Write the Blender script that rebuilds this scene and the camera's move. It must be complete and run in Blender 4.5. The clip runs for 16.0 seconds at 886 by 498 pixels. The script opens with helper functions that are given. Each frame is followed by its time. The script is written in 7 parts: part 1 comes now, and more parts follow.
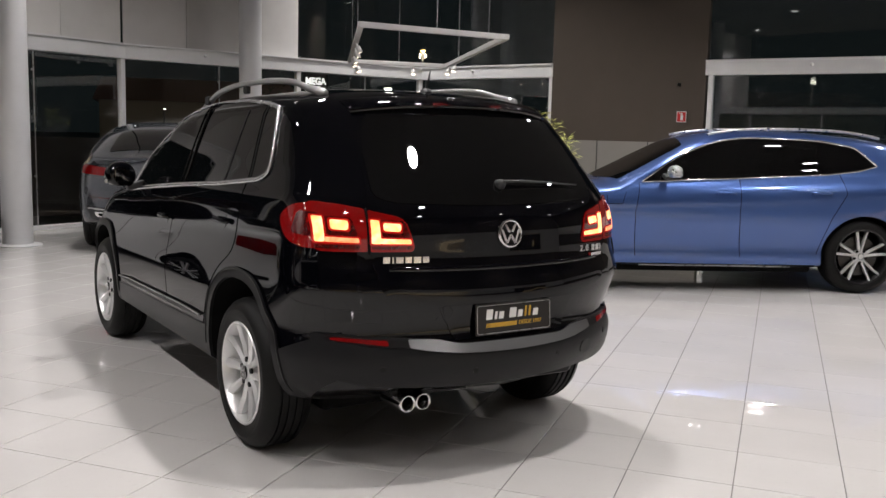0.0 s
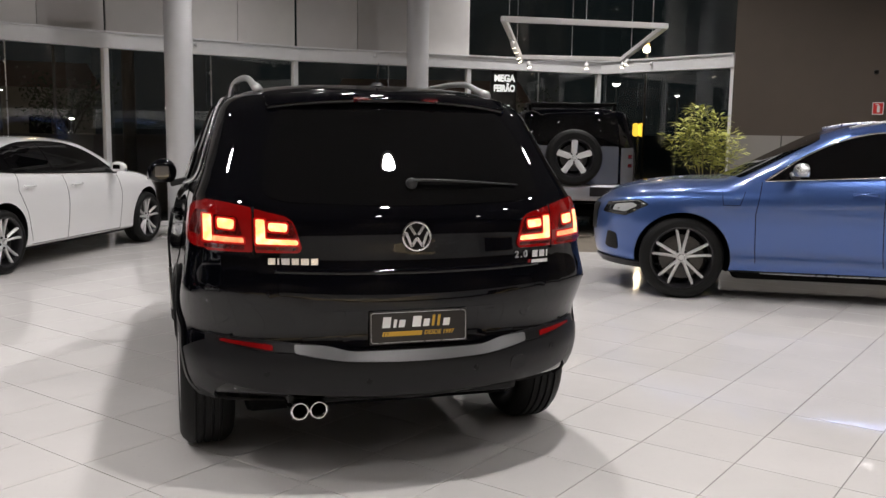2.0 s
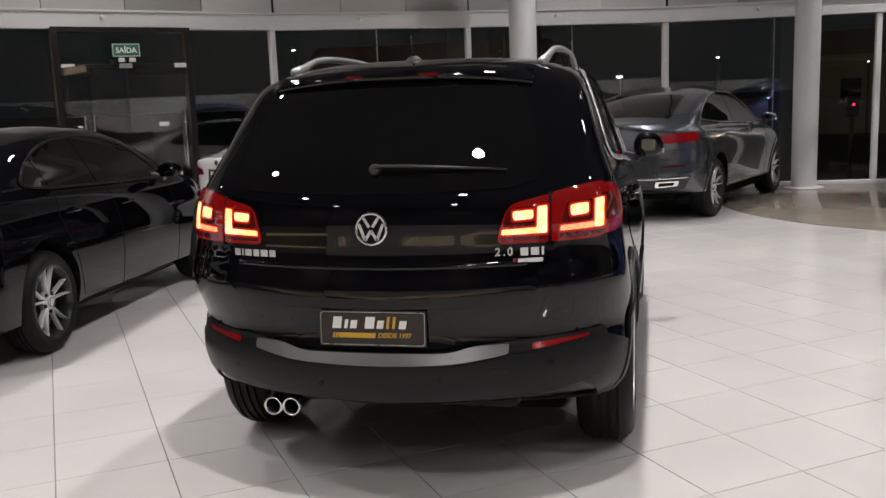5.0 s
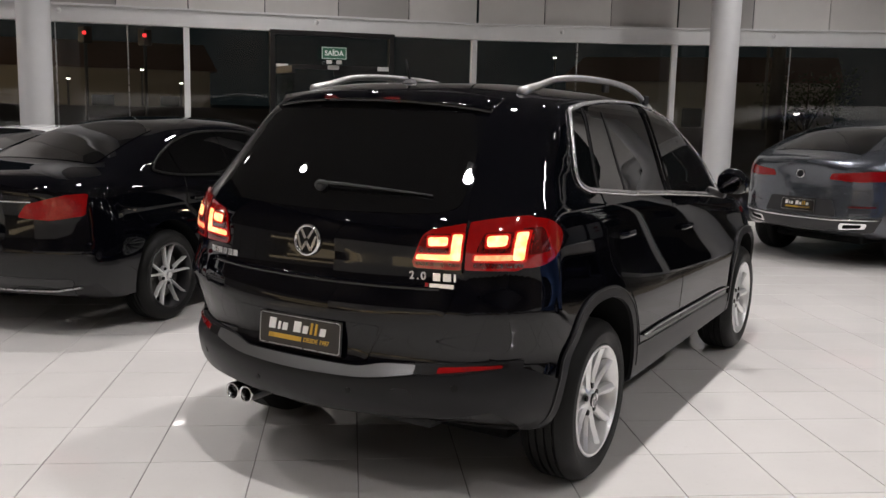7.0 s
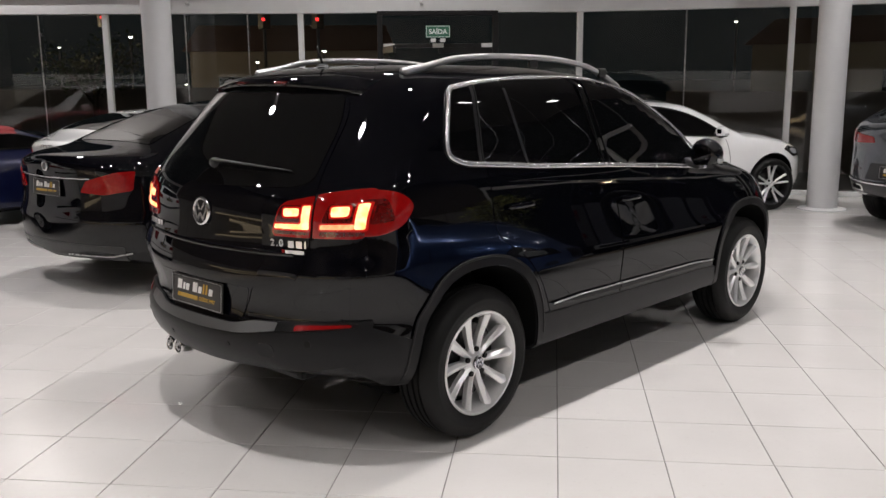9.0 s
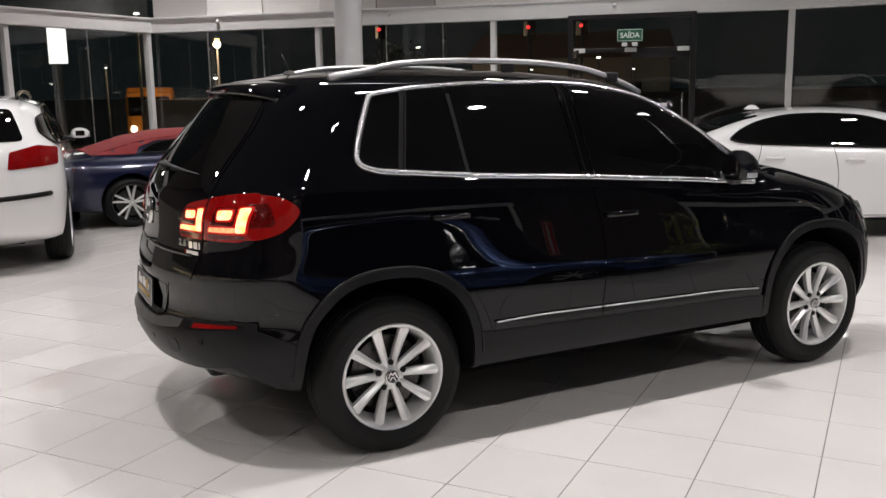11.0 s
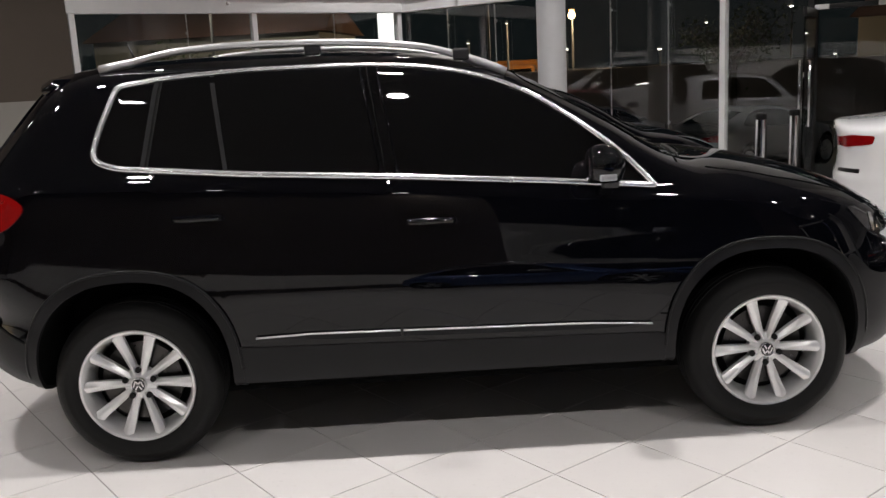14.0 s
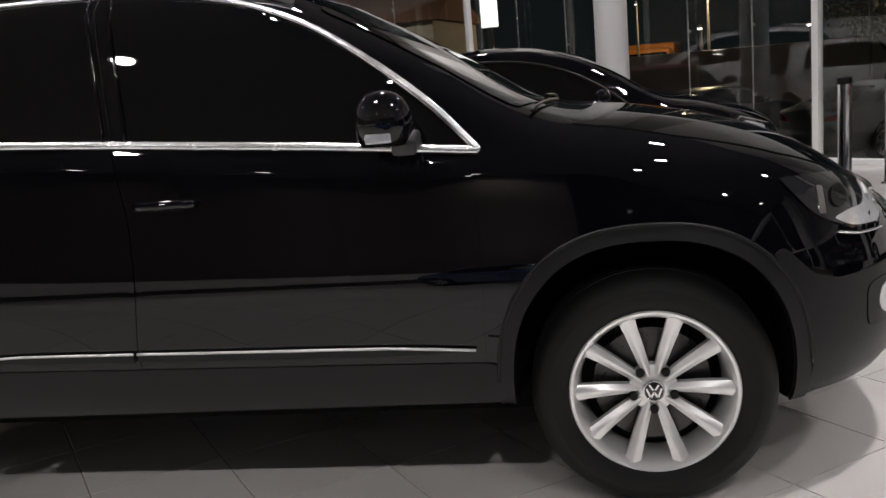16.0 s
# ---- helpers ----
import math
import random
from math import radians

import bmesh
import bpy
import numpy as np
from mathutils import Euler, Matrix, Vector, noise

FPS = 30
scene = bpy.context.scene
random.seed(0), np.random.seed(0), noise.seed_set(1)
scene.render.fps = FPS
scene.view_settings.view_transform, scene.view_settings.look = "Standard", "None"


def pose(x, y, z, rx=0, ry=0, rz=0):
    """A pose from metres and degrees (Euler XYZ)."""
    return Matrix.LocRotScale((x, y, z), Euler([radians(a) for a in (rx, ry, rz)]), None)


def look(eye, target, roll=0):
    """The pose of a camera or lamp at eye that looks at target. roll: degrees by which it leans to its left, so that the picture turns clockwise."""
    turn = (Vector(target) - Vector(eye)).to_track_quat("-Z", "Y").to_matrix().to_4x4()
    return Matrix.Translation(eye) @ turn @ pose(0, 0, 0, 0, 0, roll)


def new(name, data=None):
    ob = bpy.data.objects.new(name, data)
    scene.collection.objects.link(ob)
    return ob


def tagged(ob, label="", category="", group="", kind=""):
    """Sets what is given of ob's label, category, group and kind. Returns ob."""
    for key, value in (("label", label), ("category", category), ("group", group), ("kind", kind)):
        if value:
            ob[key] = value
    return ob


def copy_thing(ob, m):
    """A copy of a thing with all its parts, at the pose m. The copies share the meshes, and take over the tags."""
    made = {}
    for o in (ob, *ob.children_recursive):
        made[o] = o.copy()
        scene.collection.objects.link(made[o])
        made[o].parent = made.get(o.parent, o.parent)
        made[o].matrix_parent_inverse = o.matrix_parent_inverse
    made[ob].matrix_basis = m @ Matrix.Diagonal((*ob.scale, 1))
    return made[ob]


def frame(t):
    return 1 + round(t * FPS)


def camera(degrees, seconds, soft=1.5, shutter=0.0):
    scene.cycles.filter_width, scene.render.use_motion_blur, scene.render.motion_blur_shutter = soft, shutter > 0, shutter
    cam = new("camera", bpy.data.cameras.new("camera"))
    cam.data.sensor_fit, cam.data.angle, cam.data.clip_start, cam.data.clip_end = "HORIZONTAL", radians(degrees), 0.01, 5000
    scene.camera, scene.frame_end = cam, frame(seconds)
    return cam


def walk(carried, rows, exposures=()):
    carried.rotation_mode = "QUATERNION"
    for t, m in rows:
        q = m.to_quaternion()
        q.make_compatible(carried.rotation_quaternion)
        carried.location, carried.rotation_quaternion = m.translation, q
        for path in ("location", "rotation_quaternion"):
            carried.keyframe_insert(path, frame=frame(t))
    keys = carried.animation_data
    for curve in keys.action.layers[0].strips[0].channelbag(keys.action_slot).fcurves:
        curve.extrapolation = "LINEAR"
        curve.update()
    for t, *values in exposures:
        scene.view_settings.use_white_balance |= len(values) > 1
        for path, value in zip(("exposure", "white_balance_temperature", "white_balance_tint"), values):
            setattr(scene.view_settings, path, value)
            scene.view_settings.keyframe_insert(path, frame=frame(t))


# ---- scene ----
cam = camera(52.1, 16.0)
PATH = [
    (0, (-2.345, -3.875, 1.445), (-1.256, -2.216, 1.196), 1.4),
    (0.5, (-2.054, -4.007, 1.449), (-1.091, -2.283, 1.129), 1.9),
    (1, (-1.709, -4.172, 1.453), (-0.875, -2.376, 1.174), 0.6),
    (1.5, (-1.349, -4.254, 1.458), (-0.617, -2.414, 1.177), 0.6),
    (2, (-0.972, -4.249, 1.466), (-0.375, -2.358, 1.2), 0.9),
    (2.5, (-0.599, -4.282, 1.473), (-0.167, -2.348, 1.199), 0.5),
    (3, (-0.268, -4.212, 1.467), (0.001, -2.25, 1.182), -0.3),
    (3.5, (0.028, -4.117, 1.461), (0.115, -2.144, 1.145), -1.8),
    (4, (0.354, -4.066, 1.462), (0.222, -2.099, 1.123), -2.0),
    (4.5, (0.675, -3.983, 1.471), (0.42, -2.029, 1.131), -1.8),
    (5, (0.989, -3.881, 1.49), (0.532, -1.962, 1.161), -2.2),
    (5.2, (1.131, -3.87, 1.493), (0.572, -1.975, 1.177), -1.6),
    (7.3, (2.339, -3.425, 1.557), (1.306, -1.741, 1.241), 0.8),
    (7.5, (2.446, -3.376, 1.552), (1.391, -1.708, 1.23), 0.3),
    (8, (2.755, -3.245, 1.588), (1.581, -1.67, 1.212), 0.4),
    (8.5, (3.12, -3.118, 1.594), (1.843, -1.623, 1.225), -0.9),
    (9, (3.436, -2.924, 1.599), (2.084, -1.499, 1.226), -0.5),
    (9.5, (3.676, -2.576, 1.612), (2.211, -1.272, 1.219), 0.6),
    (10, (3.963, -2.226, 1.605), (2.395, -1.048, 1.21), -0.5),
    (10.2, (4.059, -2.084, 1.618), (2.443, -0.974, 1.22), -0.6),
    (12.3, (4.62, -0.298, 1.483), (2.742, 0.288, 1.123), -2.2),
    (12.5, (4.662, -0.06, 1.548), (2.769, 0.454, 1.154), -2.5),
    (13, (4.732, 0.354, 1.51), (2.793, 0.698, 1.157), -2.0),
    (13.5, (4.63, 0.804, 1.514), (2.674, 0.986, 1.139), -1.8),
    (14, (4.456, 1.204, 1.555), (2.495, 1.244, 1.166), -2.9),
    (14.5, (4.24, 1.555, 1.492), (2.284, 1.457, 1.088), -3.0),
    (15, (3.91, 1.835, 1.457), (1.964, 1.638, 1.039), -3.0),
    (15.5, (3.638, 2.108, 1.342), (1.687, 1.891, 0.958), -4.0),
    (16, (3.351, 2.423, 1.269), (1.41, 2.123, 0.89), -5.0),
]
walk(cam, [(t, look(eye, target, roll)) for t, eye, target, roll in PATH])

# ---- light ----
world = bpy.data.worlds.new("night")
scene.world = world
world.use_nodes = True
world.node_tree.nodes["Background"].inputs[0].default_value = (0.0135, 0.0180, 0.0188, 1)
world.node_tree.nodes["Background"].inputs[1].default_value = 0.42
scene.view_settings.exposure = 0.0

CEIL = 5.2
LAMP_POWER = 57.0


# ---- materials ----
def mat(name, color, rough=0.5, metal=0.0, coat=0.0, emit=0.0, trans=0.0, spec=0.5, vary=0.0, scale=6.0,
        bump=0.0, bump_scale=120.0, rough_vary=0.0, ecolor=None, ior=1.5):
    m = bpy.data.materials.new(name)
    m.use_nodes = True
    nt = m.node_tree
    b = nt.nodes["Principled BSDF"]
    b.inputs["Base Color"].default_value = (*color, 1)
    b.inputs["Roughness"].default_value = rough
    b.inputs["Metallic"].default_value = metal
    b.inputs["Coat Weight"].default_value = coat
    b.inputs["Coat Roughness"].default_value = 0.02
    b.inputs["Transmission Weight"].default_value = trans
    b.inputs["Specular IOR Level"].default_value = spec
    b.inputs["IOR"].default_value = ior
    if emit:
        b.inputs["Emission Color"].default_value = (*(ecolor or color), 1)
        b.inputs["Emission Strength"].default_value = emit
    if vary or rough_vary or bump:
        tc = nt.nodes.new("ShaderNodeTexCoord")
        n1 = nt.nodes.new("ShaderNodeTexNoise")
        n1.inputs["Scale"].default_value = scale
        n1.inputs["Detail"].default_value = 5
        nt.links.new(tc.outputs["Object"], n1.inputs["Vector"])
        n2 = nt.nodes.new("ShaderNodeTexNoise")
        n2.inputs["Scale"].default_value = bump_scale
        n2.inputs["Detail"].default_value = 3
        nt.links.new(tc.outputs["Object"], n2.inputs["Vector"])
        if vary:
            mix = nt.nodes.new("ShaderNodeMix")
            mix.data_type = "RGBA"
            mix.inputs["A"].default_value = (*[c * (1 - vary) for c in color], 1)
            mix.inputs["B"].default_value = (*[min(1, c * (1 + vary)) for c in color], 1)
            nt.links.new(n1.outputs["Fac"], mix.inputs["Factor"])
            nt.links.new(mix.outputs["Result"], b.inputs["Base Color"])
        if rough_vary:
            mr = nt.nodes.new("ShaderNodeMapRange")
            mr.inputs["From Min"].default_value, mr.inputs["From Max"].default_value = 0.3, 0.7
            mr.inputs["To Min"].default_value = max(0.0, rough - rough_vary)
            mr.inputs["To Max"].default_value = rough + rough_vary
            nt.links.new(n1.outputs["Fac"], mr.inputs["Value"])
            nt.links.new(mr.outputs["Result"], b.inputs["Roughness"])
        if bump:
            bp = nt.nodes.new("ShaderNodeBump")
            bp.inputs["Strength"].default_value = bump
            bp.inputs["Distance"].default_value = 0.002
            nt.links.new(n2.outputs["Fac"], bp.inputs["Height"])
            nt.links.new(bp.outputs["Normal"], b.inputs["Normal"])
    return m


def flake_paint(name, color, metal=0.6, rough=0.32):
    m = mat(name, color, rough=rough, metal=metal, coat=1.0, vary=0.12, scale=900.0)
    return m


M_BLACK = mat("black paint", (0.0014, 0.0015, 0.0026), rough=0.35, coat=0.85, vary=0.2, scale=700, spec=0.0)
M_BLUE = flake_paint("blue metallic paint", (0.062, 0.128, 0.36), metal=0.65, rough=0.30)
M_NAVY = flake_paint("navy paint", (0.003, 0.006, 0.038), metal=0.3, rough=0.3)
M_WHITE = mat("white paint", (0.86, 0.86, 0.865), rough=0.25, coat=1.0, vary=0.02, scale=500)
M_GREY = flake_paint("grey metallic paint", (0.083, 0.091, 0.107), metal=0.75, rough=0.24)
M_FLANK = flake_paint("light grey metallic paint", (0.145, 0.153, 0.172), metal=0.5, rough=0.34)
M_PLASTIC = mat("dark plastic", (0.020, 0.020, 0.022), rough=0.42, vary=0.15, scale=14, bump=0.25, bump_scale=900)
M_CLAD = mat("satin cladding", (0.0105, 0.0105, 0.0115), rough=0.38, spec=0.20, vary=0.1, scale=10, bump=0.08, bump_scale=700)
M_WELL = mat("wheel well felt", (0.006, 0.006, 0.006), rough=0.95, spec=0.1)
M_GLASS = mat("tinted glass", (0.002, 0.002, 0.0023), rough=0.012, spec=0.62, vary=0.1, scale=3)
M_CHROME = mat("chrome", (0.82, 0.82, 0.83), rough=0.10, metal=1.0, rough_vary=0.04, scale=40)
M_SATIN = mat("satin aluminium", (0.62, 0.62, 0.63), rough=0.30, metal=1.0, rough_vary=0.06, scale=30)
M_STRIP = mat("brushed aluminium strip", (0.60, 0.60, 0.61), rough=0.36, metal=0.85, rough_vary=0.05, scale=15)
M_SILVER = mat("silver painted strip", (0.21, 0.21, 0.215), rough=0.34, metal=0.85, rough_vary=0.05, scale=20)
M_ALLOY = mat("alloy wheel silver", (0.80, 0.80, 0.80), rough=0.30, metal=0.6, coat=0.6, vary=0.05, scale=30)
M_DARKALLOY = mat("dark alloy", (0.02, 0.02, 0.022), rough=0.3, metal=0.4, coat=0.6, vary=0.1, scale=30)
M_MIRROR = mat("mirror glass", (0.12, 0.12, 0.13), rough=0.02, metal=1.0)
M_RUBBER = mat("tyre rubber", (0.0042, 0.0042, 0.0042), rough=0.55, spec=0.24, vary=0.25, scale=30, bump=0.3, bump_scale=400)
M_DISC = mat("brake disc iron", (0.075, 0.072, 0.07), rough=0.35, metal=1.0, rough_vary=0.1, scale=50)
M_RED = mat("red lamp lens", (0.10, 0.002, 0.002), rough=0.06, coat=0.8, emit=0.095, ecolor=(1.0, 0.004, 0.006), vary=0.5, scale=28)
M_REDDEEP = mat("deep red lens", (0.085, 0.002, 0.002), rough=0.1, coat=1.0, vary=0.3, scale=80)
M_HEAD = mat("dark headlamp glass", (0.012, 0.012, 0.014), rough=0.05, coat=1.0, vary=0.3, scale=25)
M_REDOFF = mat("unlit red lens", (0.22, 0.003, 0.004), rough=0.12, spec=0.25, coat=0.25, vary=0.3, scale=60)
M_GLOWDIM = mat("dimmer tail lamp element", (1.0, 0.45, 0.2), rough=0.3, emit=0.9, ecolor=(1.0, 0.33, 0.14))
# red spill of the elements, put into the lens as its own emission
M_REDGLOW = mat("red lens with painted glow", (0.20, 0.004, 0.003), rough=0.08, coat=0.6, emit=0.34, ecolor=(1.0, 0.018, 0.010), vary=0.3, scale=60)
M_GLOW = mat("lit tail lamp element", (1.0, 0.55, 0.25), rough=0.3, emit=1.6, ecolor=(1.0, 0.47, 0.22))
def uneven_glow(m, hot, cool, scale):
    """Lets the glow of a light guide vary along its length."""
    nt = m.node_tree
    tc = nt.nodes.new("ShaderNodeTexCoord")
    n = nt.nodes.new("ShaderNodeTexNoise")
    n.inputs["Scale"].default_value, n.inputs["Detail"].default_value = scale, 2
    nt.links.new(tc.outputs["Object"], n.inputs["Vector"])
    r = nt.nodes.new("ShaderNodeMapRange")
    r.inputs["From Min"].default_value, r.inputs["From Max"].default_value = 0.36, 0.62
    nt.links.new(n.outputs["Fac"], r.inputs["Value"])
    x = nt.nodes.new("ShaderNodeMix")
    x.data_type = "RGBA"
    x.inputs["A"].default_value, x.inputs["B"].default_value = (*cool, 1), (*hot, 1)
    nt.links.new(r.outputs["Result"], x.inputs["Factor"])
    nt.links.new(x.outputs["Result"], nt.nodes["Principled BSDF"].inputs["Emission Color"])


uneven_glow(M_GLOW, (1.0, 0.60, 0.32), (1.0, 0.32, 0.08), 34)
uneven_glow(M_GLOWDIM, (1.0, 0.42, 0.20), (1.0, 0.16, 0.05), 40)
M_LENS = mat("clear lamp lens", (0.55, 0.56, 0.58), rough=0.08, coat=1.0, metal=0.3, vary=0.2, scale=50)
M_PLATE = mat("dealer plate", (0.012, 0.010, 0.009), rough=0.3, coat=0.08, vary=0.25, scale=12)
M_PLATETXT = mat("plate white lettering", (0.75, 0.74, 0.72), rough=0.4)
M_GOLD = mat("plate gold", (0.55, 0.33, 0.045), rough=0.35, metal=0.4)
M_RUBBLACK = mat("black trim", (0.005, 0.005, 0.005), rough=0.35, spec=0.18)
M_TRIM = mat("bright window trim", (0.80, 0.80, 0.81), rough=0.24, metal=0.9, rough_vary=0.04, scale=25)
M_REDTOP = mat("red soft top", (0.24, 0.022, 0.025), rough=0.85, bump=0.3, bump_scale=600, vary=0.12, scale=8)


# ---- small builders ----
def mesh_obj(name, verts, faces, material=None, parent=None, smooth=True, label="", mats=None, idx=None):
    me = bpy.data.meshes.new(name)
    me.from_pydata([tuple(map(float, v)) for v in verts], [], [tuple(map(int, f)) for f in faces])
    for m in (mats or [material]):
        if m:
            me.materials.append(m)
    if idx is not None:
        me.polygons.foreach_set("material_index", np.asarray(idx, dtype=np.int32))
    if smooth:
        me.polygons.foreach_set("use_smooth", np.ones(len(me.polygons), dtype=bool))
    me.update()
    ob = new(name, me)
    if parent is not None:
        ob.parent = parent
    if label:
        tagged(ob, label)
    return ob


def part(name, bm, material, parent, label="", smooth=False):
    me = bpy.data.meshes.new(name)
    bm.normal_update()
    bm.to_mesh(me)
    bm.free()
    me.materials.append(material)
    if smooth:
        me.polygons.foreach_set("use_smooth", np.ones(len(me.polygons), dtype=bool))
    ob = new(name, me)
    if parent is not None:
        ob.parent = parent
    if label:
        tagged(ob, label)
    return ob


def box_bm(bm, size, at, rot=None, bevel=0.0):
    r = bmesh.ops.create_cube(bm, size=1.0)
    vs = r["verts"]
    m = Matrix.Translation(at) @ (rot or Matrix.Identity(4)) @ Matrix.Diagonal((*size, 1))
    if bevel:
        bmesh.ops.transform(bm, matrix=Matrix.Diagonal((*size, 1)), verts=vs)
        es = list({e for v in vs for e in v.link_edges})
        rr = bmesh.ops.bevel(bm, geom=es, offset=bevel, segments=2, affect="EDGES", profile=0.5)
        vs = list({v for f in rr["faces"] for v in f.verts} | {v for v in vs if v.is_valid})
        bmesh.ops.transform(bm, matrix=Matrix.Translation(at) @ (rot or Matrix.Identity(4)), verts=vs)
    else:
        bmesh.ops.transform(bm, matrix=m, verts=vs)
    return vs


def box(name, size, at, material, parent=None, rz=0.0, bevel=0.0, label=""):
    bm = bmesh.new()
    box_bm(bm, size, (0, 0, 0), None, bevel)
    ob = part(name, bm, material, parent, label)
    ob.matrix_basis = pose(*at, 0, 0, rz)
    return ob


def lathe(profile, n=48, axis="x", closed=False):
    """Turns (r, h) points round an axis: verts and quads."""
    vs, fs = [], []
    k = len(profile)
    for i in range(n):
        a = 2 * math.pi * i / n
        for r, h in profile:
            p = (h, r * math.cos(a), r * math.sin(a)) if axis == "x" else (r * math.cos(a), r * math.sin(a), h)
            vs.append(p)
    for i in range(n):
        j = (i + 1) % n
        for q in range(k if closed else k - 1):
            q2 = (q + 1) % k
            f = (i * k + q, i * k + q2, j * k + q2, j * k + q)
            fs.append(f if axis == "x" else f[::-1])
    return vs, fs


def sweep(points, rx, ry=None, n=8, ups=None, closed=False, taper=None):
    """A tube of elliptic section along points. ups: normals along the way."""
    ry = ry or rx
    P = [Vector(p) for p in points]
    vs, fs = [], []
    m = len(P)
    for i, p in enumerate(P):
        a, b = P[(i - 1) % m if closed else max(i - 1, 0)], P[(i + 1) % m if closed else min(i + 1, m - 1)]
        d = (b - a).normalized()
        u = Vector(ups[i]) if ups is not None else Vector((0, 0, 1))
        if abs(d.dot(u)) > 0.98:
            u = Vector((1, 0, 0))
        s = d.cross(u).normalized()
        u = s.cross(d).normalized()
        k = taper[i] if taper else 1.0
        for q in range(n):
            t = 2 * math.pi * q / n
            vs.append(p + s * (rx * k * math.cos(t)) + u * (ry * k * math.sin(t)))
    for i in range(m if closed else m - 1):
        j = (i + 1) % m
        for q in range(n):
            q2 = (q + 1) % n
            fs.append((i * n + q, i * n + q2, j * n + q2, j * n + q))
    if not closed:
        fs.append(tuple(range(n))[::-1])
        fs.append(tuple((m - 1) * n + q for q in range(n)))
    return vs, fs


def tube(name, points, rx, material, parent, ry=None, n=8, ups=None, closed=False, taper=None, label=""):
    vs, fs = sweep(points, rx, ry, n, ups, closed, taper)
    return mesh_obj(name, vs, fs, material, parent, True, label)


def hermite(pts):
    """A smooth curve through (u, v) points, straight on past both ends."""
    p = np.array(pts, float)
    u, v = p[:, 0], p[:, 1]
    d = np.diff(v) / np.diff(u)
    m = np.r_[d[0], np.where(d[:-1] * d[1:] <= 0, 0, 2 * d[:-1] * d[1:] / (d[:-1] + d[1:] + 1e-12 * np.sign(d[:-1] + d[1:] + 1e-9))), d[-1]]

    def f(x):
        x = np.asarray(x, float)
        i = np.clip(np.searchsorted(u, x) - 1, 0, len(u) - 2)
        h = u[i + 1] - u[i]
        t = np.clip((x - u[i]) / h, 0, 1)
        return (v[i] * (1 + 2 * t) * (1 - t) ** 2 + m[i] * h * t * (1 - t) ** 2
                + v[i + 1] * t * t * (3 - 2 * t) + m[i + 1] * h * t * t * (t - 1))
    return f


def rounded(poly, r=0.03, seg=5):
    """Rounds the corners of a polygon; a third number on a point is its own radius."""
    out = []
    n = len(poly)
    for i in range(n):
        p = Vector(poly[i][:2])
        rr = poly[i][2] if len(poly[i]) > 2 else r
        a, b = Vector(poly[i - 1][:2]) - p, Vector(poly[(i + 1) % n][:2]) - p
        la, lb = a.length, b.length
        k = min(rr, 0.48 * la, 0.48 * lb)
        if k < 1e-4:
            out.append(tuple(p))
            continue
        a, b = p + a / la * k, p + b / lb * k
        for s in range(seg + 1):
            t = s / seg
            q = a * (1 - t) ** 2 + p * 2 * t * (1 - t) + b * t * t
            out.append((q.x, q.y))
    return out


def oval(cy, cz, rx, rz, a0, a1, n=24, e=2.0):
    """An arc of an ellipse, squarer for e above 2."""
    def k(v):
        return math.copysign(abs(v) ** (2 / e), v)
    A = [radians(a0 + (a1 - a0) * i / n) for i in range(n + 1)]
    return [(cy + rx * k(math.cos(a)), cz + rz * k(math.sin(a))) for a in A]


def resample(poly, step, closed=True):
    out = []
    n = len(poly)
    for i in range(n if closed else n - 1):
        a, b = np.array(poly[i][:2], float), np.array(poly[(i + 1) % n][:2], float)
        k = max(1, int(math.ceil(np.linalg.norm(b - a) / step)))
        for s in range(k):
            out.append(tuple(a + (b - a) * s / k))
    if not closed:
        out.append(tuple(poly[-1][:2]))
    return out


def inside(poly, q):
    x, y = q[:, 0], q[:, 1]
    c = np.zeros(len(q), bool)
    n = len(poly)
    for i in range(n):
        (x1, y1), (x2, y2) = poly[i], poly[i - 1]
        if y1 != y2:
            c ^= ((y1 > y) != (y2 > y)) & (x < (x2 - x1) * (y - y1) / (y2 - y1) + x1)
    return c


from mathutils.geometry import delaunay_2d_cdt


def fill(poly, step):
    """Triangles over a polygon with inner points: 2D points, triangles, and how many lie on the rim."""
    rim = resample(poly, step)
    P = np.array(rim)
    lo, hi = P.min(0), P.max(0)
    gx, gy = np.arange(lo[0] + step / 2, hi[0], step), np.arange(lo[1] + step / 2, hi[1], step)
    if len(gx) and len(gy):
        G = np.stack(np.meshgrid(gx, gy), -1).reshape(-1, 2)
        G = G[inside(rim, G)]
        if len(G):
            D = np.sqrt(((G[:, None] - P[None]) ** 2).sum(-1)).min(1)
            G = G[D > step * 0.5]
    else:
        G = np.zeros((0, 2))
    allp = [Vector(p) for p in rim] + [Vector(p) for p in G]
    r = delaunay_2d_cdt(allp, [], [list(range(len(rim)))], 1, 1e-6)
    return np.array([tuple(v) for v in r[0]]), [tuple(f) for f in r[2]]


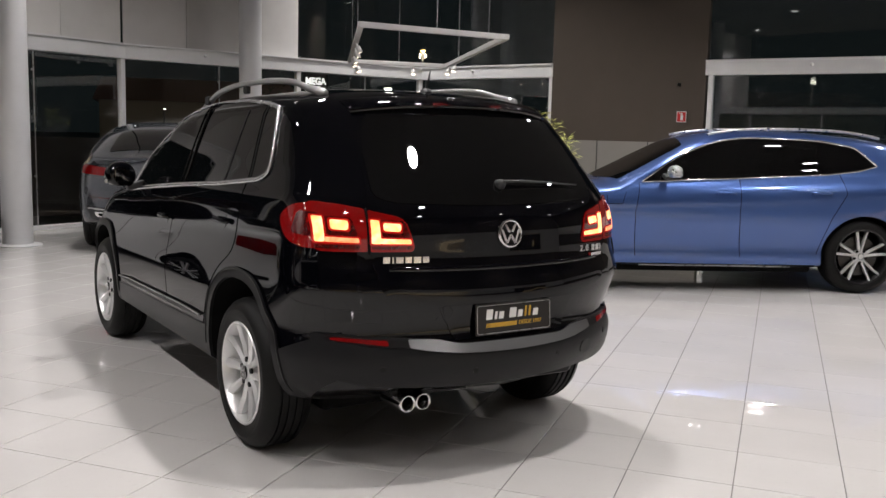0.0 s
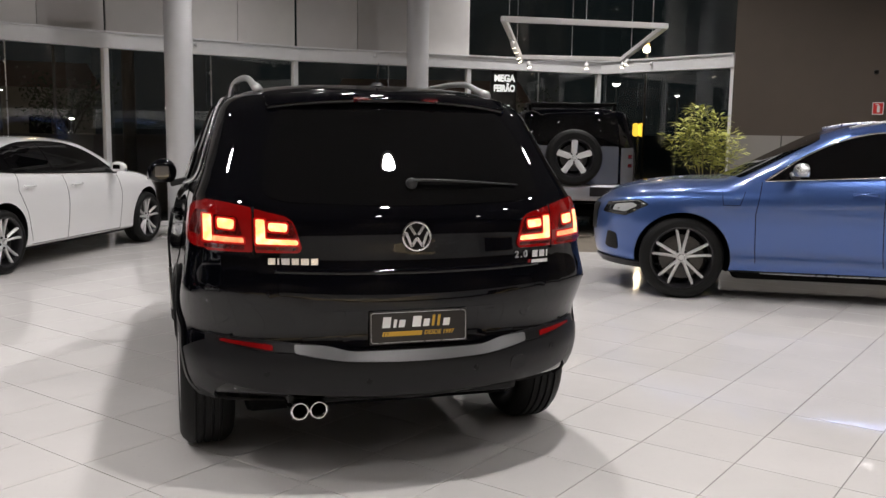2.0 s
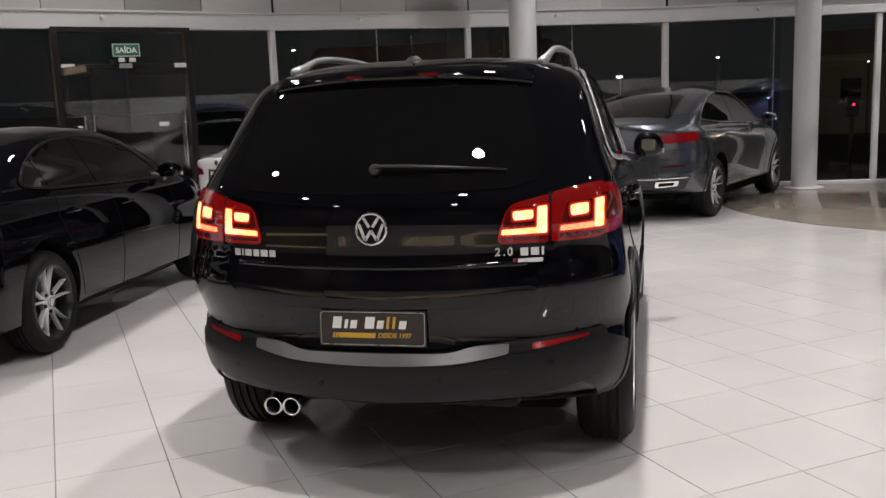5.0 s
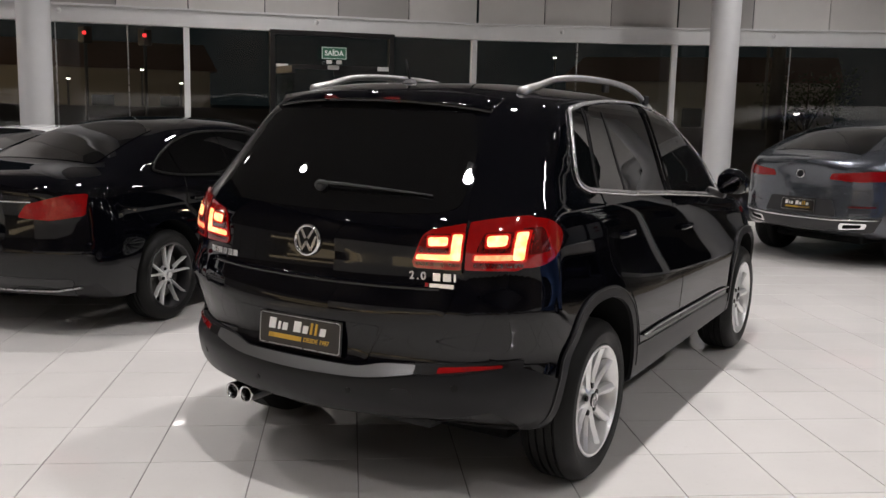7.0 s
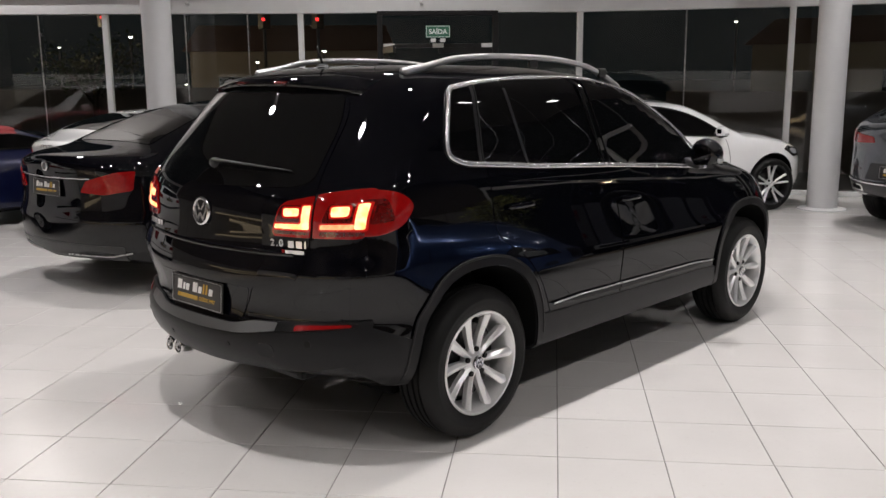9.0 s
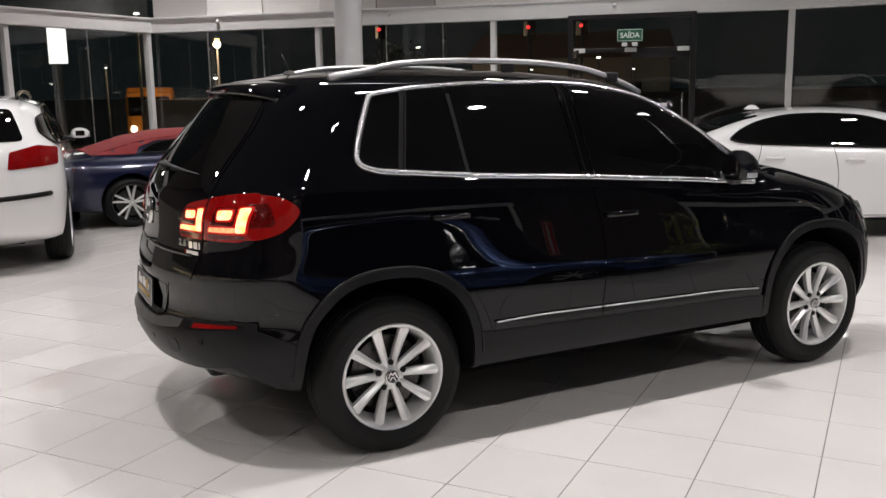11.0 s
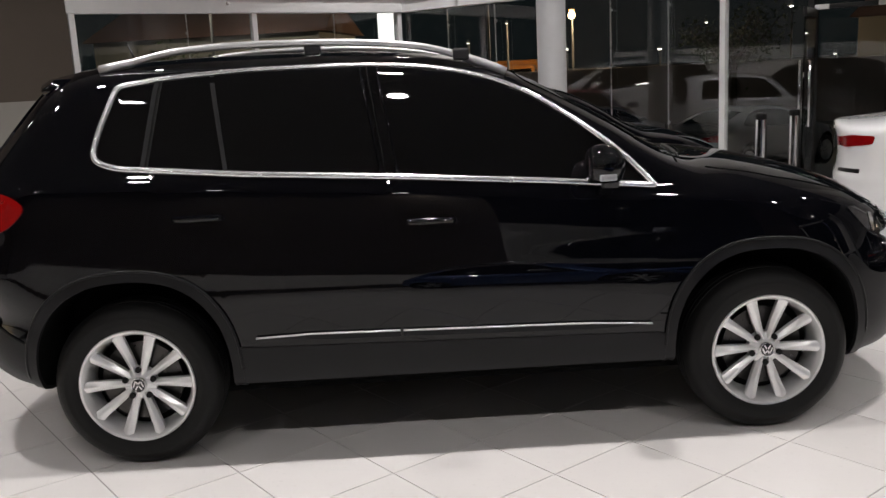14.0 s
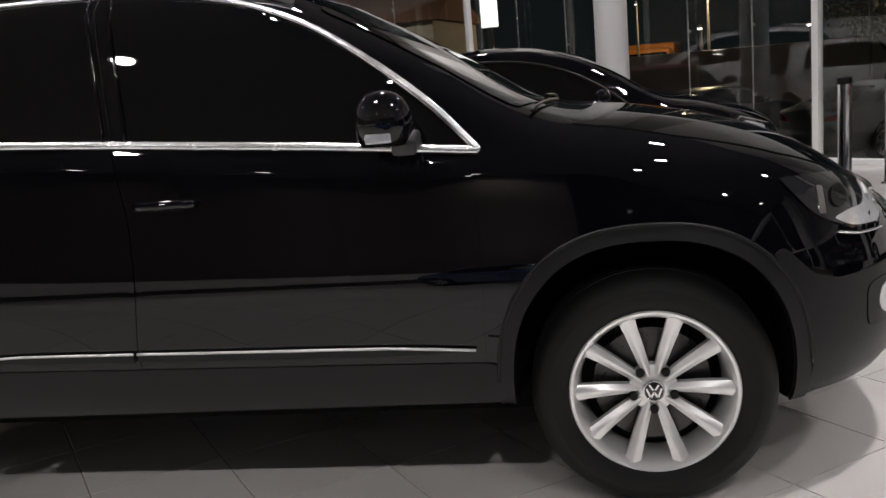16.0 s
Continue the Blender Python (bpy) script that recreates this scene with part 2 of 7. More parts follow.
# ---- car bodies ----
class Body:
    """A car body as half-width W(y, z) over its side view."""

    def __init__(self, c):
        self.c = c
        self.T, self.B = hermite(c["top"]), hermite(c["bottom"])
        self.R, self.F = hermite(c["rear"]), hermite(c["front"])
        self.S, self.belt = hermite(c["side"]), hermite(c["belt"])

    def W(self, y, z):
        c = self.c
        k = np.clip((z - 0.7) / 0.35, 0, 1)
        zz = z - (self.belt(y) - c["belt0"]) * k
        w = self.S(zz)
        T, B = self.T(y), self.B(y)
        h = c["cap"](y) if callable(c["cap"]) else c["cap"]
        q = np.clip((z - (T - h)) / h, 0, 1)
        w = w * (1 - q ** c.get("cn", 2.0)) ** (1 / c.get("cm", 3.0))
        q = np.clip((B + 0.07 - z) / 0.07, 0, 1)
        w = w * (1 - q ** 2) ** 0.4
        L, n, m = c["rc"](z) if callable(c["rc"]) else c["rc"]
        q = np.clip((self.R(z) + L - y) / L, 0, 1)
        w = w * (1 - q ** n) ** (1 / m)
        L, n, m = c["fc"]
        q = np.clip((y - self.F(z) + L) / L, 0, 1)
        w = w * (1 - q ** n) ** (1 / m)
        return w

    def cross(self, o, d, far, steps=90):
        """First way out of the body along rays from inside points o."""
        lo, hi = np.zeros(len(o)), np.full(len(o), far)
        done = np.zeros(len(o), bool)
        for s in range(1, steps + 1):
            k = far * s / steps
            p = o + d * k
            out = np.abs(p[:, 0]) >= self.W(p[:, 1], p[:, 2])
            hit = out & ~done
            hi[hit] = k
            lo[hit] = far * (s - 1) / steps
            done |= out
        for _ in range(18):
            mid = (lo + hi) / 2
            p = o + d * mid[:, None]
            out = np.abs(p[:, 0]) >= self.W(p[:, 1], p[:, 2])
            hi, lo = np.where(out, mid, hi), np.where(out, lo, mid)
        return o + d * ((lo + hi) / 2)[:, None]

    def normal(self, P, e=0.004):
        def f(p):
            return np.abs(p[:, 0]) - self.W(p[:, 1], p[:, 2])
        g = np.stack([np.sign(P[:, 0]) + (np.abs(P[:, 0]) < 1e-3) * 0.0,
                      (f(P + [0, e, 0]) - f(P - [0, e, 0])) / (2 * e), (f(P + [0, 0, e]) - f(P - [0, 0, e])) / (2 * e)], -1)
        return g / np.maximum(np.linalg.norm(g, axis=1), 1e-9)[:, None]

    def lay(self, view, q, side=1):
        """Surface points over 2D points of a view: side (y, z), rear or front (x, z), top (x, y)."""
        q = np.asarray(q, float)
        if view == "side":
            P = np.stack([side * self.W(q[:, 0], q[:, 1]), q[:, 0], q[:, 1]], -1)
            return P, self.normal(P)
        if view in ("rear", "front"):
            s = -1.0 if view == "rear" else 1.0
            o = np.stack([q[:, 0], np.full(len(q), self.c["mid"] if view == "front" else 0.25), q[:, 1]], -1)
            P = self.cross(o, np.array([[0, s, 0]]) * np.ones((len(q), 1)), 3.2 if view == "front" else 1.4, 120)
            e = 0.004
            dx = self.cross(o + [e, 0, 0], np.array([[0, s, 0]]) * np.ones((len(q), 1)), 3.2 if view == "front" else 1.4, 120)[:, 1] - P[:, 1]
            dz = self.cross(o + [0, 0, e], np.array([[0, s, 0]]) * np.ones((len(q), 1)), 3.2 if view == "front" else 1.4, 120)[:, 1] - P[:, 1]
            n = np.stack([-dx / e, np.ones(len(q)), -dz / e], -1) * s
            n[:, 0] *= 1
        else:
            o = np.stack([q[:, 0], q[:, 1], np.full(len(q), 0.6)], -1)
            up = np.array([[0, 0, 1.0]]) * np.ones((len(q), 1))
            P = self.cross(o, up, 1.4, 120)
            e = 0.006
            dx = self.cross(o + [e, 0, 0], up, 1.4, 120)[:, 2] - P[:, 2]
            dy = self.cross(o + [0, e, 0], up, 1.4, 120)[:, 2] - P[:, 2]
            n = np.stack([-dx / e, -dy / e, np.ones(len(q))], -1)
        return P, n / np.linalg.norm(n, axis=1)[:, None]

    def mesh(self, name, material, parent, nx=26, ny=110, nz=30, arches=None, label=""):
        c = self.c
        key, vs, fs = {}, [], []
        y0, y1 = c["rear_y"], c["front_y"]

        def vid(i, j, k):
            t = (i, j, k)
            if t not in key:
                key[t] = len(vs)
                a, b, g = 2 * i / nx - 1, j / ny, k / nz
                core = (0.45 * a, y0 + 0.35 + (y1 - y0 - 0.75) * b, 0.5 + 0.22 * g)
                outer = (1.15 * a, y0 - 0.3 + (y1 - y0 + 0.6) * b, 0.1 + c["roof"] * 1.12 * g)
                vs.append((core, outer))
            return key[t]
        for j in range(ny):
            for k in range(nz):
                fs.append((vid(nx, j, k), vid(nx, j + 1, k), vid(nx, j + 1, k + 1), vid(nx, j, k + 1)))
                fs.append((vid(0, j, k), vid(0, j, k + 1), vid(0, j + 1, k + 1), vid(0, j + 1, k)))
            for i in range(nx):
                fs.append((vid(i, j, nz), vid(i + 1, j, nz), vid(i + 1, j + 1, nz), vid(i, j + 1, nz)))
                fs.append((vid(i, j, 0), vid(i, j + 1, 0), vid(i + 1, j + 1, 0), vid(i + 1, j, 0)))
        for i in range(nx):
            for k in range(nz):
                fs.append((vid(i, 0, k), vid(i + 1, 0, k), vid(i + 1, 0, k + 1), vid(i, 0, k + 1)))
                fs.append((vid(i, ny, k), vid(i, ny, k + 1), vid(i + 1, ny, k + 1), vid(i + 1, ny, k)))
        V = np.array(vs)
        o, d = V[:, 0], V[:, 1] - V[:, 0]
        far = np.linalg.norm(d, axis=1).max()
        d = d / np.linalg.norm(d, axis=1)[:, None]
        P = self.cross(o, d, far, 140)
        ob = mesh_obj(name, P, fs, None, parent, True, label, mats=[material, M_WELL])
        if arches:
            cut = bmesh.new()
            for y, z, rx, rz, *e in arches:
                rim = oval(y, z, rx, rz, 0, 360 * 55 / 56, 55, *e)
                for s in (1, -1):
                    a, b = [[cut.verts.new((s * 0.86 + d, p, q)) for p, q in rim] for d in (-0.31, 0.31)]
                    cut.faces.new(a[::-1])
                    cut.faces.new(b)
                    for i in range(56):
                        j = (i + 1) % 56
                        cut.faces.new((a[i], a[j], b[j], b[i]))
            for f in cut.faces:
                f.material_index = 1
            cm = bpy.data.meshes.new("cut")
            cut.to_mesh(cm)
            cut.free()
            cm.materials.append(material)
            cm.materials.append(M_WELL)
            co = new("cut", cm)
            co.parent = parent
            bpy.context.view_layer.update()
            md = ob.modifiers.new("b", "BOOLEAN")
            md.object, md.operation, md.solver = co, "DIFFERENCE", "EXACT"
            me = bpy.data.meshes.new_from_object(ob.evaluated_get(bpy.context.evaluated_depsgraph_get()))
            ob.modifiers.clear()
            ob.data = me
            bpy.data.objects.remove(co)
            me.polygons.foreach_set("use_smooth", np.ones(len(me.polygons), dtype=bool))
            me.set_sharp_from_angle(angle=radians(38))
        return ob

    def patch(self, name, poly, view, material, parent, side=1, off=0.004, thick=0.006, step=0.05, label=""):
        q, tris = fill(poly, step)
        P, n = self.lay(view, q, side)
        A = P + n * off
        edges = {}
        for f in tris:
            for a, b in zip(f, f[1:] + f[:1]):
                edges[(a, b)] = 1
        rim = [(a, b) for a, b in edges if (b, a) not in edges]
        vs = [tuple(v) for v in A]
        fs = [tuple(f) for f in tris]
        base = {}
        for a, b in rim:
            for v in (a, b):
                if v not in base:
                    base[v] = (len(vs), len(vs) + 1)
                    vs.append(tuple(A[v]))
                    vs.append(tuple(A[v] - n[v] * thick))
            fs.append((base[a][0], base[a][1], base[b][1], base[b][0]))
        # turn faces outward
        tri = tris[len(tris) // 2]
        a, b, cc = (Vector(A[t]) for t in tri)
        if (b - a).cross(cc - a).dot(Vector(n[tri[0]])) < 0:
            fs = [f[::-1] for f in fs]
        return mesh_obj(name, vs, fs, material, parent, True, label)

    def line(self, name, pts, view, rx, material, parent, side=1, off=0.0, ry=None, step=0.04, closed=False, label="", taper=None):
        q = resample(pts, step, closed)
        P, n = self.lay(view, q, side)
        tp = None
        if taper:
            k = len(q)
            tp = [max(0.08, min(1, i / (k * taper), (k - 1 - i) / (k * taper))) for i in range(k)]
        return tube(name, P + n * off, rx, material, parent, ry, 8, [tuple(v) for v in n], closed, tp, label)

# ---- the showroom ----
def tile_mat():
    m = mat("glazed white floor tile", (0.70, 0.68, 0.66), rough=0.042, coat=0.0, spec=0.5, rough_vary=0.02, scale=2.2)
    nt = m.node_tree
    b = nt.nodes["Principled BSDF"]
    oi = nt.nodes.new("ShaderNodeObjectInfo")
    geo = nt.nodes.new("ShaderNodeNewGeometry")
    add = nt.nodes.new("ShaderNodeMath")
    add.operation = "ADD"
    nt.links.new(oi.outputs["Random"], add.inputs[0])
    nt.links.new(geo.outputs["Random Per Island"], add.inputs[1])
    fr = nt.nodes.new("ShaderNodeMath")
    fr.operation = "FRACT"
    nt.links.new(add.outputs[0], fr.inputs[0])
    pos = nt.nodes.new("ShaderNodeNewGeometry")
    st = nt.nodes.new("ShaderNodeTexNoise")
    st.inputs["Scale"].default_value, st.inputs["Detail"].default_value = 1.3, 6
    nt.links.new(pos.outputs["Position"], st.inputs["Vector"])
    fine = nt.nodes.new("ShaderNodeTexNoise")
    fine.inputs["Scale"].default_value, fine.inputs["Detail"].default_value = 45, 4
    nt.links.new(pos.outputs["Position"], fine.inputs["Vector"])
    mix = nt.nodes.new("ShaderNodeMix")
    mix.data_type = "RGBA"
    mix.inputs["A"].default_value, mix.inputs["B"].default_value = (0.630, 0.610, 0.593, 1), (0.660, 0.640, 0.624, 1)
    nt.links.new(fr.outputs[0], mix.inputs["Factor"])
    ramp = nt.nodes.new("ShaderNodeMapRange")
    ramp.inputs["From Min"].default_value, ramp.inputs["From Max"].default_value = 0.35, 0.7
    ramp.inputs["To Min"].default_value, ramp.inputs["To Max"].default_value = 1.02, 0.93
    nt.links.new(st.outputs["Fac"], ramp.inputs["Value"])
    r2 = nt.nodes.new("ShaderNodeMapRange")
    r2.inputs["From Min"].default_value, r2.inputs["From Max"].default_value = 0.62, 0.75
    r2.inputs["To Min"].default_value, r2.inputs["To Max"].default_value = 1.0, 0.93
    nt.links.new(fine.outputs["Fac"], r2.inputs["Value"])
    mul = nt.nodes.new("ShaderNodeMath")
    mul.operation = "MULTIPLY"
    nt.links.new(ramp.outputs[0], mul.inputs[0])
    nt.links.new(r2.outputs[0], mul.inputs[1])
    vm = nt.nodes.new("ShaderNodeVectorMath")
    vm.operation = "SCALE"
    nt.links.new(mix.outputs["Result"], vm.inputs[0])
    nt.links.new(mul.outputs[0], vm.inputs["Scale"])
    nt.links.new(vm.outputs[0], b.inputs["Base Color"])
    return m


M_TILE = tile_mat()
M_GROUT = mat("dirty grout", (0.20, 0.19, 0.178), rough=0.8, vary=0.45, scale=3)
M_TAUPE = mat("taupe polished floor", (0.23, 0.20, 0.165), rough=0.12, vary=0.18, scale=3, rough_vary=0.04)
M_BROWN = mat("brown painted wall", (0.074, 0.058, 0.045), rough=0.75, vary=0.08, scale=3, bump=0.15, bump_scale=220)
M_WAINS = mat("grey wall panel", (0.26, 0.245, 0.225), rough=0.6, vary=0.06, scale=4)
M_BEAM = mat("pale grey painted steel", (0.78, 0.78, 0.78), rough=0.45, vary=0.06, scale=5)
M_COL = mat("grey painted column", (0.62, 0.62, 0.63), rough=0.38, vary=0.05, scale=6, rough_vary=0.05)
M_CEIL = mat("dark ceiling", (0.10, 0.095, 0.09), rough=0.8, vary=0.1, scale=2)
M_BLINDS = [mat("grey blind", c, rough=0.7, vary=0.06, scale=5) for c in ((0.68, 0.66, 0.64), (0.58, 0.56, 0.545), (0.42, 0.405, 0.39), (0.74, 0.72, 0.70))]
M_ASPHALT = mat("night asphalt", (0.045, 0.045, 0.047), rough=0.8, vary=0.3, scale=2, bump=0.4, bump_scale=80)
M_FRAME = mat("black door frame", (0.012, 0.012, 0.013), rough=0.35, vary=0.1, scale=10)
M_LAMP = mat("lamp disc", (1, 1, 1), emit=34.0, ecolor=(1.0, 0.96, 0.90))


def pane_mat():
    m = bpy.data.materials.new("clear pane")
    m.use_nodes = True
    b = m.node_tree.nodes["Principled BSDF"]
    b.inputs["Base Color"].default_value = (0.80, 0.83, 0.83, 1)
    b.inputs["Roughness"].default_value = 0.0
    b.inputs["Transmission Weight"].default_value = 1.0
    b.inputs["IOR"].default_value = 1.58
    return m


M_PANE = pane_mat()

# floor tiles lie at 36.5 degrees to the car
TA, TS, TO = radians(36.5), 0.4475, (0.163, 0.170)
ROOM = [(-7.3, -3.08), (-10.3, 1.05), (-8.4, 3.05), (-6.6, 4.93), (-3.95, 7.70), (-1.57, 9.05), (1.17, 10.23), (4.15, 10.55), (6.7, 10.75), (7.63, 8.10), (8.75, 5.78), (10.3, 2.5), (11.6, -1.0), (11.6, -8.5), (-4.5, -8.5)]


def floor():
    g = 0.0022
    h = TS / 2 - g
    ca, sa = math.cos(TA), math.sin(TA)
    room = np.array(ROOM)
    cells = []
    for i in range(-40, 41):
        for j in range(-40, 41):
            u, v = TO[0] + (i + 0.5) * TS, TO[1] + (j + 0.5) * TS
            cells.append((u * ca - v * sa, u * sa + v * ca))
    cells = np.array(cells)
    grow = [tuple(np.array(p) * 1.06 - np.array((0.0, 0.05))) for p in ROOM]
    cells = cells[inside(grow, cells)]
    xs, ys = zip(*ROOM)
    base = bmesh.new()
    base.faces.new([base.verts.new((x, y, -0.004)) for x, y in [tuple(np.array(p) * 1.03) for p in ROOM]][::-1])
    bmesh.ops.reverse_faces(base, faces=base.faces[:])
    fl = part("floor", base, M_GROUT, None)
    tagged(fl, "glossy white ceramic tile floor with thin grey joints", "floor", kind="structure")
    bv = 0.0012
    tv = [(-h, -h, -0.004), (h, -h, -0.004), (h, h, -0.004), (-h, h, -0.004), (-h, -h, -bv), (h, -h, -bv), (h, h, -bv), (-h, h, -bv),
          (-h + bv, -h + bv, 0), (h - bv, -h + bv, 0), (h - bv, h - bv, 0), (-h + bv, h - bv, 0)]
    tf = [(0, 1, 5, 4), (1, 2, 6, 5), (2, 3, 7, 6), (3, 0, 4, 7), (4, 5, 9, 8), (5, 6, 10, 9), (6, 7, 11, 10), (7, 4, 8, 11), (8, 9, 10, 11)]
    near = np.hypot(cells[:, 0] - 1.2, cells[:, 1] - 0.0)
    order = np.argsort(near)
    tile = mesh_obj("tile", tv, tf, M_TILE, None, False)
    me = tile.data
    bpy.data.objects.remove(tile)
    for k in order[:295]:
        t = new("tile", me)
        t.parent = fl
        t.matrix_basis = pose(cells[k][0], cells[k][1], 0, 0, 0, 36.5)
    V, F = [], []
    for k in order[295:]:
        b = len(V)
        for x, y, z in tv[4:]:
            V.append((cells[k][0] + x * ca - y * sa, cells[k][1] + x * sa + y * ca, z))
        for f in tf[4:]:
            F.append(tuple(q - 4 + b for q in f))
    rest = mesh_obj("tiles_beyond", V, F, M_TILE, fl, False)
    tagged(rest, kind="stuff")


floor()

# round taupe display area
v, f = lathe([(0.0, 0.010), (2.985, 0.010), (2.995, 0.007), (2.995, 0.0005)], 96, "z")
tagged(mesh_obj("display_disc", v, f, M_TAUPE), "round polished taupe display area set in the floor", "floor", kind="structure").location = (4.8, 8.45, 0)

BEAM_Z, BEAM_H = 2.46, 0.20


def wall_run(name, a, b, z0, z1, material, thick=0.12, label="", cat="wall", out=0.0):
    ax, ay = a
    bx, by = b
    L = math.hypot(bx - ax, by - ay)
    ang = math.degrees(math.atan2(by - ay, bx - ax))
    nx, ny = -(by - ay) / L, (bx - ax) / L
    o = box(name, (L, thick, z1 - z0), ((ax + bx) / 2 + nx * (thick / 2 + out), (ay + by) / 2 + ny * (thick / 2 + out), (z0 + z1) / 2), material, None, ang)
    return tagged(o, label, cat, kind="structure")


def facade(i, a, b, mulls=(0, 1), rods=(), upper=True, low=True):
    """One stretch of the glass front between two plan points, seen from inside, going left to right."""
    L = math.hypot(b[0] - a[0], b[1] - a[1])
    ang = math.degrees(math.atan2(b[1] - a[1], b[0] - a[0]))
    w = tagged(new("window_%d" % i), "tall glass shopfront pane with grey steel frame, dark outside", "window", kind="structure")
    w.matrix_basis = pose(a[0], a[1], 0, 0, 0, ang)
    bm = bmesh.new()
    box_bm(bm, (L - 0.01, 0.010, BEAM_Z - 0.06), (L / 2, 0.06, BEAM_Z / 2 + 0.03))
    g = part("pane", bm, M_PANE, w)
    g.visible_shadow = False
    bm = bmesh.new()
    box_bm(bm, (L + 0.02, 0.16, BEAM_H), (L / 2, 0.06, BEAM_Z + BEAM_H / 2), None, 0.006)
    box_bm(bm, (L + 0.01, 0.20, 0.025), (L / 2, 0.05, BEAM_Z + BEAM_H + 0.0125))
    part("beam", bm, M_BEAM, w)
    bm = bmesh.new()
    box_bm(bm, (L, 0.10, 0.06), (L / 2, 0.06, 0.03), None, 0.004)
    part("bottom_rail", bm, M_BEAM, w)
    for t in mulls:
        bm = bmesh.new()
        box_bm(bm, (0.075, 0.10, BEAM_Z - 0.06), (L * t, 0.055, BEAM_Z / 2 + 0.03), None, 0.005)
        part("mullion", bm, M_BEAM, w)
    for t in rods:
        v2, f2 = lathe([(0.008, 0.06), (0.008, BEAM_Z)], 8, "z")
        r = mesh_obj("rod", v2, f2, M_SATIN, w)
        r.location = (L * t, -0.02, 0)
        bm = bmesh.new()
        for z in (0.75, 1.5, 2.2):
            box_bm(bm, (0.022, 0.05, 0.03), (L * t, 0.0, z), None, 0.004)
        part("rod_clamp", bm, M_SATIN, w)
    if upper:
        n = max(1, round(L / 0.95))
        for k in range(n):
            bm = bmesh.new()
            x0, x1 = L * k / n, L * (k + 1) / n
            box_bm(bm, (x1 - x0 - 0.012, 0.03, CEIL - BEAM_Z - BEAM_H - 0.03), ((x0 + x1) / 2, 0.085 + 0.008 * ((k * 7) % 3), (CEIL + BEAM_Z + BEAM_H) / 2 + 0.01))
            part("upper_panel", bm, M_BLINDS[(k * 5 + i * 3) % 4], w)
    else:
        bm = bmesh.new()
        box_bm(bm, (L - 0.01, 0.010, CEIL - BEAM_Z - BEAM_H), (L / 2, 0.06, (CEIL + BEAM_Z + BEAM_H) / 2))
        part("upper_pane", bm, M_PANE, w).visible_shadow = False
    # a small fixing on the beam
    bm = bmesh.new()
    bmesh.ops.create_uvsphere(bm, u_segments=10, v_segments=6, radius=0.03)
    bmesh.ops.translate(bm, verts=bm.verts, vec=(L * 0.42, -0.045, BEAM_Z + 0.13))
    part("beam_sensor", bm, M_BEAM, w)
    return w


R_ = ROOM
facade(1, R_[0], R_[1], (0.01, 0.5, 0.99), (0.3, 0.75), False)
facade(2, R_[1], R_[2], (0.99,), (0.35, 0.68))
facade(3, R_[2], R_[3], (0.99,), (0.4, 0.72))
facade(4, R_[3], R_[4], (0.99,), ())
facade(5, R_[4], R_[5], (0.99,), (0.5,))
facade(6, R_[5], R_[6], (0.99,), (0.5,))
facade(7, R_[6], R_[7], (0.99,), (0.5,))
facade(8, R_[7], R_[8], (0.99,), (0.5,), False)
facade(9, R_[8], R_[9], (0.99,), (), False)
facade(10, R_[10], R_[11], (0.02, 0.99), (), False)


def back_wall(i, a, b):
    wall_run("wall_%d" % i, a, b, 1.42, CEIL, M_BROWN, 0.14, "dark brown painted wall above grey panels")
    wall_run("wall_panel_%d" % i, a, b, 0.0, 1.42, M_WAINS, 0.16, "pale grey wall panelling", out=-0.025)
    L = math.hypot(b[0] - a[0], b[1] - a[1])
    ang = math.degrees(math.atan2(b[1] - a[1], b[0] - a[0]))
    n = int(L / 1.2)
    bm = bmesh.new()
    for k in range(1, n + 1):
        box_bm(bm, (0.012, 0.008, 1.42), (L * k / (n + 1), -0.028, 0.71))
    o = part("trim", bm, M_FRAME, None)
    tagged(o, "dark joints of the wall panels", "trim", kind="structure").matrix_basis = pose(a[0], a[1], 0, 0, 0, ang)


back_wall(1, R_[9], R_[10])


def pale_wall(i, a, b, z0=0.75, z1=1.85):
    wall_run("wall_%d" % i, a, b, z1, CEIL, M_BROWN, 0.14, "dark brown painted wall above a pale band")
    wall_run("wall_band_%d" % i, a, b, z0, z1, M_PALE, 0.14, "pale grey painted wall band", out=-0.01)
    wall_run("wall_panel_%d" % i, a, b, 0.0, z0, M_BROWN, 0.14, "dark brown wall base")


M_PALE = mat("pale grey painted wall", (0.78, 0.77, 0.76), rough=0.6, vary=0.05, scale=2)
pale_wall(5, R_[11], R_[12])
pale_wall(2, R_[12], R_[13])
pale_wall(7, R_[13], (2.6, -8.5), 0.3, 1.72)
pale_wall(3, (2.6, -8.5), (-1.6, -8.5), 0.3, 1.74)
pale_wall(6, (-1.6, -8.5), R_[14], 0.3, 1.76)
back_wall(4, R_[14], R_[0])

bm = bmesh.new()
bm.faces.new([bm.verts.new((x, y, CEIL)) for x, y in [tuple(np.array(p) * 1.05) for p in ROOM]])
r = bmesh.ops.extrude_face_region(bm, geom=bm.faces[:])
bmesh.ops.translate(bm, verts=[e for e in r["geom"] if isinstance(e, bmesh.types.BMVert)], vec=(0, 0, 0.15))
bmesh.ops.recalc_face_normals(bm, faces=bm.faces[:])
tagged(part("ceiling", bm, M_CEIL, None), "dark flat showroom ceiling", "ceiling", kind="structure")


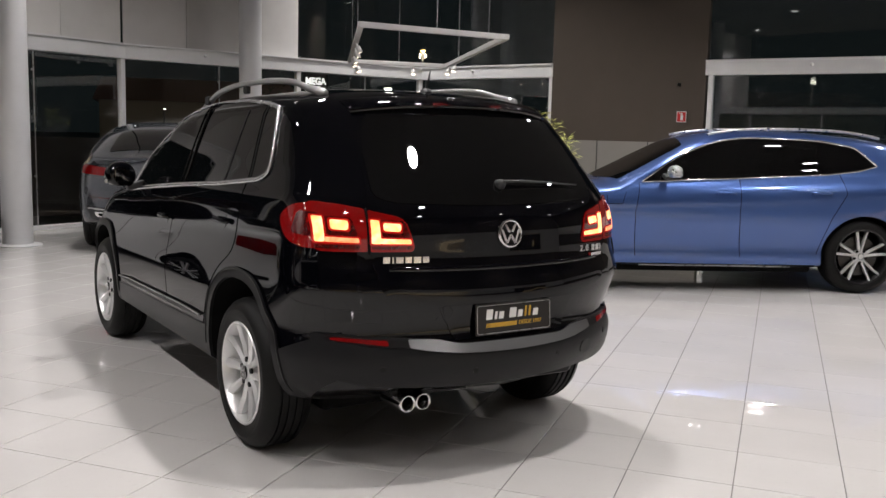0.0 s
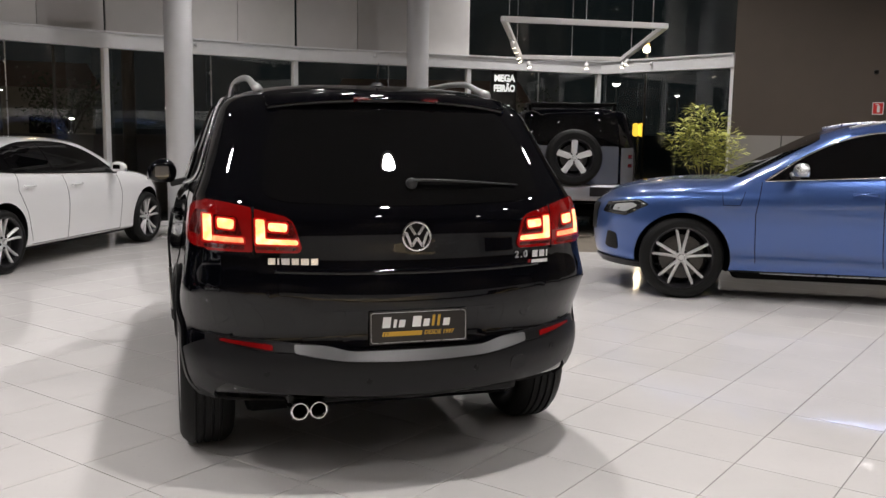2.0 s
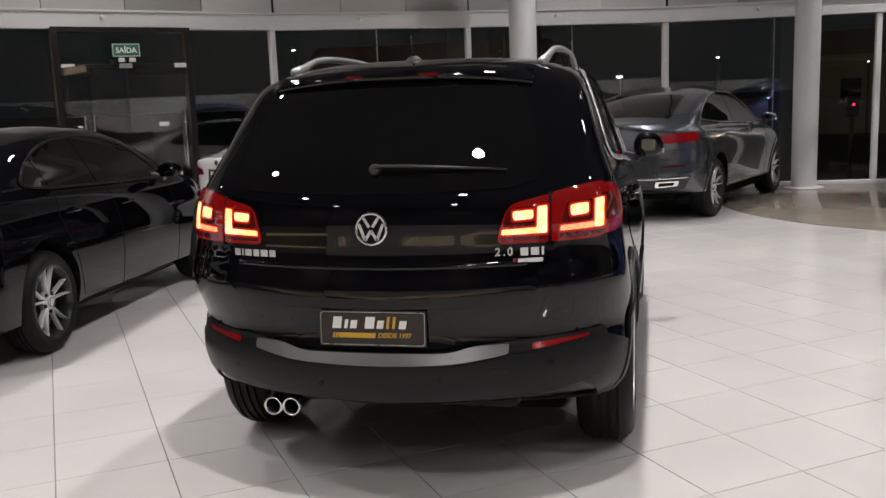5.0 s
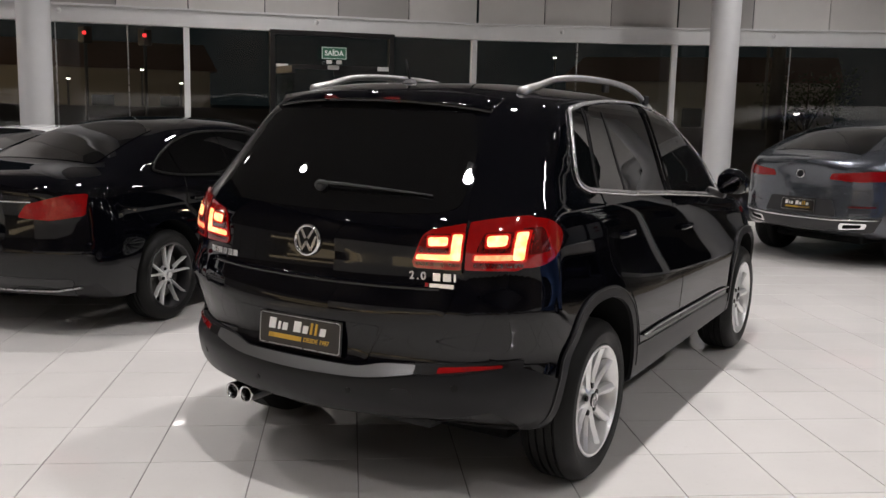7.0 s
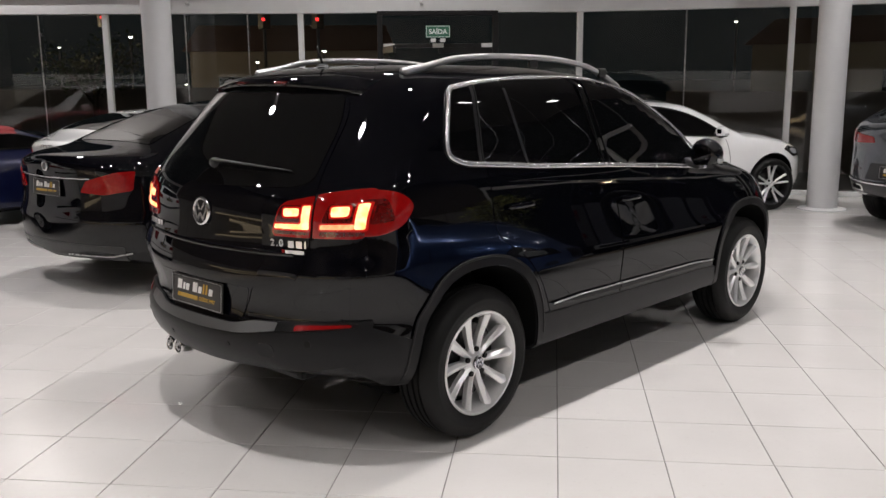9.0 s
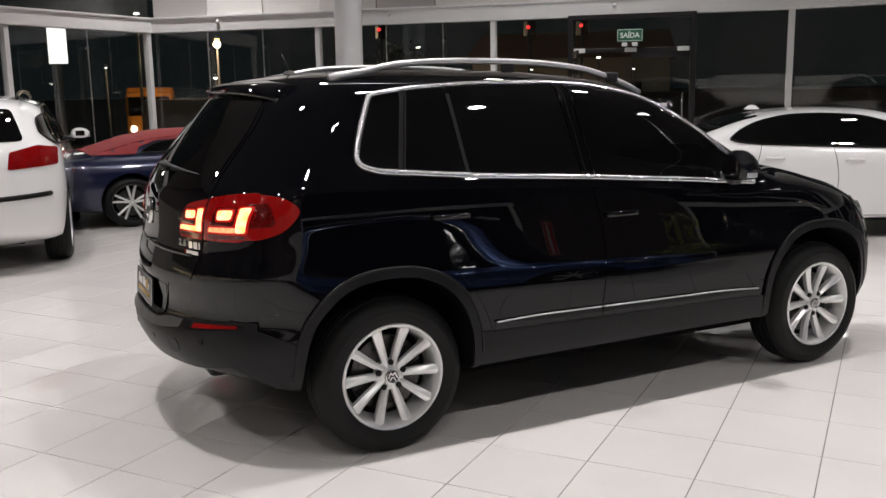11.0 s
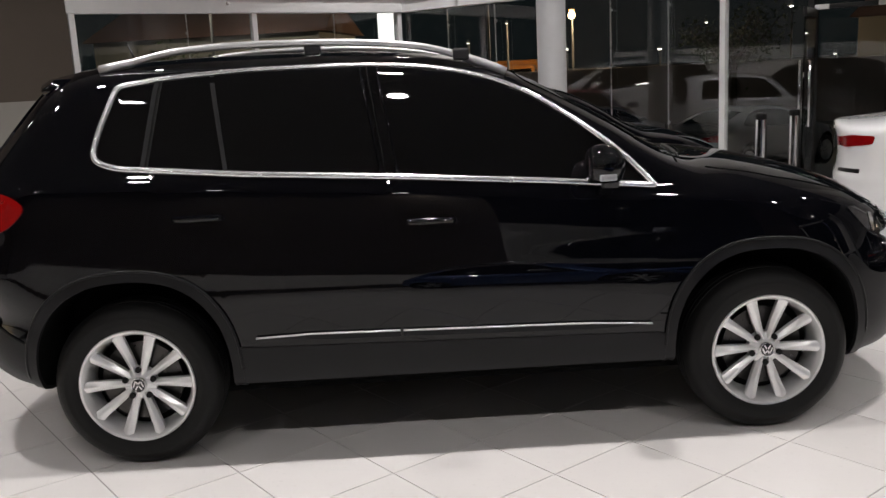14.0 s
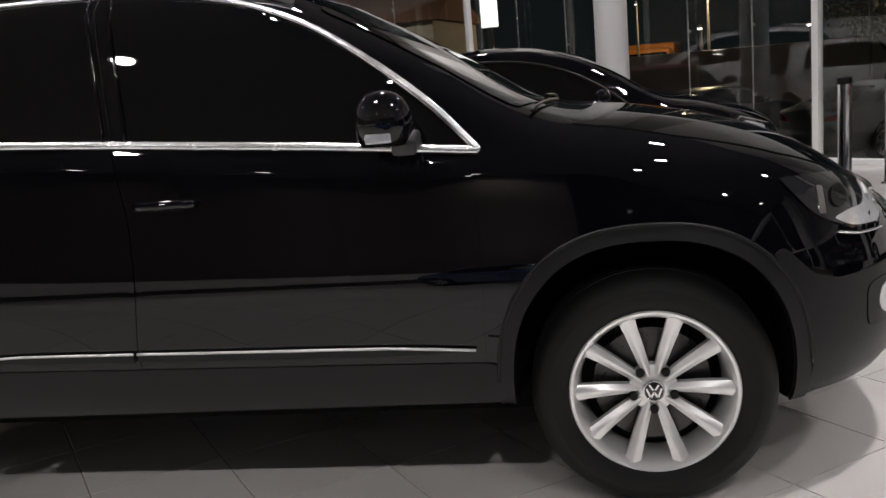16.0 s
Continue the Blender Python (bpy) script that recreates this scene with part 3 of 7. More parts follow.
def column(x, y, r=0.145):
    v2, f2 = lathe([(r + 0.10, 0.0), (r + 0.10, 0.015), (r + 0.02, 0.022), (r, 0.03), (r, CEIL)], 40, "z")
    o = tagged(mesh_obj("column", v2, f2, M_COL), "round grey steel column with a base plate", "column", "columns", "structure")
    o.data.set_sharp_from_angle(angle=radians(40))
    o.location = (x, y, 0)


column(-0.68, 8.02, 0.175)
column(3.08, 10.10, 0.175)
column(-6.80, 2.88, 0.175)


# ceiling lamps: round recessed downlights
def downlight(x, y, power=LAMP_POWER, r=0.12):
    v2, f2 = lathe([(r, 0.0), (r + 0.03, 0.0), (r + 0.035, -0.012), (r, -0.018), (r - 0.006, 0.01)], 28, "z")
    o = tagged(mesh_obj("ceiling_lamp", v2, f2, M_BEAM), "round white recessed ceiling lamp, lit", "lamp", "ceiling lamps")
    o.location = (x, y, CEIL - 0.002)
    v2, f2 = lathe([(0.0, 0.0), (r, 0.0)], 24, "z")
    mesh_obj("diffuser", [(a, b, c - 0.004) for a, b, c in v2], f2, M_LAMP, o)
    ld = bpy.data.lights.new("ceiling_lamp", "AREA")
    ld.shape, ld.size, ld.energy = "DISK", 2 * r, power
    ld.color = (1.0, 0.955, 0.945)
    ld.spread = radians(124)
    lo = new("ceiling_lamp_light", ld)
    lo.location = (x, y, CEIL - 0.03)


for x in (-8.7, -4.0, 0.7, 5.4, 10.1):
    for y in (-7.4, -4.5, -1.6, 1.3, 4.2, 7.1, 9.6):
        if inside([tuple(np.array(p) * 0.95) for p in ROOM], np.array([[x, y]]))[0]:
            downlight(x, y, LAMP_POWER * (0.65 if y < -3 else 0.7 if (x, y) == (5.4, 1.3) else 1.3 if (x, y) == (5.4, 4.2) else 1.0))

# night ground outside
bm = bmesh.new()
bmesh.ops.create_grid(bm, x_segments=2, y_segments=2, size=400)
tagged(part("ground", bm, M_ASPHALT, None), "dark asphalt street at night", "ground", kind="structure").location = (0, 0, -0.95)


def wheel(parent, at, side, r, rim, width, spokes=10, paired=False, face=M_ALLOY, barrel=M_ALLOY, w_in=0.05, w_out=0.045, split=0.0,
          cap=M_ALLOY, label="", cache={}):
    """A wheel: barrel with tyre, spokes, brake disc, cap and bolts. Local x points out of the car."""
    key = (r, rim, width, spokes, paired, face.name, barrel.name, w_in, w_out)
    h = width / 2
    if key not in cache:
        d = {}
        g = 0.004
        prof = [(rim - 0.012, -h + 0.02), (rim, -h + 0.012), (rim + 0.02, -h), (r - 0.055, -h - 0.004), (r - 0.03, -h + 0.006), (r - 0.008, -h + 0.03), (r - 0.002, -h + 0.05)]
        for k in (-0.052, -0.018, 0.018, 0.052):
            prof += [(r, k - 0.007), (r - 0.009, k - 0.005), (r - 0.009, k + 0.005), (r, k + 0.007)]
        prof += [(r - 0.002, h - 0.05), (r - 0.008, h - 0.03), (r - 0.03, h - 0.006), (r - 0.05, h + 0.003), (r - 0.055, h + 0.0045), (r - 0.06, h + 0.003),
                 (rim + 0.04, h + 0.003), (rim + 0.02, h), (rim, h - 0.012), (rim - 0.012, h - 0.02)]
        d["tyre"] = lathe(prof, 72)
        d["barrel"] = lathe([(rim + 0.001, h - 0.012), (rim + 0.006, h - 0.006), (rim + 0.002, h - 0.001), (rim - 0.006, h - 0.003), (rim - 0.016, h - 0.02), (rim - 0.024, h - 0.045),
                             (rim - 0.032, 0.0), (rim - 0.03, -h + 0.05), (rim - 0.01, -h + 0.02)], 64)
        d["disc"] = lathe([(0.06, h - 0.09), (rim * 0.72, h - 0.09), (rim * 0.72, h - 0.11), (0.06, h - 0.11)], 40)
        d["well"] = lathe([(0.0, -0.005), (rim - 0.035, -0.005)], 40)
        vs, fs = [], []

        def spoke(a, wi, wo, lean=0.0):
            ca, sa = math.cos(a), math.sin(a)
            rad = [0.040, 0.08, rim * 0.55, rim * 0.8, rim - 0.012]
            base = len(vs)
            for i, q in enumerate(rad):
                t = i / 4
                w = (wi * (1 - t) + wo * t) / 2
                ctr = lean * t
                dep = h - 0.042 + 0.030 * (1 - (1 - t) ** 2)
                dep = [h - 0.034, h - 0.034, h - 0.030, h - 0.020, h - 0.012][i]
                for u, v in ((-w, -0.034), (-w, -0.011), (-w * 0.2, 0.0), (w * 0.2, 0.0), (w, -0.011), (w, -0.034)):
                    uu = u + ctr
                    vs.append((dep + v, q * ca - uu * sa, q * sa + uu * ca))
            for i in range(4):
                for k in range(5):
                    p = base + i * 6 + k
                    fs.append((p, p + 6, p + 7, p + 1))
        for s in range(spokes):
            a = 2 * math.pi * s / spokes + math.pi / 2 + (math.pi / 10 if spokes == 10 else 0)
            if paired:
                da = math.pi / spokes * 0.30
                spoke(a - da * 0.5, w_in, w_out, -0.03)
                spoke(a + da * 0.5, w_in, w_out, 0.03)
            else:
                spoke(a, w_in, w_out)
        d["spokes"] = (vs, fs)
        d["hub"] = lathe([(0.0, h - 0.028), (0.030, h - 0.028), (0.033, h - 0.034), (0.052, h - 0.042), (0.068, h - 0.050), (0.070, h - 0.075)], 32)
        d["cap"] = lathe([(0.0, h - 0.019), (0.025, h - 0.0195), (0.030, h - 0.023), (0.030, h - 0.03)], 28)
        d["bolt"] = lathe([(0.0, 0.010), (0.012, 0.010), (0.013, 0.0)], 12)
        d["ring"] = lathe([(0.026, h - 0.019), (0.0275, h - 0.0165), (0.030, h - 0.0165), (0.0315, h - 0.019)], 28)
        mk = {}
        for n, (v, f) in d.items():
            ob = mesh_obj(n, v, f, M_RUBBER)
            mk[n] = ob.data
            bpy.data.objects.remove(ob)
        for n, m in (("tyre", M_RUBBER), ("barrel", barrel), ("disc", M_DISC), ("well", M_WELL), ("spokes", face), ("hub", face), ("cap", cap), ("bolt", M_RUBBLACK), ("ring", M_CHROME)):
            mk[n].materials.clear()
            mk[n].materials.append(m)
        for n in ("disc", "bolt"):
            mk[n].polygons.foreach_set("use_smooth", np.zeros(len(mk[n].polygons), dtype=bool))
        for n in ("barrel", "hub", "tyre", "cap", "spokes"):
            mk[n].set_sharp_from_angle(angle=radians(35))
        cache[key] = mk
    mk = cache[key]
    root = new("wheel", mk["barrel"])
    root.parent = parent
    root.matrix_basis = pose(*at, 0, 0, 0 if side > 0 else 180)
    if label:
        tagged(root, label)
    for n, nm in (("tyre", "tyre"), ("disc", "brake_disc"), ("well", "dust_shield"), ("spokes", "spokes"), ("hub", "hub"), ("cap", "hub_cap"), ("ring", "cap_ring")):
        o = new(nm, mk[n])
        o.parent = root
    for s in range(5):
        a = 2 * math.pi * s / 5 + math.pi / 2 + math.pi / 5
        o = new("wheel_bolt", mk["bolt"])
        o.parent = root
        o.location = (h - 0.040, 0.060 * math.cos(a), 0.060 * math.sin(a))
    return root




def text_part(name, body, size, material, parent, m, label="", depth=0.002, shear=0.0, bold=0.0, width=None):
    cu = bpy.data.curves.new(name, "FONT")
    cu.body, cu.size, cu.extrude, cu.shear, cu.offset = body, size, depth, shear, bold
    cu.align_x, cu.align_y = "CENTER", "CENTER"
    tmp = new(name, cu)
    me = bpy.data.meshes.new_from_object(tmp.evaluated_get(bpy.context.evaluated_depsgraph_get()))
    bpy.data.objects.remove(tmp)
    if width:
        xs = [v.co.x for v in me.vertices]
        k = width / (max(xs) - min(xs))
        me.transform(Matrix.Diagonal((k, 1, 1, 1)))
    me.materials.append(material)
    ob = new(name, me)
    ob.parent = parent
    ob.matrix_basis = m
    if label:
        tagged(ob, label)
    return ob


def plate(parent, m, w=0.40, h=0.13):
    """A dealer's show plate: board, pale rim, bars for its lettering and a gold stripe."""
    bm = bmesh.new()
    box_bm(bm, (w, 0.008, h), (0, 0, 0), None, 0.003)
    p = part("plate", bm, M_PLATE, parent, "dark dealer show plate with white and gold lettering bars")
    p.matrix_basis = m
    rim = rounded([(-w / 2 + 0.006, -h / 2 + 0.006), (w / 2 - 0.006, -h / 2 + 0.006), (w / 2 - 0.006, h / 2 - 0.006), (-w / 2 + 0.006, h / 2 - 0.006)], 0.012, 4)
    tube("plate_rim", [(x, -0.005, z) for x, z in rim], 0.0012, M_SATIN, p, n=6, closed=True, ups=[(0, -1, 0)] * len(rim))

    def bars(name, material, items):
        b = bmesh.new()
        for x0, x1, z0, z1, sh in items:
            k = [b.verts.new((x, y, z)) for y in (-0.0065, -0.0038) for x, z in ((x0, z0), (x1, z0), (x1 + sh, z1), (x0 + sh, z1))]
            for f in ((0, 1, 2, 3), (7, 6, 5, 4), (0, 4, 5, 1), (1, 5, 6, 2), (2, 6, 7, 3), (3, 7, 4, 0)):
                b.faces.new([k[i] for i in f])
        return part(name, b, material, p)
    s = w / 0.40
    t = h / 0.13
    L = []
    for x0, x1, top in ((-0.150, -0.118, 1), (-0.106, -0.094, 0.75), (-0.084, -0.060, 0.7), (-0.028, 0.006, 1), (0.016, 0.040, 0.7), (0.098, 0.124, 0.7)):
        L.append((x0 * s, x1 * s, 0.000 * t, 0.042 * top * t, 0.006))
    for q in L:
        bars("letter_bar", M_PLATETXT, [q])
    bars("gold_lettering", M_GOLD, [(0.052 * s, 0.062 * s, 0, 0.044 * t, 0.006), (0.074 * s, 0.084 * s, 0, 0.044 * t, 0.006), (-0.125 * s, 0.010 * s, -0.034 * t, -0.016 * t, 0.004),
                                    (-0.150 * s, -0.144 * s, -0.034 * t, -0.016 * t, 0.004), (-0.140 * s, -0.134 * s, -0.034 * t, -0.016 * t, 0.004), (-0.131 * s, -0.127 * s, -0.034 * t, -0.016 * t, 0.004)])
    text_part("small_lettering", "DESDE 1997", 0.024 * t, M_GOLD, p, pose(0.082 * s, -0.0045, -0.025 * t, 90, 0, 0), "small gold lettering", depth=0.001, shear=0.2, bold=0.0004, width=0.125 * s)
    return p


def mirror_pod(body, parent, at, side, material, size=(0.20, 0.13, 0.165), band=None):
    """A door mirror: rounded housing on an arm, with glass."""
    sx, sy, sz = size
    vs, fs = [], []
    nu, nv = 20, 12
    for i in range(nu):
        a = 2 * math.pi * i / nu
        for j in range(nv + 1):
            t = -math.pi / 2 + math.pi * j / nv
            e = lambda v, k: math.copysign(abs(v) ** k, v)
            x = sx / 2 * e(math.cos(t), 0.95) * e(math.cos(a), 1.0)
            z = max(sz / 2 * e(math.cos(t), 0.95) * e(math.sin(a), 1.0), -sz * 0.36)
            y = sy / 2 * e(math.sin(t), 0.9)
            if y < -sy * 0.34:
                y = -sy * 0.34
            z *= 1 - 0.18 * (x * side / sx)
            vs.append((x, y, z))
    for i in range(nu):
        i2 = (i + 1) % nu
        for j in range(nv):
            fs.append((i * (nv + 1) + j, i2 * (nv + 1) + j, i2 * (nv + 1) + j + 1, i * (nv + 1) + j + 1))
    ob = mesh_obj("door_mirror", vs, fs, material, parent)
    ob.matrix_basis = pose(*at)
    bm = bmesh.new()
    box_bm(bm, (sx * 0.46, 0.004, sz * 0.40), (0, -sy * 0.345, 0.005), None, 0.0015)
    part("mirror_glass", bm, M_MIRROR, ob)
    bm = bmesh.new()
    box_bm(bm, (0.13, 0.07, 0.04), (-side * (sx / 2 + 0.02), sy * 0.25, -sz * 0.36), Matrix.Rotation(side * 0.25, 4, "Y"), 0.01)
    part("mirror_arm", bm, M_PLASTIC, ob)
    bm = bmesh.new()
    box_bm(bm, (0.016, sy * 0.40, 0.026), (side * sx * 0.455, sy * 0.02, -sz * 0.20), Matrix.Rotation(side * 0.12, 4, "Z"), 0.005)
    part("turn_signal", bm, M_LENS, ob)
    return ob


def handle(body, parent, y, z, side, material, length=0.19):
    P, n = body.lay("side", [(y - length / 2, z), (y, z), (y + length / 2, z)], side)
    pts, q = [], np.linspace(-1, 1, 13)
    Q, N = body.lay("side", [(y + length / 2 * t, z) for t in q], side)
    pts = Q + N * (0.012 + 0.022 * (1 - q ** 4))[:, None]
    h = tube("door_handle", pts, 0.013, material, parent, 0.009, 8, [tuple(v) for v in N])
    cup = rounded([(y - 0.055, z - 0.035), (y + 0.055, z - 0.035), (y + 0.05, z + 0.03), (y - 0.05, z + 0.03)], 0.03)
    body.patch("handle_recess", cup, "side", M_BLACK if material in (M_BLACK, M_CHROME) else material, h, side, 0.0045, 0.004, 0.03)
    return h


def seam(body, parent, pts, view, side=1, w=0.0028, off=0.0012, name="panel_gap"):
    return body.line(name, pts, view, w, M_WELL, parent, side, off, 0.0022, 0.05)


# ---- the black compact SUV ----
def black_suv():
    car = tagged(new("suv"), "glossy black compact SUV with lit tail lamps on the white tiles", "car")

    def corner(z):
        """Rear corners in plan: round at the bumper, tighter at the lamps."""
        k = np.clip((z - 0.62) / 0.20, 0, 1) ** 1.5
        return 0.62 - 0.17 * k, 2.2 + 0.5 * k, 2.25 - 0.22 * k

    c = dict(
        top=[(-1.2, 1.22), (-0.62, 1.555), (-0.40, 1.614), (-0.1, 1.650), (0.3, 1.664), (0.8, 1.66), (1.25, 1.632), (1.5, 1.588), (1.72, 1.49), (2.0, 1.335), (2.28, 1.17),
             (2.42, 1.125), (2.6, 1.105), (2.8, 1.07), (3.0, 1.018), (3.15, 0.955), (3.3, 0.85), (3.6, 0.55)],
        bottom=[(-1.2, 0.40), (-0.9, 0.385), (-0.6, 0.33), (-0.4, 0.28), (0.0, 0.27), (2.6, 0.27), (3.0, 0.21), (3.6, 0.24)],
        rear=[(0.2, -0.64), (0.34, -0.76), (0.42, -0.85), (0.48, -0.880), (0.545, -0.890), (0.575, -0.878), (0.625, -0.852), (0.66, -0.847), (0.76, -0.856), (0.80, -0.855), (0.86, -0.841), (0.905, -0.826), (0.945, -0.818),
              (1.05, -0.812), (1.13, -0.792), (1.18, -0.765), (1.24, -0.726), (1.34, -0.645), (1.45, -0.552), (1.53, -0.482), (1.60, -0.43), (1.75, -0.33)],
        front=[(0.15, 3.10), (0.24, 3.36), (0.34, 3.45), (0.45, 3.48), (0.6, 3.475), (0.75, 3.44), (0.85, 3.40), (0.95, 3.30), (1.1, 3.05), (1.7, 2.6)],
        side=[(0.20, 0.80), (0.30, 0.868), (0.36, 0.888), (0.45, 0.897), (0.56, 0.901), (0.685, 0.9045), (0.715, 0.902), (0.75, 0.897), (0.80, 0.888), (0.85, 0.879), (0.90, 0.8705), (0.96, 0.861), (1.03, 0.849), (1.09, 0.836), (1.135, 0.817), (1.20, 0.792), (1.34, 0.748),
              (1.48, 0.700), (1.58, 0.658), (1.64, 0.618), (1.75, 0.55)],
        belt=[(-1.0, 1.235), (0.1, 1.205), (1.07, 1.144), (2.14, 1.05), (3.0, 0.98), (3.6, 0.95)], belt0=1.144,
        cap=0.12, cn=2.0, cm=3.2, rc=corner, fc=(0.80, 2.2, 2.3), mid=1.3, rear_y=-0.89, front_y=3.48, roof=1.664)
    B = Body(c)
    zw, wb = 0.345, 2.604
    B.mesh("body", M_BLACK, car, 34, 150, 58, [(0.0, 0.365, 0.399, 0.418, 2.4), (wb, 0.365, 0.392, 0.413, 2.4)])
    for y in (0.0, wb):
        for s in (1, -1):
            w = wheel(car, (s * 0.785, y, zw), s, 0.345, 0.232, 0.225, 10, False, M_ALLOY, M_ALLOY, 0.024, 0.047, cap=M_DARKALLOY)
            if y < 1:
                w.matrix_basis = w.matrix_basis @ Matrix.Rotation(math.pi, 4, "X")
            strokes = bmesh.new()
            for x0, y0, x1, y1 in ((-0.013, 0.019, -0.003, 0.003), (0.013, 0.019, 0.003, 0.003), (-0.021, 0.008, -0.010, -0.019), (0.021, 0.008, 0.010, -0.019), (-0.010, -0.019, 0.0, -0.003), (0.010, -0.019, 0.0, -0.003)):
                box_bm(strokes, (0.004, math.hypot(x1 - x0, y1 - y0), 0.0055), (0.0945, (x0 + x1) / 2, (y0 + y1) / 2), Matrix.Rotation(math.atan2(y1 - y0, x1 - x0), 4, "X"))
            part("cap_strokes", strokes, M_CHROME, w)

    win = [(-0.108, 1.265, 0.06), (-0.02, 1.228, 0.06), (0.5, 1.180, 0), (1.07, 1.142, 0), (1.7, 1.092, 0), (2.155, 1.050, 0.01), (2.03, 1.185, 0.1), (1.85, 1.325, 0.2), (1.66, 1.445, 0.2),
           (1.48, 1.52, 0.2), (1.22, 1.573, 0.2), (0.95, 1.588, 0.1), (0.5, 1.588, 0.1), (0.2, 1.572, 0.05), (0.0, 1.548, 0.03), (-0.075, 1.38, 0.1)]
    ring = rounded(win, 0.03, 6)
    for s in (1, -1):
        # doors, cut by their shut lines
        rear_door = [(0.125, 1.205, 0.0), (1.062, 1.140, 0.0), (1.108, 0.93, 0.05), (1.118, 0.72, 0.05), (1.094, 0.53, 0.03), (1.108, 0.345, 0.01), (0.54, 0.345, 0.05), (0.455, 0.60, 0.1), (0.32, 0.79, 0.1), (0.115, 0.90, 0.1)]
        front_door = [(1.072, 1.139, 0.0), (2.128, 1.046, 0.0), (2.146, 0.85, 0.05), (2.146, 0.6, 0.05), (2.132, 0.345, 0.01), (1.118, 0.345, 0.01), (1.104, 0.53, 0.03), (1.128, 0.72, 0.05), (1.118, 0.93, 0.05)]
        for nm, pl, hy, hz in (("rear_door", rear_door, 0.305, 1.018), ("front_door", front_door, 1.235, 0.958)):
            d = B.patch(nm, rounded(pl, 0.03), "side", M_BLACK, car, s, 0.003, 0.007, 0.028)
            handle(B, d, hy, hz, s, M_BLACK)
        # side glass
        g = B.patch("side_glass", ring, "side", M_GLASS, car, s, 0.003, 0.004, 0.04, "black tinted side windows")
        B.line("window_chrome", ring, "side", 0.0125, M_TRIM, g, s, 0.006, 0.0065, 0.025, True, "chrome window surround")
        for a, b, w in (((0.10, 1.225), (0.165, 1.565), 0.016), ((0.425, 1.185), (0.375, 1.582), 0.009), ((1.078, 1.145), (1.01, 1.583), 0.036)):
            q = [(a[0] - w, a[1]), (a[0] + w, a[1]), (b[0] + w, b[1]), (b[0] - w, b[1])]
            B.patch("window_post", q, "side", M_CLAD if w < 0.03 else M_GLASS, g, s, 0.0055, 0.004, 0.05, "dark satin window post")
        for dy in (-0.034, 0.034):
            B.line("pillar_edge", [(1.078 + dy, 1.15), (1.01 + dy, 1.58)], "side", 0.004, M_BLACK, g, s, 0.0075, 0.004, 0.03)
        seam(B, g, [(1.064, 1.15), (1.0, 1.585)], "side", s, 0.003, 0.0065, "door_gap")
        seam(B, g, [(0.105, 1.22), (0.172, 1.57)], "side", s, 0.003, 0.0065, "door_gap")
        # arch flares and lower cladding
        for y in (0.0, wb):
            fx, fz = (0.397, 0.416) if y < 1 else (0.390, 0.411)
            a = oval(y, 0.365, fx + 0.042, fz + 0.043, -10, 190, 48, 2.4)
            b = oval(y, 0.365, fx, fz, 190, -10, 48, 2.4)
            B.patch("arch_flare", a + b, "side", M_CLAD, car, s, 0.010, 0.016, 0.03, "satin dark plastic wheel arch flare")
            B.line("flare_lip", a[3:-3], "side", 0.0055, M_CLAD, car, s, 0.0105, 0.004, 0.03)
        B.patch("sill_cladding", rounded([(0.437, 0.335), (0.436, 0.42), (0.425, 0.487), (2.135, 0.455), (2.180, 0.445), (2.178, 0.335)], 0.01), "side", M_CLAD, car, s, 0.008, 0.014, 0.05, "satin dark plastic sill cladding")
        for x0, x1 in ((0.505, 1.088), (1.10, 2.115)):
            zf = lambda y: 0.527 - 0.030 * (y - 0.5) / 1.6
            up = [(y, zf(y) + 0.012 * (min(1, (y - 0.49) / 0.25) if x0 < 1 else min(1.0, (2.14 - y) / 0.25))) for y in np.linspace(x0, x1, 9)]
            dn = [(y, zf(y) - 0.014 * (min(1, (y - 0.49) / 0.25) if x0 < 1 else min(1.0, (2.14 - y) / 0.25))) for y in np.linspace(x1, x0, 9)]
            B.patch("side_moulding", up + dn, "side", M_CLAD, car, s, 0.016, 0.014, 0.05)
            B.line("moulding_strip", up, "side", 0.0042, M_STRIP, car, s, 0.0175, 0.004, 0.03, label="thin bright strip on the side moulding")
        seam(B, car, [(-0.44, 0.545), (-0.40, 0.56)], "side", s)
        seam(B, car, [(2.185, 0.53), (2.152, 0.535)], "side", s)
        # roof rail
        rail, wide = [], []
        for t in np.linspace(0, 1, 40):
            y = -0.115 + 1.70 * t
            x = 0.538 + 0.022 * math.sin(math.pi * t)
            z = min(1.618 + 0.092 * (1 - abs(2 * t - 0.92) ** 2.6) - 0.025 * t - 0.006, 1.702)
            foot = float(B.lay("top", [(x, y)])[0][0][2]) + 0.006
            k = min(1.0, t / 0.20, (1 - t) / 0.22)
            k = math.sin(k * math.pi / 2)
            rail.append((s * x, y, foot + (max(z, foot + 0.03) - foot) * k))
            wide.append(1.5 - 0.5 * min(1.0, t / 0.12, (1 - t) / 0.15))
        tube("roof_rail", rail, 0.015, M_STRIP, car, 0.015, 12, taper=wide, label="satin aluminium roof rail")
        for y in (0.78, 1.40):
            feet = bmesh.new()
            box_bm(feet, (0.020, 0.07, 0.05), (s * 0.558, y, float(B.T(y)) + 0.002), None, 0.008)
            part("rail_foot", feet, M_PLASTIC, car)
        # mirrors
        mirror_pod(B, car, (s * 0.945, 1.915, 1.152), s, M_BLACK, (0.185, 0.17, 0.175))
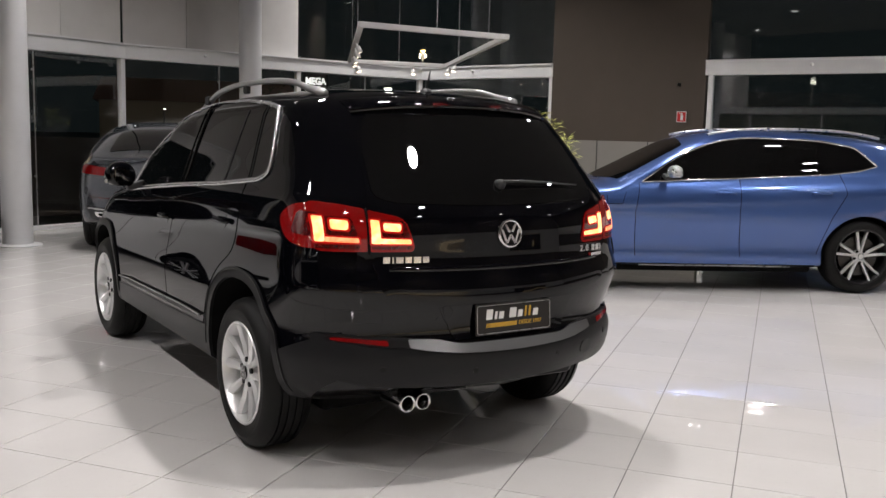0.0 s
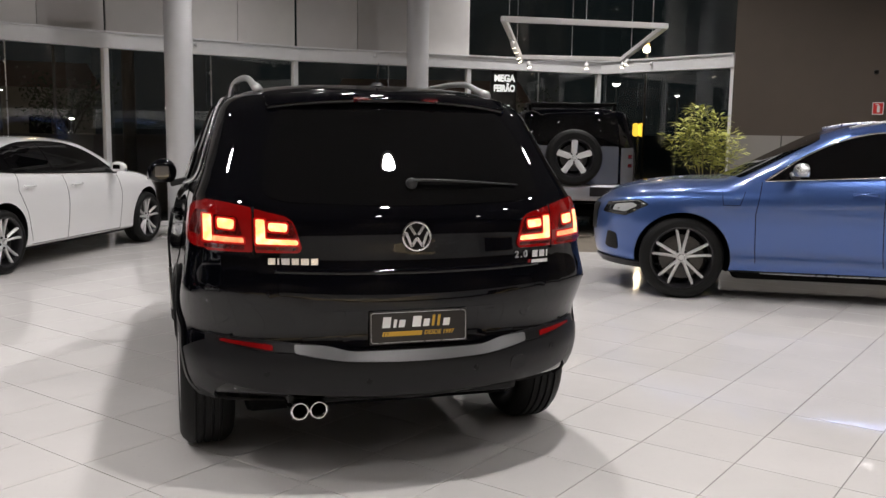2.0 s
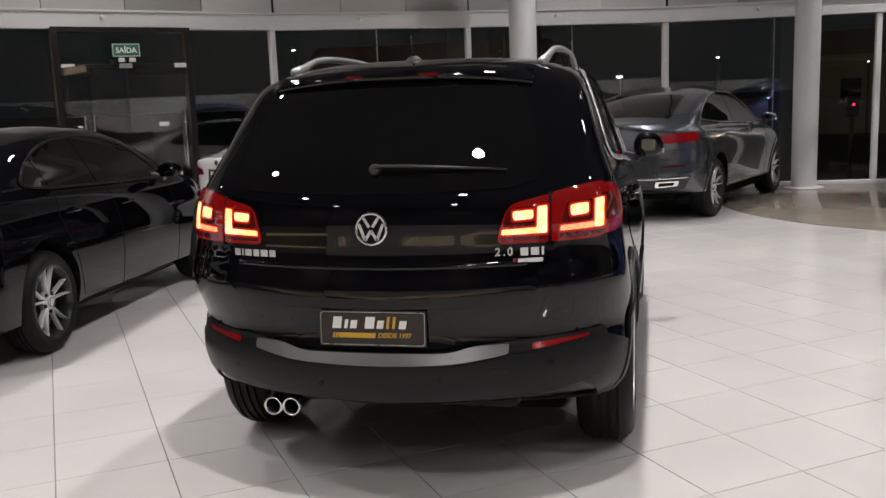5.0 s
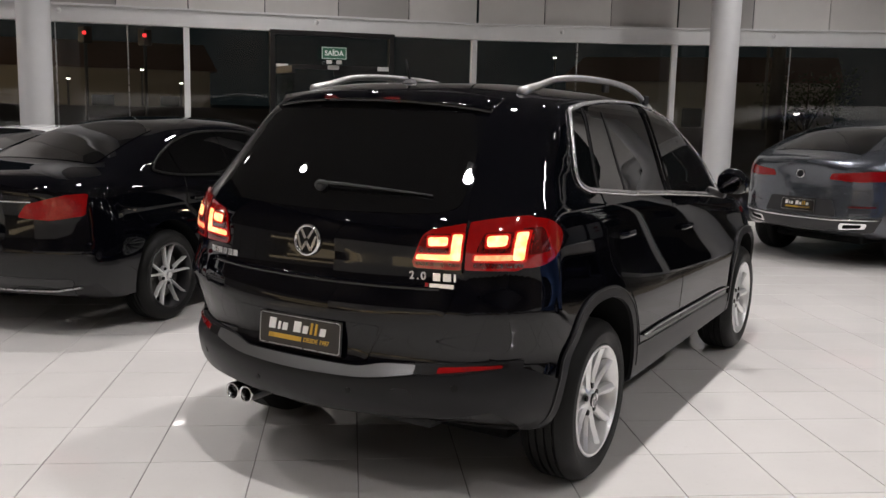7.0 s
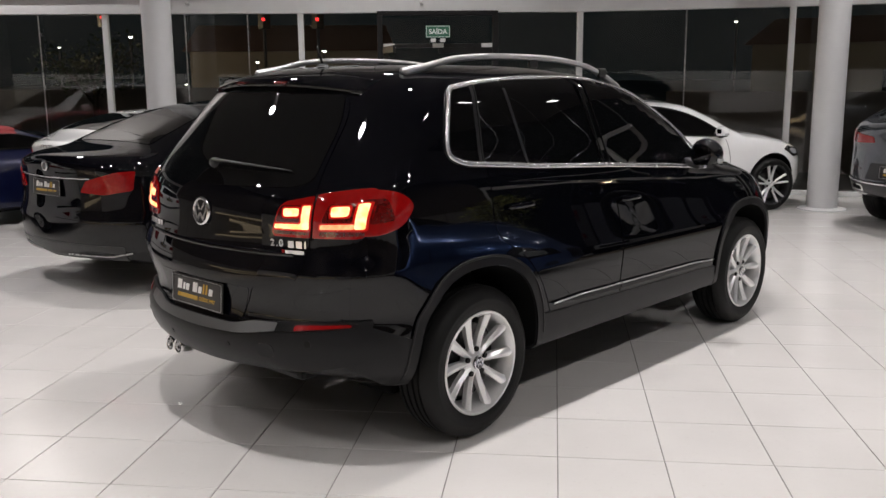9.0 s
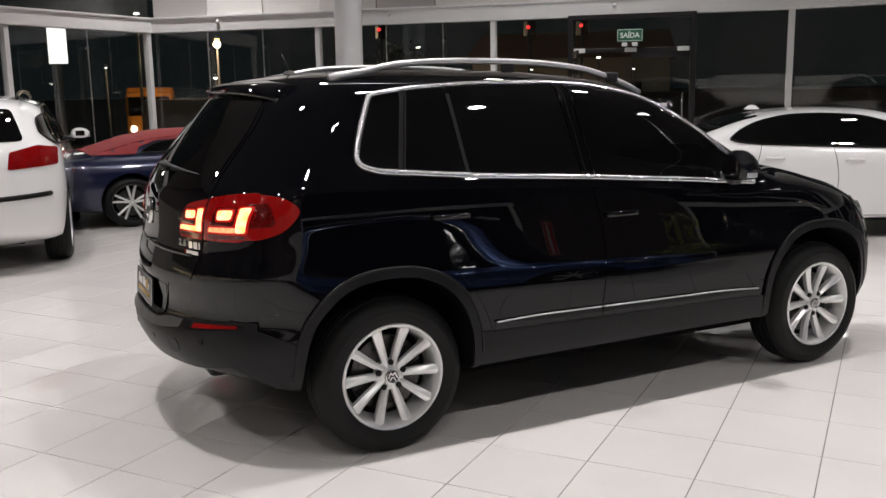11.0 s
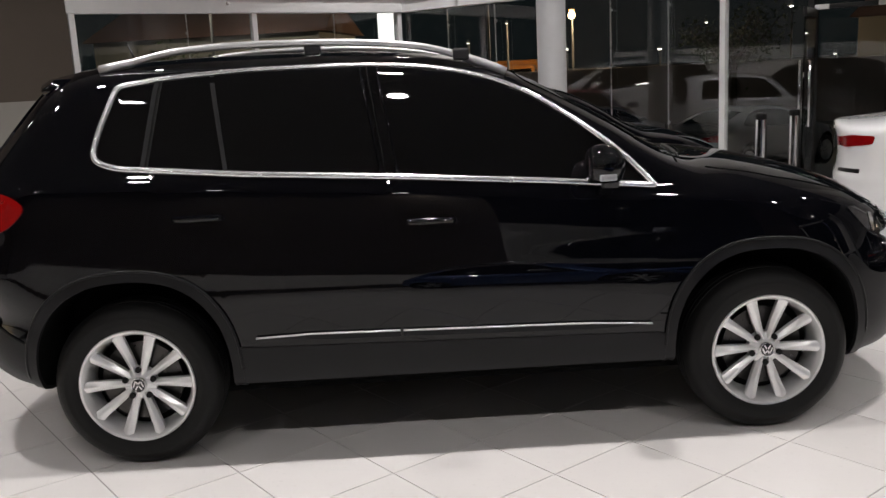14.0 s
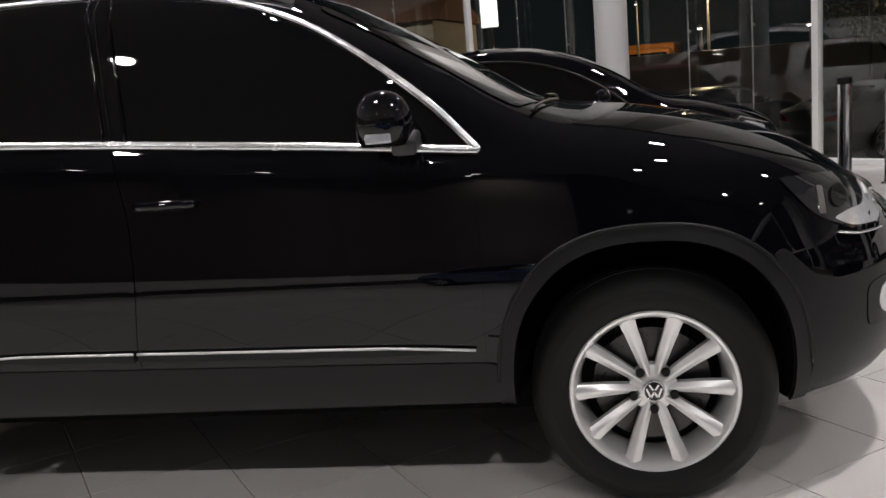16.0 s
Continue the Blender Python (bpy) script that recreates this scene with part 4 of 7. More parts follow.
        # tail lamps: outer on the body, inner on the tailgate
        outer = rounded([(s * 0.6275, 0.975, 0.008), (s * 0.6275, 1.142, 0.008), (s * 0.72, 1.160, 0.05), (s * 0.80, 1.168, 0.02), (s * 0.812, 1.10, 0.02), (s * 0.812, 1.0, 0.02), (s * 0.79, 0.975, 0.02)], 0.02)
        inner = rounded([(s * 0.6165, 0.974, 0.008), (s * 0.6165, 1.138, 0.008), (s * 0.50, 1.112, 0.03), (s * 0.474, 1.09, 0.02), (s * 0.444, 0.995, 0.02), (s * 0.454, 0.974, 0.02)], 0.02)
        lo = B.patch("tail_lamp", outer, "rear", M_RED, car, off=0.010, thick=0.016, step=0.03, label="lit red tail lamp on the rear corner")
        wrap = rounded([(-0.605, 0.985, 0.01), (-0.605, 1.160, 0.01), (-0.50, 1.160, 0.03), (-0.43, 1.145, 0.05), (-0.365, 1.095, 0.04), (-0.44, 1.015, 0.05), (-0.54, 0.985, 0.03)], 0.03)
        wing = B.patch("lamp_wing", wrap, "side", M_RED, lo, s, 0.0095, 0.016, 0.03)
        B.patch("lamp_side_bowl", rounded([(-0.575, 1.03), (-0.575, 1.125), (-0.49, 1.128), (-0.475, 1.04)], 0.02), "side", M_REDDEEP, wing, s, 0.0105, 0.004, 0.03)
        li = B.patch("tailgate_lamp", inner, "rear", M_RED, car, off=0.010, thick=0.016, step=0.03, label="lit red lamp on the tailgate")
        B.line("lamp_gap", [(s * 0.622, 0.965), (s * 0.622, 1.145)], "rear", 0.0045, M_WELL, lo, off=0.0, ry=0.012)
        # near, far: inner and outer end of the L; its foot, its top; the width of its upright; the block
        for lamp, near, far, dn, up, wide, b0, b1 in ((lo, 0.655, 0.798, 1.013, 1.112, 0.030, 0.692, 0.748), (li, 0.458, 0.612, 1.008, 1.100, 0.034, 0.500, 0.566)):
            bowl = [(s * (near + 0.004), dn + 0.024), (s * (far - wide - 0.003), dn + 0.026), (s * (far - wide - 0.003), up), (s * (near + 0.024), up - 0.004)]
            B.patch("lamp_bowl", rounded(bowl, 0.012, 3), "rear", M_REDDEEP, lamp, off=0.0108, thick=0.004, step=0.03)
            B.patch("lamp_foot", rounded([(s * near, 0.984), (s * far, 0.986), (s * far, dn - 0.012), (s * near, dn - 0.009)], 0.006, 3), "rear", M_REDDEEP, lamp, off=0.0108, thick=0.004, step=0.03)
            ell = [(s * far, dn), (s * near, dn - 0.002), (s * (near + 0.003), dn + 0.016), (s * (far - wide), dn + 0.020), (s * (far - wide + 0.002), up - 0.002), (s * far, up)]
            # the glow round the element is painted as an emissive red rim
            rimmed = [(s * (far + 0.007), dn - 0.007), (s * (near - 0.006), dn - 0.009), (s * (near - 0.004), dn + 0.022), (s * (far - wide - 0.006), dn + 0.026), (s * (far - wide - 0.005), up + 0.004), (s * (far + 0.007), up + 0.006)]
            B.patch("light_halo", rounded(rimmed, 0.008, 3), "rear", M_REDGLOW, lamp, off=0.0114, thick=0.004, step=0.03, label="red lens rim with painted glow round the element")
            if lamp is lo:
                foot = [(s * (far - wide), dn), (s * near, dn - 0.002), (s * (near + 0.003), dn + 0.016), (s * (far - wide), dn + 0.020)]
                B.patch("light_foot", rounded(foot, 0.004, 3), "rear", M_GLOWDIM, lamp, off=0.0124, thick=0.006, step=0.03, label="dimmer orange light bar")
                ell = [(s * far, dn), (s * (far - wide + 0.001), dn), (s * (far - wide + 0.001), up - 0.002), (s * far, up)]
            B.patch("light_element", rounded(ell, 0.006, 3), "rear", M_GLOW, lamp, off=0.0124, thick=0.006, step=0.03, label="glowing orange L-shaped light element")
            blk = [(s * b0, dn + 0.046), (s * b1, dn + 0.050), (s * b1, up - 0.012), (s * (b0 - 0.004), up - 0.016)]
            # same painted glow round the block
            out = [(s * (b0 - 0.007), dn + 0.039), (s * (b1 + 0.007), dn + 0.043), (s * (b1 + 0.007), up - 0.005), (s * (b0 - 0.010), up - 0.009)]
            B.patch("block_halo", rounded(out, 0.012, 3), "rear", M_REDGLOW, lamp, off=0.0114, thick=0.004, step=0.03)
            B.patch("light_block", rounded(blk, 0.010, 3), "rear", M_GLOW, lamp, off=0.0124, thick=0.006, step=0.03, label="glowing white-orange light block")
        # reflector slot in the bumper
        slot = rounded([(s * 0.475, 0.582), (s * 0.475, 0.612), (s * 0.60, 0.616), (s * 0.755, 0.632), (s * 0.765, 0.610), (s * 0.60, 0.585)], 0.012, 3)
        sl = B.patch("reflector_slot", slot, "rear", M_RUBBLACK, car, off=0.015, thick=0.008, step=0.04)
        B.patch("reflector", rounded([(s * 0.555, 0.588), (s * 0.555, 0.610), (s * 0.74, 0.626), (s * 0.745, 0.610)], 0.006, 3), "rear", M_REDOFF, sl, off=0.018, thick=0.006, step=0.04, label="red bumper reflector")
        # headlamp
        hl = [(2.97, 0.905, 0.01), (3.10, 0.90, 0.05), (3.24, 0.872, 0.03), (3.30, 0.80, 0.03), (3.29, 0.735, 0.03), (3.18, 0.745, 0.03), (3.06, 0.80, 0.05)]
        h = B.patch("headlamp", rounded(hl, 0.02), "side", M_HEAD, car, s, 0.006, 0.012, 0.03, "clear headlamp with dark inside and bright strips")
        B.patch("lamp_tray", rounded([(3.115, 0.782, 0.02), (3.17, 0.796, 0.02), (3.235, 0.800, 0.03), (3.268, 0.845, 0.01), (3.296, 0.80, 0.02), (3.285, 0.742, 0.03), (3.18, 0.750, 0.03)], 0.01), "side", M_LENS, h, s, 0.0085, 0.004, 0.03, "bright reflector tray")
        for y, w in ((3.085, 0.010), (3.192, 0.009)):
            B.patch("lamp_strip", rounded([(y - w, 0.800), (y + w, 0.796), (y + w * 0.9, 0.868), (y - w * 0.9, 0.872)], 0.004, 3), "side", M_CHROME, h, s, 0.009, 0.004, 0.03)
        B.patch("lamp_lens", oval(3.14, 0.835, 0.026, 0.028, 0, 345, 20), "side", M_GLASS, h, s, 0.012, 0.006, 0.02)
        B.line("bumper_gap", [(3.13, 0.745), (3.20, 0.728), (3.29, 0.722)], "side", 0.004, M_CHROME, car, s, 0.004, 0.004)
        fc = B.patch("front_bumper_cladding", rounded([(3.03, 0.24), (3.046, 0.42), (3.032, 0.52), (2.99, 0.63), (2.935, 0.715), (2.965, 0.73), (3.045, 0.65), (3.12, 0.622), (3.25, 0.628), (3.42, 0.642), (3.455, 0.5), (3.38, 0.26)], 0.015), "side", M_CLAD, car, s, 0.006, 0.012, 0.035, "satin dark plastic front bumper corner")
        B.patch("fog_recess", rounded([(3.215, 0.455), (3.215, 0.585), (3.39, 0.60), (3.43, 0.46)], 0.035), "side", M_RUBBLACK, fc, s, 0.0085, 0.01, 0.03)
        B.patch("fog_lamp", oval(3.30, 0.525, 0.045, 0.048, 0, 345, 24), "side", M_LENS, fc, s, 0.012, 0.006, 0.03)
    # tailgate
    gate = [(-0.612, 0.945, 0.02), (-0.612, 0.93, 0.0), (-0.585, 0.80, 0.04), (-0.36, 0.758, 0.02), (-0.31, 0.655, 0.04), (0.31, 0.655, 0.04), (0.36, 0.758, 0.02), (0.585, 0.80, 0.04), (0.612, 0.93, 0.0),
            (0.612, 1.155, 0.01), (0.555, 1.44, 0.05), (0.50, 1.525, 0.05), (-0.50, 1.525, 0.05), (-0.555, 1.44, 0.05), (-0.612, 1.155, 0.01)]
    tg = B.patch("tailgate", rounded(gate, 0.02), "rear", M_BLACK, car, off=0.003, thick=0.008, step=0.028)
    rg = [(-0.585, 1.19, 0.05), (-0.50, 1.165, 0.04), (0.0, 1.150, 0.5), (0.50, 1.165, 0.04), (0.585, 1.19, 0.05), (0.545, 1.42, 0.1), (0.475, 1.535, 0.04), (-0.475, 1.535, 0.04), (-0.545, 1.42, 0.1)]
    B.patch("rear_window", rounded(rg, 0.03, 6), "rear", M_GLASS, tg, off=0.0055, thick=0.005, step=0.026, label="black tinted rear window")
    # crease lip of the tailgate
    B.line("tailgate_lip", [(-0.55, 0.905), (-0.3, 0.900), (0, 0.898), (0.3, 0.900), (0.55, 0.905)], "rear", 0.012, M_BLACK, tg, off=0.0, ry=0.008, step=0.05)
    # plate recess and plate
    B.patch("plate_recess", rounded([(-0.285, 0.605), (0.285, 0.605), (0.345, 0.752), (-0.345, 0.752)], 0.02), "rear", M_BLACK, tg, off=0.0045, thick=0.006, step=0.05)
    plate(tg, pose(0, -0.866, 0.684, -4, 0, 0))
    # rear bumper: dark lower band, bright strip, sensors
    low = [(-0.80, 0.47, 0.03), (-0.60, 0.425, 0.08), (0.0, 0.405, 0.3), (0.60, 0.425, 0.08), (0.80, 0.47, 0.03), (0.80, 0.64, 0.01), (0.50, 0.625, 0.02), (0.36, 0.615, 0.04), (0.285, 0.592, 0.04), (-0.285, 0.592, 0.04), (-0.36, 0.615, 0.04), (-0.50, 0.625, 0.02), (-0.80, 0.64, 0.01)]
    lb = B.patch("rear_bumper", rounded(low, 0.02), "rear", M_CLAD, car, off=0.010, thick=0.016, step=0.04, label="satin dark plastic rear bumper")
    for s in (1, -1):
        wrap = [(-0.65, 0.45, 0.0), (-0.46, 0.335, 0.03), (-0.40, 0.365, 0.01), (-0.42, 0.545, 0.01), (-0.65, 0.645, 0.0)]
        B.patch("bumper_corner", rounded(wrap, 0.01), "side", M_CLAD, lb, s, 0.0095, 0.016, 0.04)
    strip = [(-0.478, 0.582, 0.01), (-0.478, 0.616, 0.01), (-0.36, 0.612, 0.04), (-0.275, 0.588, 0.04), (0.275, 0.588, 0.04), (0.36, 0.612, 0.04), (0.478, 0.616, 0.01), (0.478, 0.582, 0.01), (0.32, 0.556, 0.08), (0.0, 0.548, 0.3), (-0.32, 0.556, 0.08)]
    B.patch("bumper_strip", rounded(strip, 0.01), "rear", M_SILVER, lb, off=0.015, thick=0.008, step=0.04, label="silver-painted bumper step")
    for x, z in ((-0.58, 0.505), (-0.2, 0.48), (0.24, 0.505), (0.62, 0.545)):
        B.patch("parking_sensor", oval(x, z, 0.011, 0.011, 0, 345, 15), "rear", M_RUBBLACK, lb, off=0.0125, thick=0.004, step=0.02)
    B.patch("tow_cover", rounded([(0.40, 0.475), (0.48, 0.475), (0.48, 0.535), (0.40, 0.535)], 0.03), "rear", M_CLAD, lb, off=0.0118, thick=0.004, step=0.04)
    # lower black valance
    bm = bmesh.new()
    box_bm(bm, (1.0, 0.36, 0.07), (0, -0.52, 0.375), None, 0.03)
    part("rear_valance", bm, M_RUBBLACK, car)
    bm = bmesh.new()
    box_bm(bm, (1.25, 3.2, 0.12), (0, 1.3, 0.26), None, 0.03)
    part("underbody", bm, M_WELL, car)
    # exhaust tips
    for x in (-0.455, -0.380):
        v, f = lathe([(0.028, 0.12), (0.028, -0.005), (0.031, -0.012), (0.0365, -0.010), (0.037, 0.0), (0.037, 0.16)], 28, "z")
        e = mesh_obj("exhaust_tip", v, f, M_CHROME, car, label="chrome exhaust tip")
        e.matrix_basis = pose(x, -0.75, 0.338, -90, 0, 0)
        v, f = lathe([(0.0, 0.10), (0.028, 0.10)], 20, "z")
        mesh_obj("exhaust_bore", v, f, M_WELL, e)
    # roof spoiler with the high brake lamp
    sp_v, sp_f = [], []
    xs = np.linspace(-0.53, 0.53, 31)
    for x in xs:
        k = abs(x) / 0.53
        zt = 1.620 - 0.035 * k ** 2.5
        ye = -0.492 + 0.12 * k ** 2.2
        for y, z in ((-0.20, zt + 0.004), (-0.32, zt + 0.003), (ye + 0.04, zt - 0.016), (ye + 0.006, zt - 0.034), (ye, zt - 0.046), (ye + 0.012, zt - 0.060), (ye + 0.06, zt - 0.075), (-0.30, zt - 0.10)):
            sp_v.append((x, y, z))
    m = 8
    for i in range(30):
        for j in range(m - 1):
            a = i * m + j
            sp_f.append((a, a + 1, a + m + 1, a + m))
    for i in (0, 30):
        sp_f.append(tuple(i * m + j for j in range(m))[::(1 if i else -1)])
    sp = mesh_obj("roof_spoiler", sp_v, sp_f, M_BLACK, car)
    bm = bmesh.new()
    box_bm(bm, (0.37, 0.016, 0.024), (0, -0.474, 1.574), Matrix.Rotation(0.9, 4, "X"), 0.004)
    part("high_brake_lamp", bm, M_REDDEEP, sp, "unlit red high brake lamp")
    # aerial
    v, f = lathe([(0.0, 0.02), (0.018, 0.018), (0.03, 0.006), (0.034, 0.0)], 20, "z")
    a = mesh_obj("aerial", v, f, M_PLASTIC, car)
    a.matrix_basis = pose(0.0, -0.12, 1.648)
    tube("aerial_rod", [(0, 0, 0.01), (0, -0.02, 0.06), (0, -0.035, 0.10)], 0.006, M_PLASTIC, a, taper=[1, 0.8, 0.5])
    # rear wiper
    P, n = B.lay("rear", [(0.0, 1.238), (0.12, 1.236), (0.26, 1.232), (0.47, 1.222)])
    Q = P + n * np.array([0.03, 0.032, 0.026, 0.016])[:, None]
    w = tube("rear_wiper", Q, 0.012, M_PLASTIC, tg, 0.006, taper=[1.0, 0.9, 0.75, 0.4], label="grey plastic rear wiper")
    v, f = lathe([(0.0, 0.035), (0.016, 0.033), (0.022, 0.02), (0.024, 0.0)], 20, "z")
    k = mesh_obj("wiper_pivot", v, f, M_PLASTIC, w)
    k.matrix_basis = pose(0.0, float(P[0][1]), 1.238, 75, 0, 0)
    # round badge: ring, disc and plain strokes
    P, n = B.lay("rear", [(0.0, 1.037)])
    by = float(P[0][1]) - 0.004
    v, f = lathe([(0.050, 0.0), (0.050, 0.008), (0.054, 0.012), (0.060, 0.010), (0.062, 0.0)], 40, "z")
    bd = mesh_obj("badge_ring", v, f, M_CHROME, tg, label="round chrome badge")
    bd.matrix_basis = pose(0, by, 1.037, 84, 0, 0)
    v, f = lathe([(0.0, 0.003), (0.05, 0.002)], 32, "z")
    mesh_obj("badge_disc", v, f, M_RUBBLACK, bd)
    bm = bmesh.new()
    for x0, y0, x1, y1 in ((-0.028, 0.040, -0.006, 0.006), (0.028, 0.040, 0.006, 0.006), (-0.045, 0.018, -0.022, -0.040), (0.045, 0.018, 0.022, -0.040), (-0.022, -0.040, 0.0, -0.006), (0.022, -0.040, 0.0, -0.006)):
        L = math.hypot(x1 - x0, y1 - y0)
        box_bm(bm, (L, 0.011, 0.008), ((x0 + x1) / 2, (y0 + y1) / 2, 0.006), Matrix.Rotation(math.atan2(y1 - y0, x1 - x0), 4, "Z"))
    part("badge_strokes", bm, M_CHROME, bd)
    # lettering bars on the tailgate
    def bar_row(name, x0, z0, widths, h, gap, material=M_CHROME):
        bm2 = bmesh.new()
        x = x0
        for wd in widths:
            Pp, nn = B.lay("rear", [(x + wd / 2, z0)])
            ang = math.atan2(nn[0][0], -nn[0][1])
            box_bm(bm2, (wd, 0.005, h), tuple(Pp[0] + nn[0] * 0.006), Matrix.Rotation(ang, 4, "Z"), 0.001)
            x += wd + gap
        part(name, bm2, material, tg)
    bar_row("model_lettering", -0.572, 0.942, [0.029, 0.008, 0.032, 0.028, 0.032, 0.028], 0.026, 0.006)
    for i, ch in enumerate(("2", ".", "0")):
        xx = 0.446 + (0.0, 0.022, 0.042)[i]
        Pp, nn = B.lay("rear", [(xx, 0.945)])
        ang = math.degrees(math.atan2(nn[0][0], -nn[0][1]))
        text_part("engine_lettering", ch, 0.040, M_SATIN, tg, Matrix.Translation(tuple(Pp[0] + nn[0] * 0.006)) @ pose(0, 0, 0, 90, 0, ang), depth=0.002, bold=0.0006)
    bar_row("engine_bars", 0.522, 0.945, [0.028, 0.030, 0.009], 0.030, 0.007)
    bar_row("drive_bar", 0.512, 0.914, [0.090], 0.016, 0.0)
    bar_row("drive_dot", 0.498, 0.914, [0.013], 0.016, 0.0, M_REDOFF)
    # windscreen, wipers, grille
    ws = [(-0.60, 2.26), (-0.3, 2.33), (0, 2.345), (0.3, 2.33), (0.60, 2.26), (0.50, 1.66), (0.25, 1.62), (0, 1.61), (-0.25, 1.62), (-0.50, 1.66)]
    B.patch("windscreen", rounded(ws, 0.04), "top", M_GLASS, car, off=0.004, thick=0.004, step=0.05)
    for x0, y0, x1, y1 in ((0.10, 2.37, 0.62, 2.30), (-0.50, 2.36, 0.02, 2.33)):
        P, n = B.lay("top", [(x0 + (x1 - x0) * t, y0 + (y1 - y0) * t) for t in np.linspace(0, 1, 6)])
        tube("front_wiper", P + n * 0.012, 0.006, M_RUBBLACK, car, 0.005)
    seam(B, car, [(0.62, 2.42), (0.655, 2.7), (0.62, 3.0), (0.52, 3.2)], "top")
    seam(B, car, [(-0.62, 2.42), (-0.655, 2.7), (-0.62, 3.0), (-0.52, 3.2)], "top")
    B.patch("grille", rounded([(-0.42, 0.70), (0.42, 0.70), (0.48, 0.84), (-0.48, 0.84)], 0.02), "front", M_RUBBLACK, car, off=0.004, thick=0.006, step=0.06)
    B.patch("lower_grille", rounded([(-0.5, 0.34), (0.5, 0.34), (0.55, 0.55), (-0.55, 0.55)], 0.03), "front", M_RUBBLACK, car, off=0.004, thick=0.006, step=0.06)
    for z in (0.735, 0.80):
        B.line("grille_bar", [(-0.44, z), (0, z), (0.44, z)], "front", 0.010, M_CHROME, car, off=0.006)
    return car


black_suv()


# ---- the other cars ----
def make_car(name, label, c, m, paint, wb, r, rim, tw, xw, spokes, paired, face, barrel, ring, posts, belt_chrome, doors, handles,
             rear_lamp, rear_wing, rear_glass, rear_view, screen, plate_at, head, mirror_at, mirror_paint, lower=None, arch=(0.37, 0.385),
             diffuser=None, tips=(), trim=M_RUBBLACK, extra=None, w_in=0.034, w_out=0.036, glass=None, res=(24, 100, 30)):
    car = tagged(new(name), label, "car")
    car.matrix_basis = m
    B = Body(c)
    glass = glass or M_GLASS
    B.mesh("body", paint, car, *res, [(0.0, r + 0.02, *arch), (wb, r + 0.02, *arch)])
    bm = bmesh.new()
    box_bm(bm, (1.60, wb - 2 * arch[0] - 0.06, 0.14), (0, wb / 2, 0.26), None, 0.04)
    box_bm(bm, (1.05, wb + 1.0, 0.10), (0, wb / 2, 0.28), None, 0.03)
    part("underbody", bm, M_WELL, car)
    for y in (0.0, wb):
        for s in (1, -1):
            wheel(car, (s * xw, y, r), s, r, rim, tw, spokes, paired, face, barrel, w_in, w_out)
    for s in (1, -1):
        g = B.patch("side_glass", rounded(ring, 0.03, 5), "side", glass, car, s, 0.009, 0.012, 0.04)
        if belt_chrome:
            B.line("window_trim", rounded(ring, 0.03, 5), "side", 0.009, belt_chrome, g, s, 0.010, 0.007, 0.035, True)
        for a, b, w in posts:
            B.patch("window_post", [(a[0] - w, a[1]), (a[0] + w, a[1]), (b[0] + w, b[1]), (b[0] - w, b[1])], "side", M_GLASS, g, s, 0.0115, 0.006, 0.05)
        for d in doors:
            seam(B, car, d, "side", s, 0.0035, 0.0, "door_gap")
        for y, z in handles:
            handle(B, car, y, z, s, paint, 0.20)
        if mirror_at:
            mirror_pod(B, car, (s * mirror_at[0], mirror_at[1], mirror_at[2]), s, mirror_paint, (0.21, 0.14, 0.14))
        if rear_lamp:
            lamp = B.patch("tail_lamp", rounded([(s * x, z) for x, z in rear_lamp], 0.02), "rear", M_REDOFF, car, off=0.006, thick=0.01, step=0.04, label="unlit red tail lamp")
            q = [Vector(p) for p in rear_lamp]
            c0 = sum(q, Vector((0, 0))) / len(q)
            B.patch("lamp_core", rounded([(s * v.x, v.y) for v in [c0 + (p - c0) * 0.72 for p in q]], 0.02), "rear", M_REDOFF, lamp, off=0.0075, thick=0.004, step=0.04)
            if rear_wing:
                B.patch("lamp_wing", rounded(rear_wing, 0.02), "side", M_REDOFF, lamp, s, 0.006, 0.01, 0.05)
        if head:
            h = B.patch("headlamp", rounded(head, 0.02), "side", M_HEAD, car, s, 0.006, 0.01, 0.03, "clear headlamp with dark inside")
            q = [Vector(p[:2]) for p in head]
            c0 = sum(q, Vector((0, 0))) / len(q)
            B.patch("lamp_reflector", rounded([tuple(c0 + (p - c0) * 0.55) for p in q], 0.02), "side", M_LENS, h, s, 0.0085, 0.004, 0.03)
            B.line("lamp_guide", [tuple(c0 + (p - c0) * 0.86) for p in q[:3]], "side", 0.005, M_CHROME, h, s, 0.008, 0.003, 0.03)
        if lower:
            B.patch("sill_trim", rounded(lower, 0.02), "side", trim, car, s, 0.006, 0.01, 0.07)
    if rear_glass:
        B.patch("rear_window", rounded(rear_glass, 0.05), rear_view, glass, car, off=0.004, thick=0.004, step=0.06)
    if screen:
        B.patch("windscreen", rounded(screen, 0.05), "top", glass, car, off=0.004, thick=0.004, step=0.06)
    if diffuser:
        B.patch("rear_diffuser", rounded(diffuser, 0.03), "rear", M_PLASTIC, car, off=0.005, thick=0.01, step=0.06)
    if plate_at:
        P, n = B.lay("rear", [(0.0, plate_at)])
        plate(car, pose(0, float(P[0][1]) - 0.012, plate_at, -4, 0, 0))
    for x, z in tips:
        P, n = B.lay("rear", [(x, z)])
        v, f = lathe([(0.035, 0.05), (0.035, 0.0), (0.045, -0.004), (0.048, 0.01), (0.048, 0.08)], 20, "z")
        e = mesh_obj("exhaust_tip", v, f, M_CHROME, car)
        e.matrix_basis = pose(x, float(P[0][1]) - 0.005, z, -90, 0, 0)
    if extra:
        extra(B, car)
    return car


